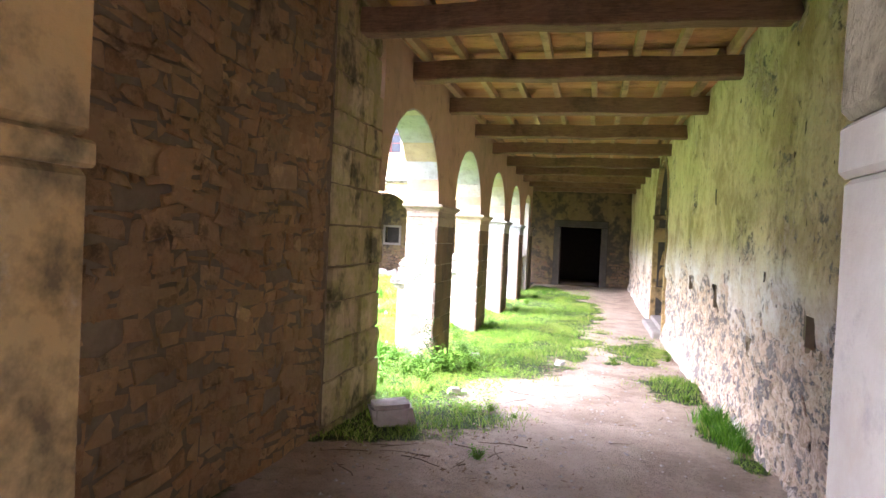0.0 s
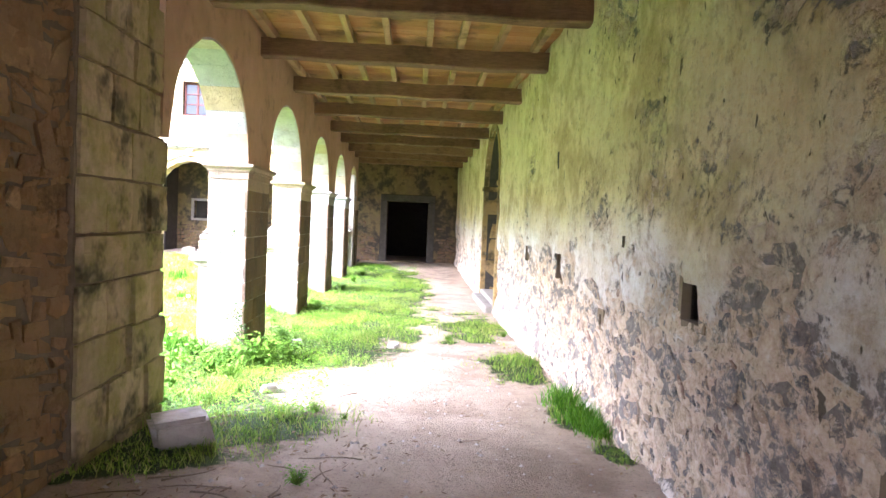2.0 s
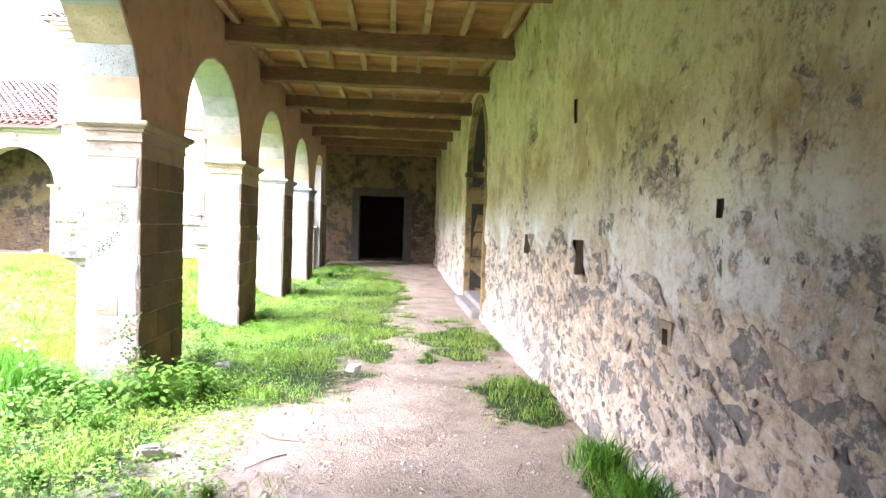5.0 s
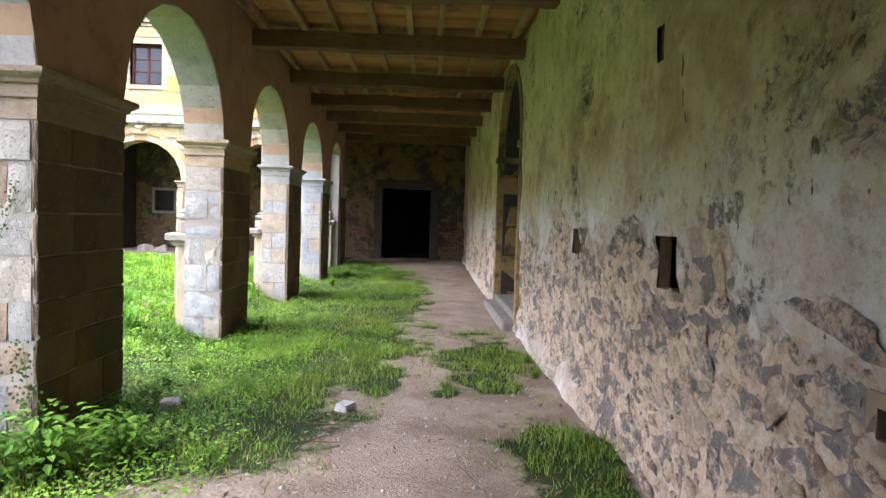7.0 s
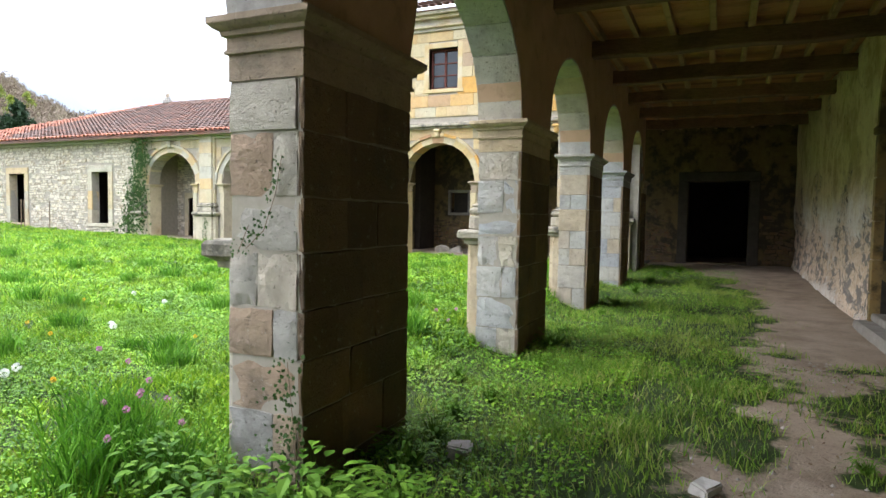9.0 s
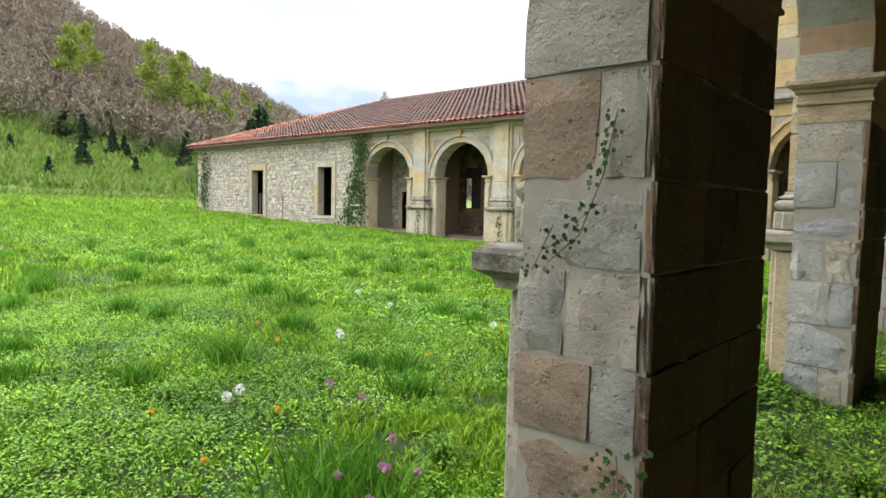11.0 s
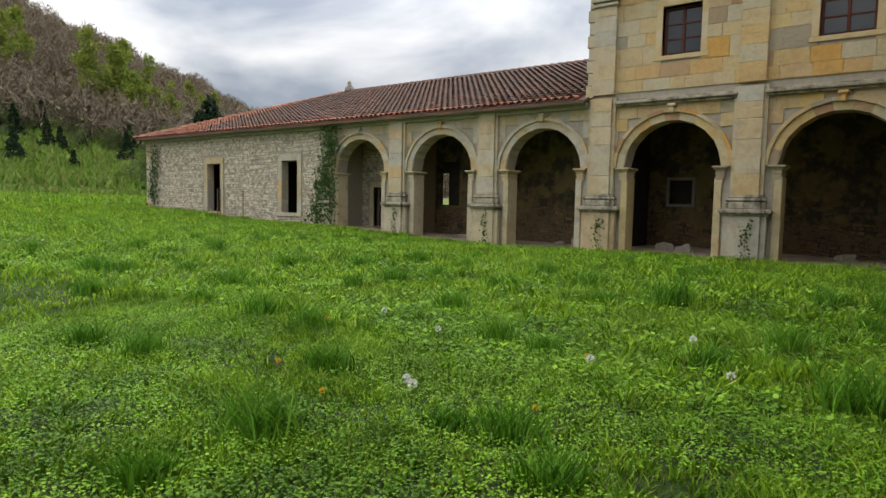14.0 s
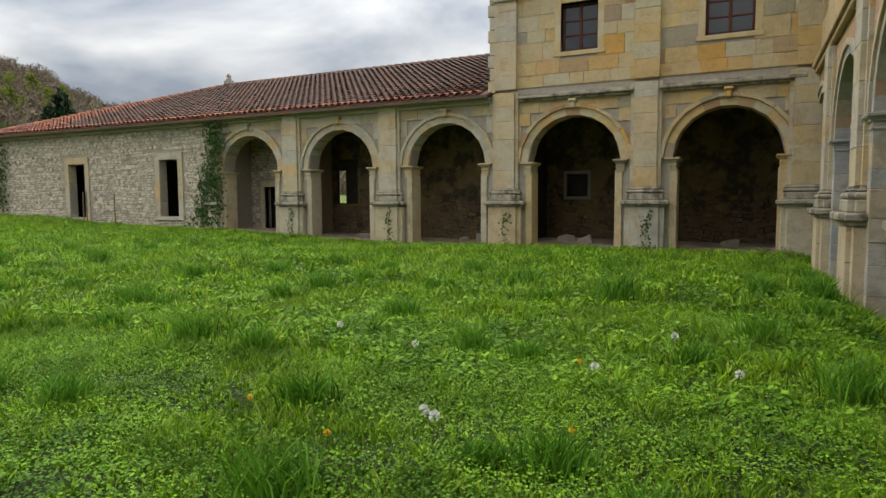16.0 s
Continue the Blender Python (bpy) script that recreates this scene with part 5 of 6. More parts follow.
joined("rubble_stones", [p for p in rubble("x", 27.0, -1, -17.5, -10.4, -0.6, 1.2, 0.2, [(-17.65, -16.4, 0.76, 2.6)], depth=0.04, rough=1.3) if p[0][0][2] < 0.7 or random.random() < 0.5], M_SHADED_RUBBLE, inner)
# Closing wall, again with shade as its colour.
wall_with_openings("wall_inner_side", "y", 27.3, 28.6, -1.0, 3.9, -10.3, -10.1, [], M_PAINTED_SHADE)
niche = thing("wall_niche_frame", "pale stone window frame in the dark back wall", "window frame")
part("casing", boxes((-9.52, -9.42, Y_END - 0.06, Y_END + .1, 0.97, 1.9), (-8.74, -8.64, Y_END - 0.06, Y_END + .1, 0.97, 1.9), (-9.42, -8.74, Y_END - 0.06, Y_END + .1, 1.8, 1.9), (-9.42, -8.74, Y_END - 0.08, Y_END + .1, 0.97, 1.07), bevel=0.01), M_FLOOR_SLAB, niche)
# This shutter is an added near-black panel for the unlit inside.
part("shutter", boxes((-9.42, -8.74, Y_END + 0.3, Y_END + .34, 1.07, 1.8)), M_PAINTED_SHADE, niche)
for k, (x, y, s) in enumerate(((-15.9, 26.5, 0.42), (-15.5, 26.4, 0.36), (-15.0, 26.5, 0.4), (-11.6, 26.5, 0.45), (-8.9, 26.6, 0.5), (-8.3, 26.5, 0.45), (-4.5, 26.9, 0.4), (-12.2, 26.5, 0.35))):
    fb = thing("fallen_block", "fallen pale masonry block on the gallery floor", "stone block", "fallen blocks", pose(x, y, -0.42, 0, 8 * (k % 3), 35 * k))
    part("block", boxes((-s / 2, s / 2, -s / 3, s / 3, 0, s * 0.7), bevel=0.04, wobble=0.05), M_PALE_MORTAR, fb)

# long rubble front with two window openings
f_win = [(-29.0, -28.0, 0.35, 2.48, 0.0), (-23.75, -22.8, 0.42, 2.5, 0.0)]
wall_long = wall_with_openings("wall_long", "x", -34.2, -21.0, -1.0, 3.8, Y_F, Y_F + 0.3, f_win, M_PALE_MORTAR)
tagged(wall_long, "pale rubble stone wall with two tall openings", "wall")
pieces = rubble("x", Y_F, -1, -34.0, -21.05, 0.0, 3.62, 0.18, [(a - 0.25, b + 0.25, z0 - 0.16, z1 + 0.3) for a, b, z0, z1, r in f_win], depth=0.035, rough=1.2, wave=0.5)
joined("rubble_stones", pieces, M_PALE_RUBBLE, wall_long)
for a, b, z0, z1, r in f_win:
    w = thing("window_opening", "tall empty window opening with a pale stone surround", "window", "empty windows")
    for xa, xb in ((a - 0.24, a), (b, b + 0.24)):
        zs = cuts(z0, z1, 0.7, 0.2)
        for za, zb in zip(zs, zs[1:]):
            stone(w, M_LIGHT, xa, xb, Y_F - 0.05, Y_F + 0.28, za + 0.002, zb - 0.002)
    part("lintel", boxes((a - 0.24, b + 0.24, Y_F - 0.055, Y_F + 0.5, z1, z1 + 0.27), bevel=0.012), M_LIGHT, w)
    part("sill", boxes((a - 0.26, b + 0.26, Y_F - 0.08, Y_F + 0.5, z0 - 0.14, z0), bevel=0.012), M_LIGHT, w)
lq = thing("corner_quoins", "pale dressed quoins at the long wall's end", "quoins")
zs = cuts(-0.4, 3.75, 0.42, 0.15)
for i, (za, zb) in enumerate(zip(zs, zs[1:])):
    stone(lq, M_LIGHT, -34.3, -33.75 - (0.2 if i % 2 else 0), Y_F - 0.07, Y_F + 0.5, za + 0.002, zb - 0.002)
wall_with_openings("wall_long_end", "y", Y_F + 0.5, 37.5, -1.0, 3.8, -34.2, -33.7, [], M_PALE_MORTAR)
wall_with_openings("wall_long_rear", "x", -34.2, -10.0, -1.0, 3.8, 37.0, 37.5, [(-27.5, -22.5, -0.2, 3.2, 0.0)], M_PALE_MORTAR)
# Added wall, near black so that the long wall's windows look unlit.
wall_with_openings("wall_long_inner", "x", -33.7, -21.3, -1.0, 3.8, 27.5, 27.7, [], M_PAINTED_SHADE)
eave = thing("eaves_cornice", "moulded pale stone cornice under the long roof", "cornice")
part("moulding", boxes((-34.4, -10.6, Y_F - 0.12, Y_F + 0.5, 3.62, 3.72), (-34.5, -10.6, Y_F - 0.2, Y_F + 0.5, 3.722, 3.80), bevel=0.014), M_LIGHT, eave)
# Added floor, dark so that the window openings look unlit.
tagged(part("floor_long", boxes((-33.7, -21.3, Y_F + 0.3, 27.5, -0.3, 0.3)), M_DARK_STONE_SHADE, None), "floor added inside the long building, darkened for shade", "floor", kind="structure")
tagged(part("tower_side", boxes((-10.55, -10.05, Y_F + 0.5, 37.0, 3.8, 7.0)), M_PALE_MORTAR, None), "side wall of the tall block", "wall", kind="structure")
tagged(part("upper_floor_mass", boxes((-10.0, -2.75, 25.4, 37.0, 6.9, 7.0), (-2.1, 9.0, -3.3, 37.0, 6.9, 7.0)), M_PAINTED_SHADE, None), "attic floor", "ceiling", kind="structure")

# ---- tiled roofs ----
RIDGE_Y, RIDGE_Z, EAVE_Y, EAVE_Z = 31.1, 6.42, Y_F - 0.42, 3.84
HIP_X, X_LEFT, X_RIGHT = -26.6, -34.75, -10.55


def barrel(c, r0, r1, t0, t1, lift, across, along, up):
    """One half-round tile from t0 to t1 down the slope, centred at c across it."""
    vs, fs = [], []
    n = 4
    for t, r, l in ((t0, r0, lift), (t1, r1, 0.0)):
        for i in range(n + 1):
            a = math.pi * i / n
            vs.append(tuple(Vector(c) + across * (-math.cos(a) * r) + up * (math.sin(a) * r * 0.75 + l) + along * t))
    for i in range(n):
        fs.append((i, i + 1, n + 2 + i, n + 1 + i))
    return vs, fs


def slope_tiles(p0, along, across, length, width, pitch, course, inside):
    up = along.cross(across).normalized()
    if up.z < 0:
        up = -up
    out = []
    nc, nr = int(width / pitch), int(length / course) + 1
    for c in range(nc):
        for r in range(nr):
            q = p0 + across * ((c + 0.5) * pitch + random.uniform(-.012, .012))
            m = q + along * (r * course + course / 2)
            if inside(m):
                out.append((r, barrel(q, 0.105, 0.085, r * course - 0.03, (r + 1) * course, 0.035 + random.uniform(-.006, .012), across, along, up)))
    return out


long_roof = thing("tiled_roof", "long hipped roof of weathered red clay barrel tiles", "roof")
slope = Vector((0, RIDGE_Y - EAVE_Y, RIDGE_Z - EAVE_Z))
south_len = slope.length
s_dir = slope.normalized()
k_hip = (HIP_X - X_LEFT) / (RIDGE_Y - EAVE_Y)
deck = bmesh.new()
co = [(X_LEFT, EAVE_Y, EAVE_Z), (X_RIGHT, EAVE_Y, EAVE_Z), (X_RIGHT, RIDGE_Y, RIDGE_Z), (HIP_X, RIDGE_Y, RIDGE_Z), (X_LEFT, 2 * RIDGE_Y - EAVE_Y, EAVE_Z), (X_RIGHT, 2 * RIDGE_Y - EAVE_Y, EAVE_Z)]
vs = [deck.verts.new((x, y, z - 0.02)) for x, y, z in co]
lo = [deck.verts.new((x, y, z - 0.10)) for x, y, z in co]
for f in ((0, 1, 2, 3), (0, 3, 4), (3, 2, 5, 4)):
    deck.faces.new([vs[i] for i in f])
    deck.faces.new([lo[i] for i in f][::-1])
for a, b in ((0, 1), (1, 2), (2, 5), (5, 4), (4, 0)):
    deck.faces.new([vs[a], lo[a], lo[b], vs[b]])
part("deck", deck, M_TILE, long_roof)
main = slope_tiles(Vector((X_LEFT, EAVE_Y, EAVE_Z)), s_dir, Vector((1, 0, 0)), south_len, X_RIGHT - X_LEFT, 0.235, 0.34, lambda m: (m.x - X_LEFT) > k_hip * (m.y - EAVE_Y))
single("roof_tile", [p for r, p in main if r == 0][-110:], M_EAVE_TILE, long_roof)
joined("roof_tiles_newer", [p for r, p in main if r in (1, 2) and random.random() < (0.75 if p[0][0][0] > -14 else 0.25)], M_TILE_FRESH, long_roof)
def newer(p):
    x, y, z = p[0][0]
    f = (y - EAVE_Y) / (RIDGE_Y - EAVE_Y)
    return x < X_LEFT + k_hip * (y - EAVE_Y) + 4.8 * (1 - f / 0.85)


joined("roof_tiles", [p for r, p in main if r > 0 and not newer(p)], M_TILE, long_roof)
joined("roof_tiles_orange", [p for r, p in main if r > 0 and newer(p)], M_TILE_FRESH, long_roof)
joined("eave_tiles_far", [p for r, p in main if r == 0][:-110], M_TILE_FRESH, long_roof)
w_slope = Vector((HIP_X - X_LEFT, 0, RIDGE_Z - EAVE_Z))
west = slope_tiles(Vector((X_LEFT, EAVE_Y, EAVE_Z)), w_slope.normalized(), Vector((0, 1, 0)), w_slope.length, 2 * (RIDGE_Y - EAVE_Y), 0.235, 0.34, lambda m: abs(m.y - RIDGE_Y) < (RIDGE_Y - EAVE_Y) * (1 - (m.x - X_LEFT) / (HIP_X - X_LEFT)))
joined("west_roof_tiles", [p for r, p in west], M_TILE_FRESH, long_roof)


def ridge_tiles(a, b, name):
    a, b = Vector(a), Vector(b)
    d = b - a
    n = int(d.length / 0.36)
    d.normalize()
    side = d.cross(Vector((0, 0, 1))).normalized()
    up = side.cross(d).normalized()
    joined(name, [barrel(a, 0.15, 0.13, i * 0.36 - 0.03, (i + 1) * 0.36, 0.03, side, d, up) for i in range(n)], M_TILE if name == "ridge_tiles" else M_TILE_FRESH, long_roof)


ridge_tiles((HIP_X, RIDGE_Y, RIDGE_Z), (X_RIGHT, RIDGE_Y, RIDGE_Z), "ridge_tiles")
ridge_tiles((X_LEFT, EAVE_Y, EAVE_Z), (HIP_X, RIDGE_Y, RIDGE_Z), "hip_tiles")
cross = thing("roof_finial", "small weathered stone finial on the roof ridge", "finial", at=pose(HIP_X + 0.2, RIDGE_Y, RIDGE_Z + 0.05))
part("base", boxes((-0.2, 0.2, -0.16, 0.16, 0.0, 0.2), (-0.12, 0.12, -0.1, 0.1, 0.2, 0.3), bevel=0.03), M_ASHLAR, cross)
part("knob", boxes((-0.07, 0.07, -0.06, 0.06, 0.3, 0.5), (-0.13, 0.13, -0.06, 0.06, 0.35, 0.43), bevel=0.025), M_ASHLAR, cross)
tall_roof = thing("tiled_roof", "red clay tile eaves of the tall block's roof", "roof")
part("deck", boxes((-11.0, -2.3, Y_F - 0.35, 37, 7.1, 7.14), (X_OUT - 0.35, 9, 0.5, Y_F - 0.36, 7.1, 7.14)), M_TILE, tall_roof)
up_dir = Vector((0, 1, 0.42)).normalized()
main = slope_tiles(Vector((-11.0, Y_F - 0.5, 7.14)), up_dir, Vector((1, 0, 0)), 2.4, 8.2, 0.235, 0.34, lambda m: True)
joined("roof_tiles", [p for r, p in main], M_TILE, tall_roof)
e_dir = Vector((1, 0, 0.42)).normalized()
main = slope_tiles(Vector((X_OUT - 0.5, 5.6, 7.14)), e_dir, Vector((0, 1, 0)), 2.4, 19.0, 0.235, 0.34, lambda m: True)
joined("east_roof_tiles", [p for r, p in main], M_TILE, tall_roof)

# ---- hills, woods and trees beyond the courtyard ----
HX, HY = -4.0, 9.0


def hill_point(th, r):
    """th: degrees to the left of +y."""
    ridge = np.interp(th, [0, 30, 45, 53, 61, 73, 90, 130], [0.5, 0.8, 2.4, 5.9, 9.1, 14.0, 18.4, 19.0])
    s = np.clip((r - 62) / 150.0, 0, 1)
    rise = np.tan(np.radians(ridge)) * 212.0
    z = 1.0 + rise * (0.55 * s + 0.45 * s * s * (3 - 2 * s)) - np.clip(r - 212, 0, 200) * 0.12
    z = z + 1.2 * np.sin(th * 0.9 + r * 0.03) * s + 0.8 * np.sin(th * 2.3) * s
    return HX - np.sin(np.radians(th)) * r, HY + np.cos(np.radians(th)) * r, z - 0.4 * (r < 66)


def make_hill():
    th = np.arange(5, 131, 0.8)
    r = np.array([56, 62, 66, 70, 76, 84, 92, 102, 114, 126, 138, 150, 165, 180, 195, 212, 240, 300])
    gt, gr = np.meshgrid(th, r)
    x, y, z = hill_point(gt, gr)
    nx = len(th)
    verts = np.stack([x, y, z], -1).reshape(-1, 3)
    i = (np.arange(len(r) - 1)[:, None] * nx + np.arange(nx - 1)[None, :]).ravel()
    tris = np.concatenate([np.stack([i, i + 1, i + nx + 1], -1), np.stack([i, i + nx + 1, i + nx], -1)])
    me = big_mesh("backdrop_hill", verts, tris, M_HILL)
    at = me.attributes.new("woods", "FLOAT", "POINT")
    at.data.foreach_set("value", np.clip((gr - 84 - 8 * np.sin(gt * 0.8)) / 14, 0, 1).astype(np.float32).ravel())
    for p in me.polygons:
        p.use_smooth = True
    tagged(new("backdrop_hill", me), "green lower slope and brown wooded hillside", "hill", kind="structure")


make_hill()
rng = np.random.default_rng(7)


def bare_woods(n, twigs):
    th = rng.uniform(34, 112, n)
    r = rng.uniform(90, 214, n)
    x, y, z = hill_point(th, r)
    h = rng.uniform(3.5, 6.5, n)
    m = n * twigs
    base = np.repeat(np.stack([x, y, z], -1), twigs, 0)
    hh = np.repeat(h, twigs)
    lv = rng.uniform(0.25, 1.0, m)
    sp = rng.normal(0, 1, (m, 3)) * (0.17 * hh * (1.2 - lv * 0.6))[:, None]
    c = base + np.stack([np.zeros(m), np.zeros(m), hh * lv], -1) + sp * np.array([1, 1, 0.4])
    d1 = rng.normal(0, 1, (m, 3)) * 0.34 + np.array([0, 0, 0.4])
    d2 = rng.normal(0, 1, (m, 3)) * 0.12
    v = np.stack([c - d1 * 0.6, c + d2, c + d1 * 0.9], 1).reshape(-1, 3)
    t = np.arange(m * 3).reshape(-1, 3)
    trunk = np.stack([np.stack([x - 0.12, y, z], -1), np.stack([x + 0.12, y, z], -1), np.stack([x, y, z + h * 0.8], -1)], 1).reshape(-1, 3)
    t2 = np.arange(n * 3).reshape(-1, 3) + len(v)
    me = big_mesh("bare_woodland", np.concatenate([v, trunk]), np.concatenate([t, t2]), M_BARE_WOOD)
    tagged(new("bare_woodland", me), "leafless brown deciduous woodland on the hill", "woodland", kind="stuff")


bare_woods(7600, 56)


def foliage(n, spread, size, tri_dir=0.0, flat=1.0):
    """n small leaf triangles about clumps; spread is a list of (centre, radius)."""
    idx = rng.integers(0, len(spread), n)
    c = np.array([spread[i][0] for i in idx], float)
    rad = np.array([spread[i][1] for i in idx])
    d = rng.normal(0, 1, (n, 3))
    d /= np.linalg.norm(d, axis=1)[:, None]
    c = c + d * (rad * rng.uniform(0.35, 1.0, n) ** 0.5)[:, None] * np.array([1, 1, flat])
    a = rng.normal(0, 1, (n, 3)) * size
    b = rng.normal(0, 1, (n, 3)) * size
    v = np.stack([c, c + a, c + b], 1).reshape(-1, 3)
    return v, np.arange(n * 3).reshape(-1, 3)


def tree(x, y, z, h, kind, label, group):
    t = thing("tree", label, "tree", group, pose(x, y, z))
    bm = bmesh.new()
    rings = 6
    prev = None
    lean = random.uniform(-0.04, 0.04)
    top = h * (0.95 if kind == "conifer" else 0.7)
    for i in range(rings + 1):
        f = i / rings
        r = 0.03 * h * (1 - 0.85 * f)
        ring = [bm.verts.new((lean * h * f + r * math.cos(a), r * math.sin(a), top * f)) for a in [k * math.pi / 3 for k in range(6)]]
        if prev:
            for q in range(6):
                bm.faces.new((prev[q], prev[(q + 1) % 6], ring[(q + 1) % 6], ring[q]))
        prev = ring
    limbs = []
    for i in range(9):
        f = random.uniform(0.3, 0.9)
        a = random.uniform(0, 6.28)
        ln = h * random.uniform(0.15, 0.3) * (1.2 - f)
        p0 = Vector((lean * h * f, 0, top * f))
        p1 = p0 + Vector((math.cos(a) * ln, math.sin(a) * ln, ln * 0.6))
        w = 0.008 * h
        q = [bm.verts.new(p0 + Vector((w, 0, 0))), bm.verts.new(p0 + Vector((-w, w, 0))), bm.verts.new(p0 + Vector((-w, -w, 0))), bm.verts.new(p1)]
        for f3 in ((0, 1, 3), (1, 2, 3), (2, 0, 3)):
            bm.faces.new([q[j] for j in f3])
        limbs.append(p1)
    part("trunk", bm, M_BARK, t)
    if kind == "conifer":
        clumps = []
        for i in range(90):
            f = random.uniform(0.12, 1.0)
            a = random.uniform(0, 6.28)
            rr = h * 0.32 * (1.05 - f) * random.uniform(0.4, 1.1)
            clumps.append(((rr * math.cos(a), rr * math.sin(a), h * f), 0.06 * h * (1.2 - 0.6 * f)))
        v, tr = foliage(5200, clumps, 0.022 * h, flat=0.5)
        m = M_CONIFER
    else:
        if kind == "shrub":
            limbs = [Vector((random.uniform(-.55, .55) * h, random.uniform(-.55, .55) * h, random.uniform(0.05, 0.75) * h)) for _ in range(16)]
            clumps = [((p.x, p.y, p.z), 0.13 * h) for p in limbs] + [((random.uniform(-.2, .2) * h, random.uniform(-.2, .2) * h, h * random.uniform(0.45, 0.95)), 0.11 * h) for _ in range(14)]
        else:
            clumps = [((0.6 * p.x, 0.6 * p.y, p.z), 0.085 * h) for p in limbs]
            for _ in range(20):
                f = random.uniform(0.25, 1.0)
                w = 0.17 * math.sin(math.pi * min(1.0, 0.25 + 0.75 * f)) + 0.02
                clumps.append(((random.uniform(-w, w) * h, random.uniform(-w, w) * h, h * f), random.uniform(0.05, 0.09) * h))
        v, tr = foliage(3000, clumps, 0.019 * h)
        m = M_SHRUB if kind == "shrub" else M_LIME
    ob = new("crown", big_mesh("crown", v, tr, m))
    ob.parent = t
    return t


for th, r, h in ((62, 112, 9), (66.5, 108, 10), (64, 116, 10), (60.5, 106, 7), (63.2, 105, 8), (71, 118, 9), (72.2, 112, 9), (64.6, 110, 10), (58, 118, 6), (79, 116, 9), (57, 150, 6), (59, 138, 6), (82, 106, 8)):
    x, y, z = hill_point(th, r)
    tree(float(x), float(y), float(z) - 0.2, 1.3 * h, "lime", "young lime-green spring tree on the wooded slope", "spring trees")
for th, r, h in ((57.4, 66, 9.4), (58.2, 67, 8.2), (56.6, 69, 8.0)):
    x, y, z = hill_point(th, r)
    tree(float(x), float(y), float(z) - 0.3, h, "conifer", "tall dark green conifer behind the long building", "conifers")
random.seed(17)
for i in range(22):
    th, r, h = random.uniform(60.5, 84), random.uniform(70, 94), random.uniform(1.8, 4.2)
    x, y, z = hill_point(th, r)
    tree(float(x), float(y), float(z) - 0.3, h, "conifer", "small dark young conifer on the green slope", "young conifers")
random.seed(31)
for i in range(46):
    th, r, h = random.uniform(55, 90), random.uniform(84, 102), random.uniform(1.6, 4.2)
    if i < 14:
        th, r, h = random.uniform(56.5, 63), random.uniform(62, 72), random.uniform(2.2, 4.0)
    x, y, z = hill_point(th, r)
    tree(float(x), float(y), float(z) - 0.2, h, "shrub", "dull green bush at the foot of the hill", "hillside bushes")


def slope_scrub(n):
    """Rough grass and bramble on the lower slope."""
    th, r = rng.uniform(50, 95, n), 61 + 46 * rng.uniform(0, 1, n) ** 0.8
    x, y, z = hill_point(th, r)
    h, w = rng.uniform(0.3, 1.1, n), rng.uniform(0.12, 0.4, n)
    a = rng.uniform(0, 6.28, n)
    c = np.stack([x, y, z - 0.1], -1)
    e = np.stack([np.cos(a) * w, np.sin(a) * w, np.zeros(n)], -1)
    tip = np.stack([rng.normal(0, 0.3, n), rng.normal(0, 0.3, n), h], -1)
    v = np.stack([c - e, c + e, c + tip], 1).reshape(-1, 3)
    m = leaf_material("slope_scrub", [(0.0, (0.11, 0.20, 0.03)), (0.5, (0.18, 0.29, 0.045)), (0.8, (0.26, 0.23, 0.09)), (1.0, (0.14, 0.23, 0.04))], 0.1, 0.9, ((0.08, 0.15, 0.025), (0.25, 0.31, 0.06)))
    tagged(new("slope_scrub", big_mesh("slope_scrub", v, np.arange(n * 3).reshape(-1, 3), m)), "rough grass and brambles on the lower slope", "scrub", kind="stuff")


slope_scrub(60000)


# ---- grass ----
def blades(px, py, h, w, lean, name, material, label, bend=None):
    n = len(px)
    z = ground_z(px, py) - 0.01
    a = rng.uniform(0, 2 * np.pi, n)
    side = np.stack([np.cos(a), np.sin(a), np.zeros(n)], -1) * (w / 2)[:, None]
    b = rng.uniform(0, 2 * np.pi, n) if bend is None else bend
    tip = np.stack([np.cos(b) * lean * h, np.sin(b) * lean * h, h], -1)
    base = np.stack([px, py, z], -1)
    mid = base + tip * np.array([0.35, 0.35, 0.62])
    v = np.stack([base - side, base + side, mid - side * 0.8, mid + side * 0.8, base + tip], 1).reshape(-1, 3)
    o = np.arange(n)[:, None] * 5
    t = np.concatenate([o + np.array([0, 1, 3]), o + np.array([0, 3, 2]), o + np.array([2, 3, 4])], 1).reshape(-1, 3)
    return tagged(new(name, big_mesh(name, v, t, material)), label, "grass", kind="stuff")


def scatter(n, x0, x1, y0, y1):
    return rng.uniform(x0, x1, n), rng.uniform(y0, y1, n)


def clumpiness(x, y):
    return np.clip((fbm(x, y, 1.5, 4, 11.0) - 0.34) * 3.2, 0, 1.4)


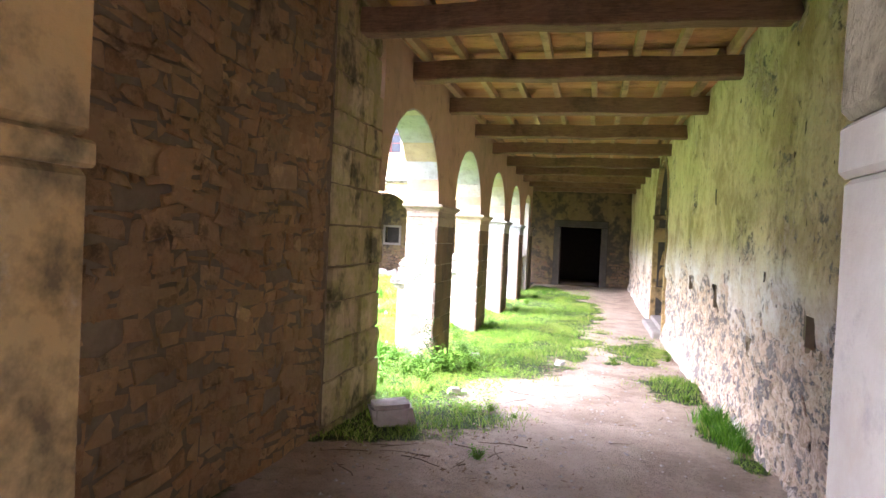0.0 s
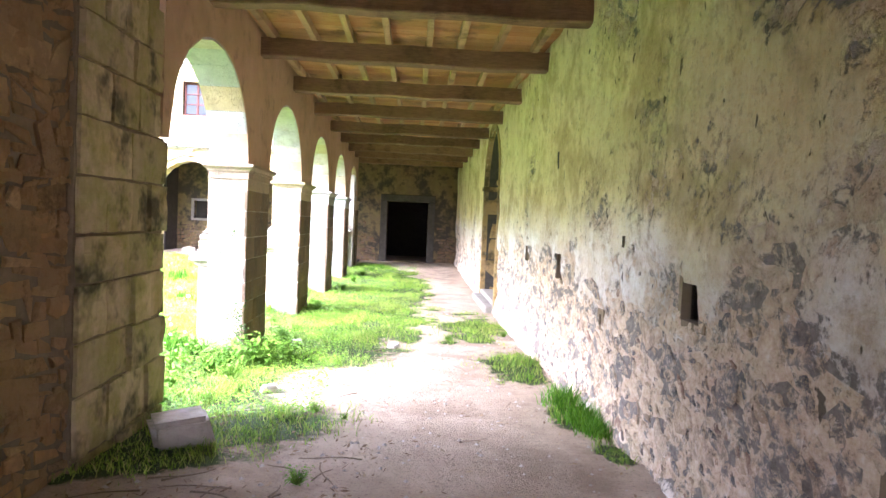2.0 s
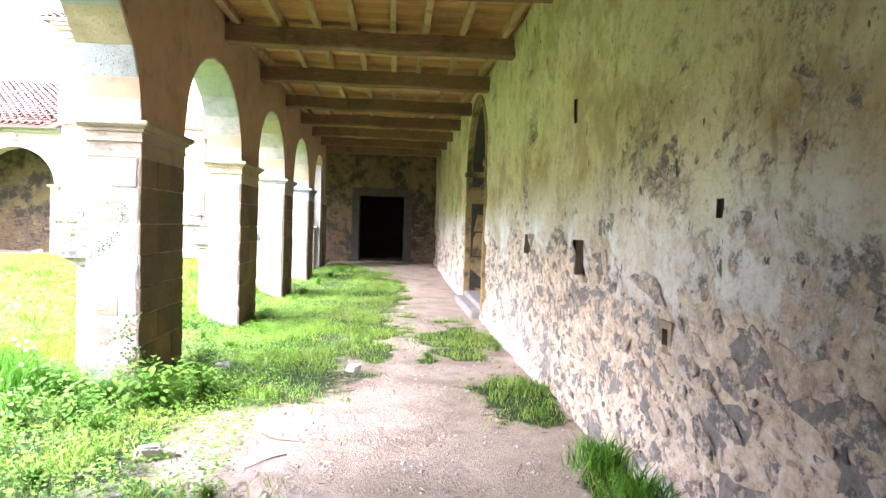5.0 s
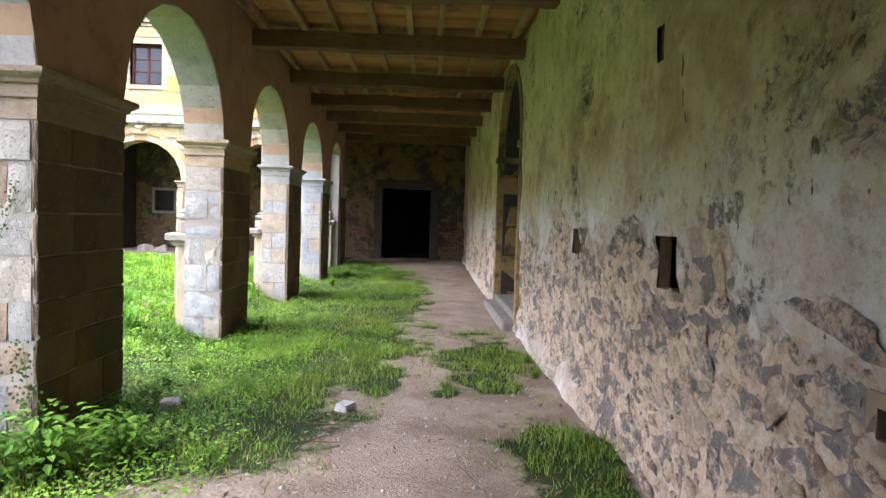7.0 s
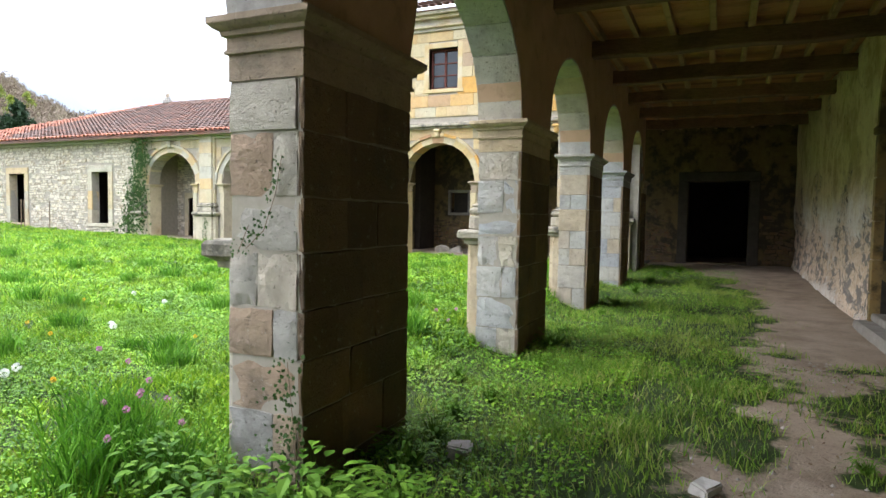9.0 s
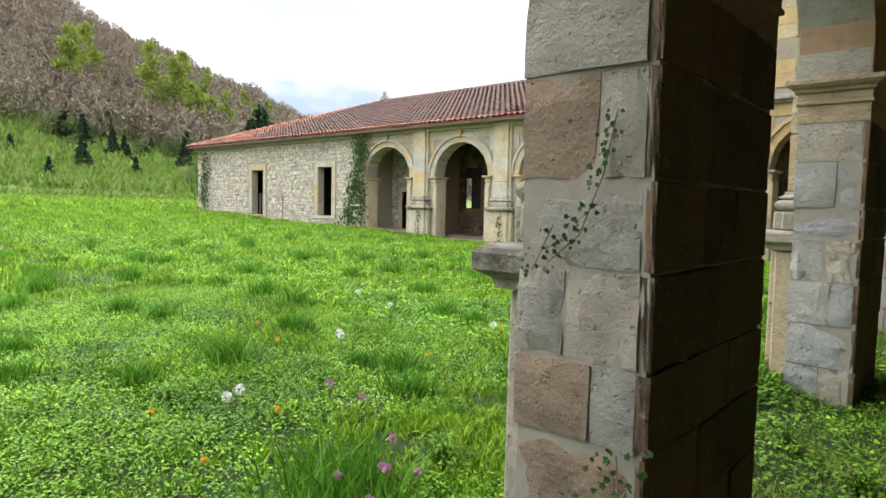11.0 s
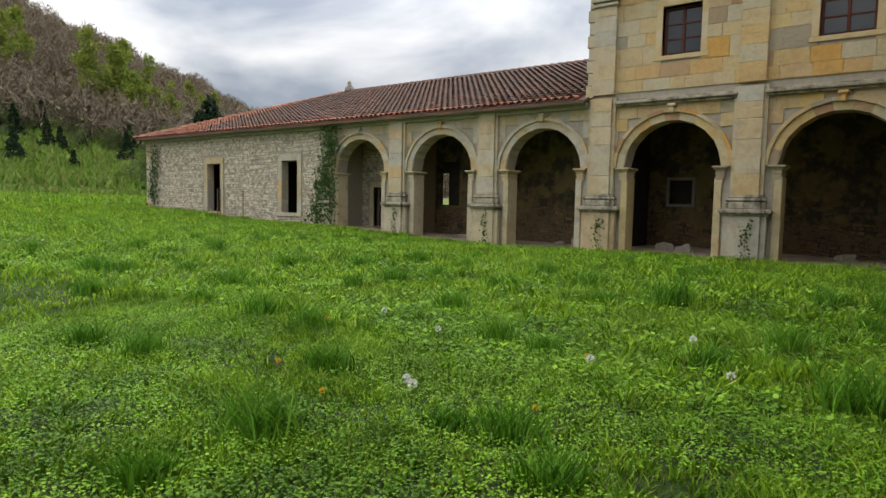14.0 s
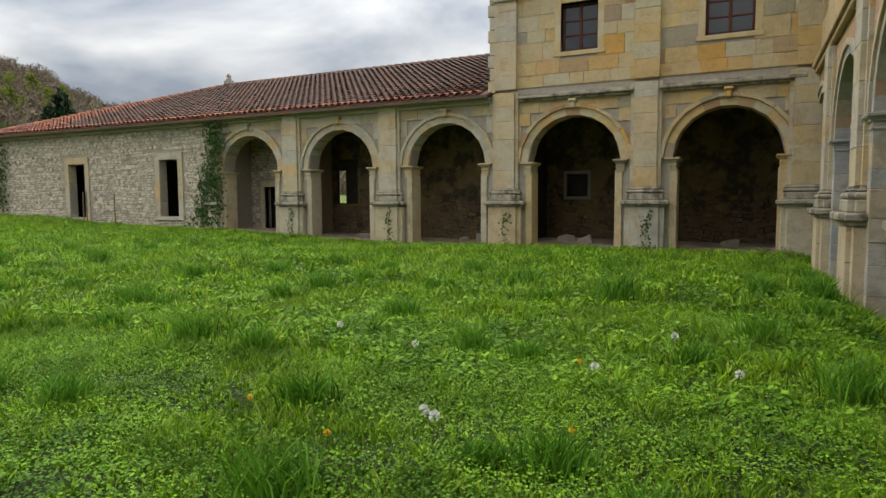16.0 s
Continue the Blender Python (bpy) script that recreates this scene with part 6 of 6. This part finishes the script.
def clumps_of_grass(n, x0, x1, y0, y1, per, spread, h0, h1, width, name, label):
    """Many small clumps whose blades bend outwards."""
    cx, cy = scatter(n, x0, x1, y0, y1)
    hc = rng.uniform(h0, h1, n) * (0.6 + 0.6 * fbm(cx, cy, 0.5, 4, 3.0))
    a = rng.uniform(0, 2 * np.pi, (n, per))
    r = np.abs(rng.normal(0, 1, (n, per))) * spread * (hc / h1)[:, None]
    px, py = (cx[:, None] + np.cos(a) * r).ravel(), (cy[:, None] + np.sin(a) * r).ravel()
    h = (hc[:, None] * rng.uniform(0.45, 1.0, (n, per))).ravel()
    lean = np.clip(0.15 + (r / spread) * 0.55, 0, 1.3).ravel() + rng.uniform(0, 0.3, n * per)
    blades(px, py, h, rng.uniform(0.7, 1.3, n * per) * width, lean, name, M_BLADE, label, a.ravel())


# gallery and pier foot turf
x, y = scatter(255000, -2.78, 1.76, 5.4, 27)
k = (rng.uniform(0, 1, len(x)) < grass_amount(x, y) ** 2 * np.clip((fbm(x, y, 2.6, 4, 21.0) - 0.3) * 2.6, 0.28, 1) * np.where(y < 16, 1, 0.6)) & ~((x < -2.22) & (((y - 9.73) % 3.9) < 1.23) & (y > 9))
x, y = x[k], y[k]
blades(x, y, rng.uniform(0.03, 0.12, len(x)) * (0.5 + 0.7 * clumpiness(x, y)), rng.uniform(0.004, 0.011, len(x)), rng.uniform(0.2, 1.1, len(x)), "gallery_grass", M_GALLERY_BLADE, "short green grass growing in the gallery")
# courtyard near the arcade
x, y = scatter(270000, -10.5, -2.72, 6.8, 15.5)
c = clumpiness(x, y)
keep = rng.uniform(0, 1, len(x)) < 0.12 + 0.88 * np.clip(c, 0, 1)
x, y, c = x[keep], y[keep], c[keep]
blades(x, y, rng.uniform(0.02, 0.085, len(x)) * (0.4 + 0.85 * c), rng.uniform(0.005, 0.012, len(x)), rng.uniform(0.2, 1.2, len(x)), "courtyard_grass", M_BLADE, "lush uneven green courtyard grass")
# courtyard farther off
x, y = scatter(150000, -36, -2.72, 9.5, 24.6)
k = ~((x > -10.5) & (y < 15.5))
x, y = x[k], y[k]
c = clumpiness(x, y)
blades(x, y, rng.uniform(0.05, 0.15, len(x)) * (0.4 + 0.9 * c), rng.uniform(0.014, 0.03, len(x)), rng.uniform(0.2, 1.1, len(x)), "far_courtyard_grass", M_BLADE, "rough green meadow grass before the long building")
x, y = scatter(60000, -75, -34, 5, 60)
blades(x, y, rng.uniform(0.1, 0.35, len(x)), rng.uniform(0.03, 0.07, len(x)), rng.uniform(0.2, 1.0, len(x)), "field_grass", M_BLADE, "meadow grass beyond the long building")


clumps_of_grass(4600, -11, -2.75, 8.0, 16.5, 22, 0.045, 0.05, 0.13, 0.012, "courtyard_clumps", "small radiating clumps of courtyard grass")
clumps_of_grass(5200, -36, -2.75, 12, 24.5, 20, 0.07, 0.08, 0.22, 0.022, "far_courtyard_clumps", "larger clumps of meadow grass")


TUFTS = [(-5.5, 16.1, 0.42), (-10.8, 13.5, 0.35), (-13.7, 13.0, 0.36), (-6.2, 13.3, 0.28), (-4.9, 11.3, 0.26), (-7.5, 14.3, 0.3), (-8.6, 12.4, 0.3), (-5.9, 10.4, 0.3), (-4.4, 10.9, 0.22), (-9.5, 15.6, 0.34), (-12.0, 15.5, 0.33), (-3.3, 9.4, 0.4), (-3.1, 9.1, 0.36), (-3.6, 9.6, 0.34), (-2.9, 9.4, 0.35), (-7.0, 17.2, 0.3), (-3.4, 13.2, 0.35), (-3.3, 17.0, 0.35), (-15.5, 16.4, 0.3), (-11.0, 18.0, 0.28), (1.62, 7.1, 0.26), (1.58, 7.7, 0.28), (1.66, 6.75, 0.2), (-6.6, 11.5, 0.26), (-8.0, 10.8, 0.26)]
random.seed(21)
for i in range(70):
    TUFTS.append((random.uniform(-19, -3.3), random.uniform(9.0, 22.5), random.uniform(0.16, 0.30)))
tx, ty, th_ = [], [], []
for x, y, h in TUFTS:
    tx.append(x + rng.normal(0, h * 0.33, 230))
    ty.append(y + rng.normal(0, h * 0.33, 230))
    th_.append(rng.uniform(0.5, 1.0, 230) * h)
tx, ty, th_ = np.concatenate(tx), np.concatenate(ty), np.concatenate(th_)
blades(tx, ty, th_, rng.uniform(0.008, 0.015, len(tx)), rng.uniform(0.2, 0.9, len(tx)), "tall_grass_tufts", M_TUFT, "dense tufts of taller dark green grass")


# ---- broad-leaved plants, ivy and flowers ----
def leaf(bm, base, way, length, width, droop):
    """A pointed leaf of five cross ribs with a folded midrib."""
    way = Vector(way).normalized()
    side = way.cross(Vector((0, 0, 1)))
    side = side.normalized() if side.length > 0.01 else Vector((1, 0, 0))
    prev = None
    for i, (f, w) in enumerate(((0.0, 0.12), (0.25, 0.8), (0.5, 1.0), (0.78, 0.65), (1.0, 0.02))):
        c = Vector(base) + way * (length * f) + Vector((0, 0, -droop * length * f * f))
        ring = [bm.verts.new(c - side * (width * w / 2) + Vector((0, 0, width * 0.12 * w))), bm.verts.new(c), bm.verts.new(c + side * (width * w / 2) + Vector((0, 0, width * 0.12 * w)))]
        if prev:
            bm.faces.new((prev[0], prev[1], ring[1], ring[0]))
            bm.faces.new((prev[1], prev[2], ring[2], ring[1]))
        prev = ring


def leafy_plant(x, y, size, n, label="low leafy green weed", wide=0.5, height=0.7):
    size, n = size * 0.72, int(n * 4.0)
    p = thing("leafy_plant", label, "plant", "weeds", pose(x, y, float(ground_z(x, y)) - 0.005))
    stems, leaves = bmesh.new(), bmesh.new()
    for i in range(n):
        a, r = random.uniform(0, 6.28), size * random.uniform(0.05, 0.55)
        top = Vector((r * math.cos(a), r * math.sin(a), size * height * random.uniform(0.15, 1.0)))
        w = 0.004
        q = [stems.verts.new((w, 0, 0)), stems.verts.new((-w, w, 0)), stems.verts.new((-w, -w, 0)), stems.verts.new(top)]
        for f in ((0, 1, 3), (1, 2, 3), (2, 0, 3)):
            stems.faces.new([q[j] for j in f])
        ln = size * random.uniform(0.08, 0.18)
        leaf(leaves, top, (math.cos(a), math.sin(a), random.uniform(-0.2, 0.6)), ln, ln * wide * random.uniform(0.8, 1.2), random.uniform(0.1, 0.5))
    part("stem", stems, M_BROADLEAF, p)
    part("foliage", leaves, M_BROADLEAF, p)
    return p


for x, y, s, n in ((-0.75, 5.5, 0.26, 26), (-0.9, 7.25, 0.24, 20), (-0.6, 7.05, 0.16, 12), (0.62, 11.5, 0.26, 26), (1.0, 11.9, 0.2, 16), (-1.95, 9.3, 0.8, 70), (-2.3, 9.2, 0.7, 60), (-1.6, 9.6, 0.6, 46), (-2.7, 9.25, 0.6, 46), (-2.35, 8.75, 0.55, 40), (-2.7, 8.5, 0.6, 44), (-2.05, 8.5, 0.4, 30), (-1.9, 10.3, 0.5, 36), (-1.95, 10.8, 0.5, 36), (-2.5, 7.9, 0.45, 30), (-2.4, 7.4, 0.4, 26), (-2.0, 14.2, 0.5, 34), (-1.9, 18.3, 0.5, 30), (-1.8, 20.4, 0.5, 30), (-2.05, 9.0, 0.34, 24), (-3.0, 9.35, 0.5, 40), (-2.05, 11.4, 0.42, 30), (-1.95, 11.9, 0.4, 26), (-2.4, 12.3, 0.4, 26), (-1.9, 13.3, 0.3, 22), (-2.1, 15.2, 0.35, 26), (-1.95, 17.2, 0.34, 22), (-1.7, 22.5, 0.5, 34), (-1.5, 24.0, 0.5, 34), (-1.2, 25.0, 0.45, 30), (-2.0, 7.5, 0.3, 22), (-1.8, 7.9, 0.24, 18), (-16.5, 19.7, 0.7, 36), (-15.7, 19.4, 0.5, 30), (-3.3, 23.3, 0.6, 34), (-4.3, 23.9, 0.5, 28), (-13.2, 23.9, 0.5, 26), (-16.8, 23.9, 0.5, 26), (-9.8, 24.1, 0.45, 24), (1.6, 12.1, 0.3, 22), (1.5, 9.0, 0.22, 16), (-3.5, 10.2, 0.4, 30), (-4.7, 9.5, 0.3, 24), (-5.4, 9.7, 0.3, 24), (-5.0, 10.6, 0.26, 20), (-6.2, 12.0, 0.28, 22), (-4.3, 11.8, 0.28, 22), (-5.6, 14.0, 0.3, 22), (-4.6, 14.5, 0.32, 24), (-3.6, 15.0, 0.34, 24), (-7.1, 12.9, 0.28, 20), (-8.2, 14.0, 0.3, 20)):
    leafy_plant(x, y, s, n)


# low clover-like ground leaves through the courtyard
def ground_leaves(n, x0, x1, y0, y1, size, name):
    px, py = scatter(n, x0, x1, y0, y1)
    k = fbm(px, py, 0.8, 4, 5.0) > rng.uniform(0.30, 0.48, n)
    px, py = px[k], py[k]
    n = len(px)
    z = ground_z(px, py) + rng.uniform(0.015, 0.085, n)
    a = rng.uniform(0, 6.28, n)
    s = size * rng.uniform(0.6, 1.3, n)
    d = np.stack([np.cos(a), np.sin(a), rng.uniform(-0.2, 0.5, n)], -1) * s[:, None]
    e = np.stack([-np.sin(a), np.cos(a), rng.uniform(-0.3, 0.3, n)], -1) * (s * 0.4)[:, None]
    c = np.stack([px, py, z], -1)
    v = np.stack([c, c + d * 0.5 + e, c + d, c + d * 0.5 - e], 1).reshape(-1, 3)
    o = np.arange(n)[:, None] * 4
    t = np.concatenate([o + np.array([0, 1, 2]), o + np.array([0, 2, 3])], 1).reshape(-1, 3)
    tagged(new(name, big_mesh(name, v, t, M_CLOVER)), "small clover and weed leaves among the grass", "weeds", kind="stuff")


ground_leaves(220000, -10, -2.75, 6.8, 15.5, 0.019, "ground_leaves")
ground_leaves(110000, -24, -2.75, 12.5, 24.5, 0.05, "far_ground_leaves")
ground_leaves(16000, -2.75, -0.9, 6.9, 16, 0.03, "gallery_ground_leaves")
ground_leaves(9000, -2.7, 0.2, 13, 26, 0.036, "far_gallery_leaves")


def flower(x, y, h, material, r, label, category="flower"):
    f = thing("flower", label, category, "meadow flowers", pose(x, y, float(ground_z(x, y))))
    bm = bmesh.new()
    q = [bm.verts.new((0.003, 0, 0)), bm.verts.new((-0.002, 0.003, 0)), bm.verts.new((-0.002, -0.003, 0)), bm.verts.new((0.01, 0, h))]
    for g in ((0, 1, 3), (1, 2, 3), (2, 0, 3)):
        bm.faces.new([q[j] for j in g])
    part("stem", bm, M_BROADLEAF, f)
    bm = bmesh.new()
    for i in range(34):
        d = Vector((random.gauss(0, 1), random.gauss(0, 1), random.gauss(0.2, 0.8))).normalized()
        s = d.orthogonal().normalized() * r * 0.3
        c = Vector((0.01, 0, h))
        bm.faces.new([bm.verts.new(c + d * r * 0.3), bm.verts.new(c + d * r + s), bm.verts.new(c + d * r - s)])
    part("head", bm, material, f)


for x, y in ((-4.82, 9.85), (-4.74, 9.72), (-5.53, 11.2), (-5.0, 12.6), (-5.62, 11.25), (-6.4, 12.6), (-4.1, 12.9), (-7.4, 13.0), (-4.6, 13.8)):
    flower(x, y, 0.2, M_WHITE, 0.032, "white dandelion seed head on a thin stem")
for x, y in ((-3.25, 9.55), (-3.12, 9.45), (-3.35, 9.4), (-3.2, 9.7), (-3.05, 9.3), (-2.98, 9.6), (-3.4, 9.75), (-2.95, 13.3), (-2.9, 13.4), (-3.05, 13.2), (-3.0, 9.15), (-4.0, 10.1), (-3.9, 9.8)):
    flower(x, y, random.uniform(0.22, 0.42), M_PINK, 0.02, "pink wild flower beside the pier")
for x, y in ((-4.5, 9.9), (-5.0, 9.4), (-6.0, 10.9), (-4.2, 9.3), (-4.9, 11.6), (-6.8, 11.2), (-7.7, 12.5), (-5.2, 13.0)):
    flower(x, y, 0.12, M_YELLOW, 0.02, "small yellow meadow flower")


def ivy(points, n, spread, size, label, facing_way):
    """Leaves scattered along a climbing stem."""
    t = thing("ivy", label, "ivy", "climbing ivy")
    bm, st = bmesh.new(), bmesh.new()
    fw = Vector(facing_way)
    for a, b in zip(points, points[1:]):
        a, b = Vector(a), Vector(b)
        s = fw.cross(b - a).normalized() * 0.003
        st.faces.new([st.verts.new(a - s), st.verts.new(a + s), st.verts.new(b + s), st.verts.new(b - s)])
        for _ in range(n):
            c = a.lerp(b, random.random()) + Vector((random.gauss(0, 1), random.gauss(0, 1), random.gauss(0, 1))) * spread
            c = c - fw * (c - a).dot(fw) + fw * random.uniform(0.01, 0.05 + spread * 0.4)
            d = Vector((random.gauss(0, 1), random.gauss(0, 1), random.gauss(-0.4, 1)))
            d = (d - fw * d.dot(fw) * 0.6).normalized()
            e = d.cross(fw).normalized()
            s = size * random.uniform(0.6, 1.3)
            bm.faces.new([bm.verts.new(c + d * (s * u) + e * (s * w) + fw * (0.12 * s * q)) for u, w, q in ((0, 0, 0), (0.12, 0.36, 1), (0.38, 0.28, 0), (0.5, 0.5, 1), (0.62, 0.2, 0), (1.0, 0, -1), (0.62, -0.2, 0), (0.5, -0.5, 1), (0.38, -0.28, 0), (0.12, -0.36, 1))])
    part("stem", st, M_TWIG, t)
    part("foliage", bm, M_IVY, t)


YP = ARCH0 + OPEN
ivy([(-2.62, YP - 0.008, 0.75), (-2.5, YP - 0.008, 0.85), (-2.42, YP - 0.008, 1.05), (-2.38, YP - 0.008, 1.25)], 22, 0.02, 0.021, "thin ivy shoot climbing the pier", (0, -1, 0))
ivy([(-2.68, YP - 0.008, 0.72), (-2.6, YP - 0.008, 0.88)], 16, 0.02, 0.02, "small ivy shoot on the pier", (0, -1, 0))
ivy([(-2.28, YP - 0.008, -0.55), (-2.3, YP - 0.008, -0.2), (-2.34, YP - 0.008, 0.15)], 90, 0.07, 0.026, "leafy ivy at the pier's foot", (0, -1, 0))
ivy([(-20.85, Y_F - 0.2, 0.0), (-20.9, Y_F - 0.2, 1.5), (-20.75, Y_F - 0.2, 2.8), (-20.7, Y_F - 0.2, 3.5)], 260, 0.24, 0.11, "dense ivy covering the corner pilaster", (0, -1, 0))
ivy([(-21.6, Y_F - 0.08, 0.0), (-21.3, Y_F - 0.08, 1.0), (-21.1, Y_F - 0.1, 2.0)], 220, 0.3, 0.11, "dense ivy spreading over the rubble wall", (0, -1, 0))
ivy([(-33.6, Y_F - 0.08, 0.6), (-33.5, Y_F - 0.08, 2.0), (-33.3, Y_F - 0.08, 3.5)], 160, 0.25, 0.12, "ivy at the long wall's corner", (0, -1, 0))
for x in PIL_X:
    ivy([(x + 0.1, Y_F - 0.29, -0.3), (x + 0.05, Y_F - 0.29, 0.3), (x + 0.12, Y_F - 0.29, 0.65)], 30, 0.07, 0.06, "sparse ivy on a pedestal", (0, -1, 0))
for k, x in enumerate((-27.2, -25.4, -27.0)):
    sap = thing("dry_stalk", "dry upright stalk before the rubble wall", "stalk", "stalks", pose(x, 24.1, float(ground_z(x, 24.1))))
    part("stem", boxes((-0.015, 0.015, -0.015, 0.015, 0, 1.2)), M_TWIG, sap)


# ---- loose stones and twigs ----
def rock(x, y, sx, sy, sz, material, label, turn=0, sub=2):
    t = thing("rock", label, "rock", "loose rocks", pose(x, y, float(ground_z(x, y)) - sz * 0.08, 0, 0, turn))
    bm = bmesh.new()
    vs = box(bm, -sx / 2, sx / 2, -sy / 2, sy / 2, 0, sz, wobble=min(sx, sz) * 0.2)
    bmesh.ops.bevel(bm, geom=list(bm.edges), offset=min(sx, sy, sz) * 0.16, segments=2, affect="EDGES", clamp_overlap=True)
    for v in bm.verts:
        v.co += Vector((random.gauss(0, 1), random.gauss(0, 1), random.gauss(0, 1))) * sz * 0.02
    part("body", bm, material, t)


rock(-1.78, 6.22, 0.42, 0.36, 0.24, M_BOULDER, "squared grey-brown boulder beside the quoin pier", 28)
rock(-1.5, 7.95, 0.14, 0.12, 0.1, M_WHITE_STONE, "small white stone on the path edge", 30)
rock(-1.38, 8.0, 0.1, 0.07, 0.05, M_WHITE_STONE, "white pebble on the path edge", 10)
rock(-0.28, 10.75, 0.16, 0.11, 0.07, M_WHITE_STONE, "pale flat stone at the edge of the grass", 60)
rock(-1.7, 10.6, 0.15, 0.12, 0.09, M_BOULDER, "grey stone in the grass by the pier", 20)
pebbles = []
for i in range(900):
    x, y = random.uniform(-2.1, 1.7), random.uniform(3.5, 15)
    if float(grass_amount(x, y)) > 0.5:
        continue
    s = random.uniform(0.008, 0.026)
    z = float(ground_z(x, y))
    c = [Vector((x + s * math.cos(a) * random.uniform(.7, 1.2), y + s * math.sin(a) * random.uniform(.7, 1.2), z)) for a in (0, 1.5, 3.1, 4.6)]
    pebbles.append(([tuple(q) for q in c] + [(x, y, z + s * 0.8)], [(0, 1, 4), (1, 2, 4), (2, 3, 4), (3, 0, 4)]))
joined("pebbles", pebbles, M_BOULDER, None, "small pebbles scattered on the earth path", "stuff", "pebbles")


# dead leaves and straw along the edge of the path
n = 5200
px, py = scatter(n, -2.2, 1.7, 4.6, 15)
g = grass_amount(px, py)
k = (rng.uniform(0, 1, n) < np.where(px < -0.2, 0.9, 0.25)) & (g < 0.8) & (fbm(px, py, 1.1, 4, 8.0) > 0.45)
px, py = px[k], py[k]
n = len(px)
c = np.stack([px, py, ground_z(px, py) + 0.006], -1)
a = rng.uniform(0, 6.28, n)
ln, wd = rng.uniform(0.01, 0.045, n), rng.uniform(0.002, 0.012, n)
d = np.stack([np.cos(a) * ln, np.sin(a) * ln, rng.uniform(0, 0.012, n)], -1)
e = np.stack([-np.sin(a) * wd, np.cos(a) * wd, rng.uniform(0, 0.006, n)], -1)
v = np.stack([c - d, c + e, c + d, c - e], 1).reshape(-1, 3)
o = np.arange(n)[:, None] * 4
t = np.concatenate([o + np.array([0, 1, 2]), o + np.array([0, 2, 3])], 1).reshape(-1, 3)
M_LITTER = leaf_material("dead_leaf_litter", [(0.0, (0.10, 0.065, 0.04)), (0.5, (0.22, 0.15, 0.09)), (1.0, (0.36, 0.28, 0.18))], 0.0, 0.9)
tagged(new("leaf_litter", big_mesh("leaf_litter", v, t, M_LITTER)), "dead leaves and straw littering the path", "litter", kind="stuff")


def twig(x, y, length, turn):
    t = thing("twig", "dry fallen twig on the earth", "twig", "twigs", pose(x, y, 0, 0, 0, turn))
    bm = bmesh.new()
    prev = None
    c, s = math.cos(radians(turn)), math.sin(radians(turn))
    for i in range(5):
        f = i / 4
        u, v = length * (f - 0.5), 0.06 * length * math.sin(f * 5 + turn)
        z = float(ground_z(x + u * c - v * s, y + u * s + v * c)) + 0.008
        r = 0.006 * (1.2 - 0.7 * f)
        ring = [bm.verts.new((u, v + r * math.cos(a), z + r * math.sin(a))) for a in (0.5, 2.6, 4.7)]
        if prev:
            for q in range(3):
                bm.faces.new((prev[q], prev[(q + 1) % 3], ring[(q + 1) % 3], ring[q]))
        prev = ring
    part("stick", bm, M_TWIG, t)


for i in range(46):
    x, y = random.uniform(-2.0, 1.2), random.uniform(4.8, 12.5)
    if i < 26:
        x, y = random.uniform(-2.0, -0.3), random.uniform(5.2, 9.4)
    twig(x, y, random.uniform(0.12, 0.5), random.uniform(0, 360))
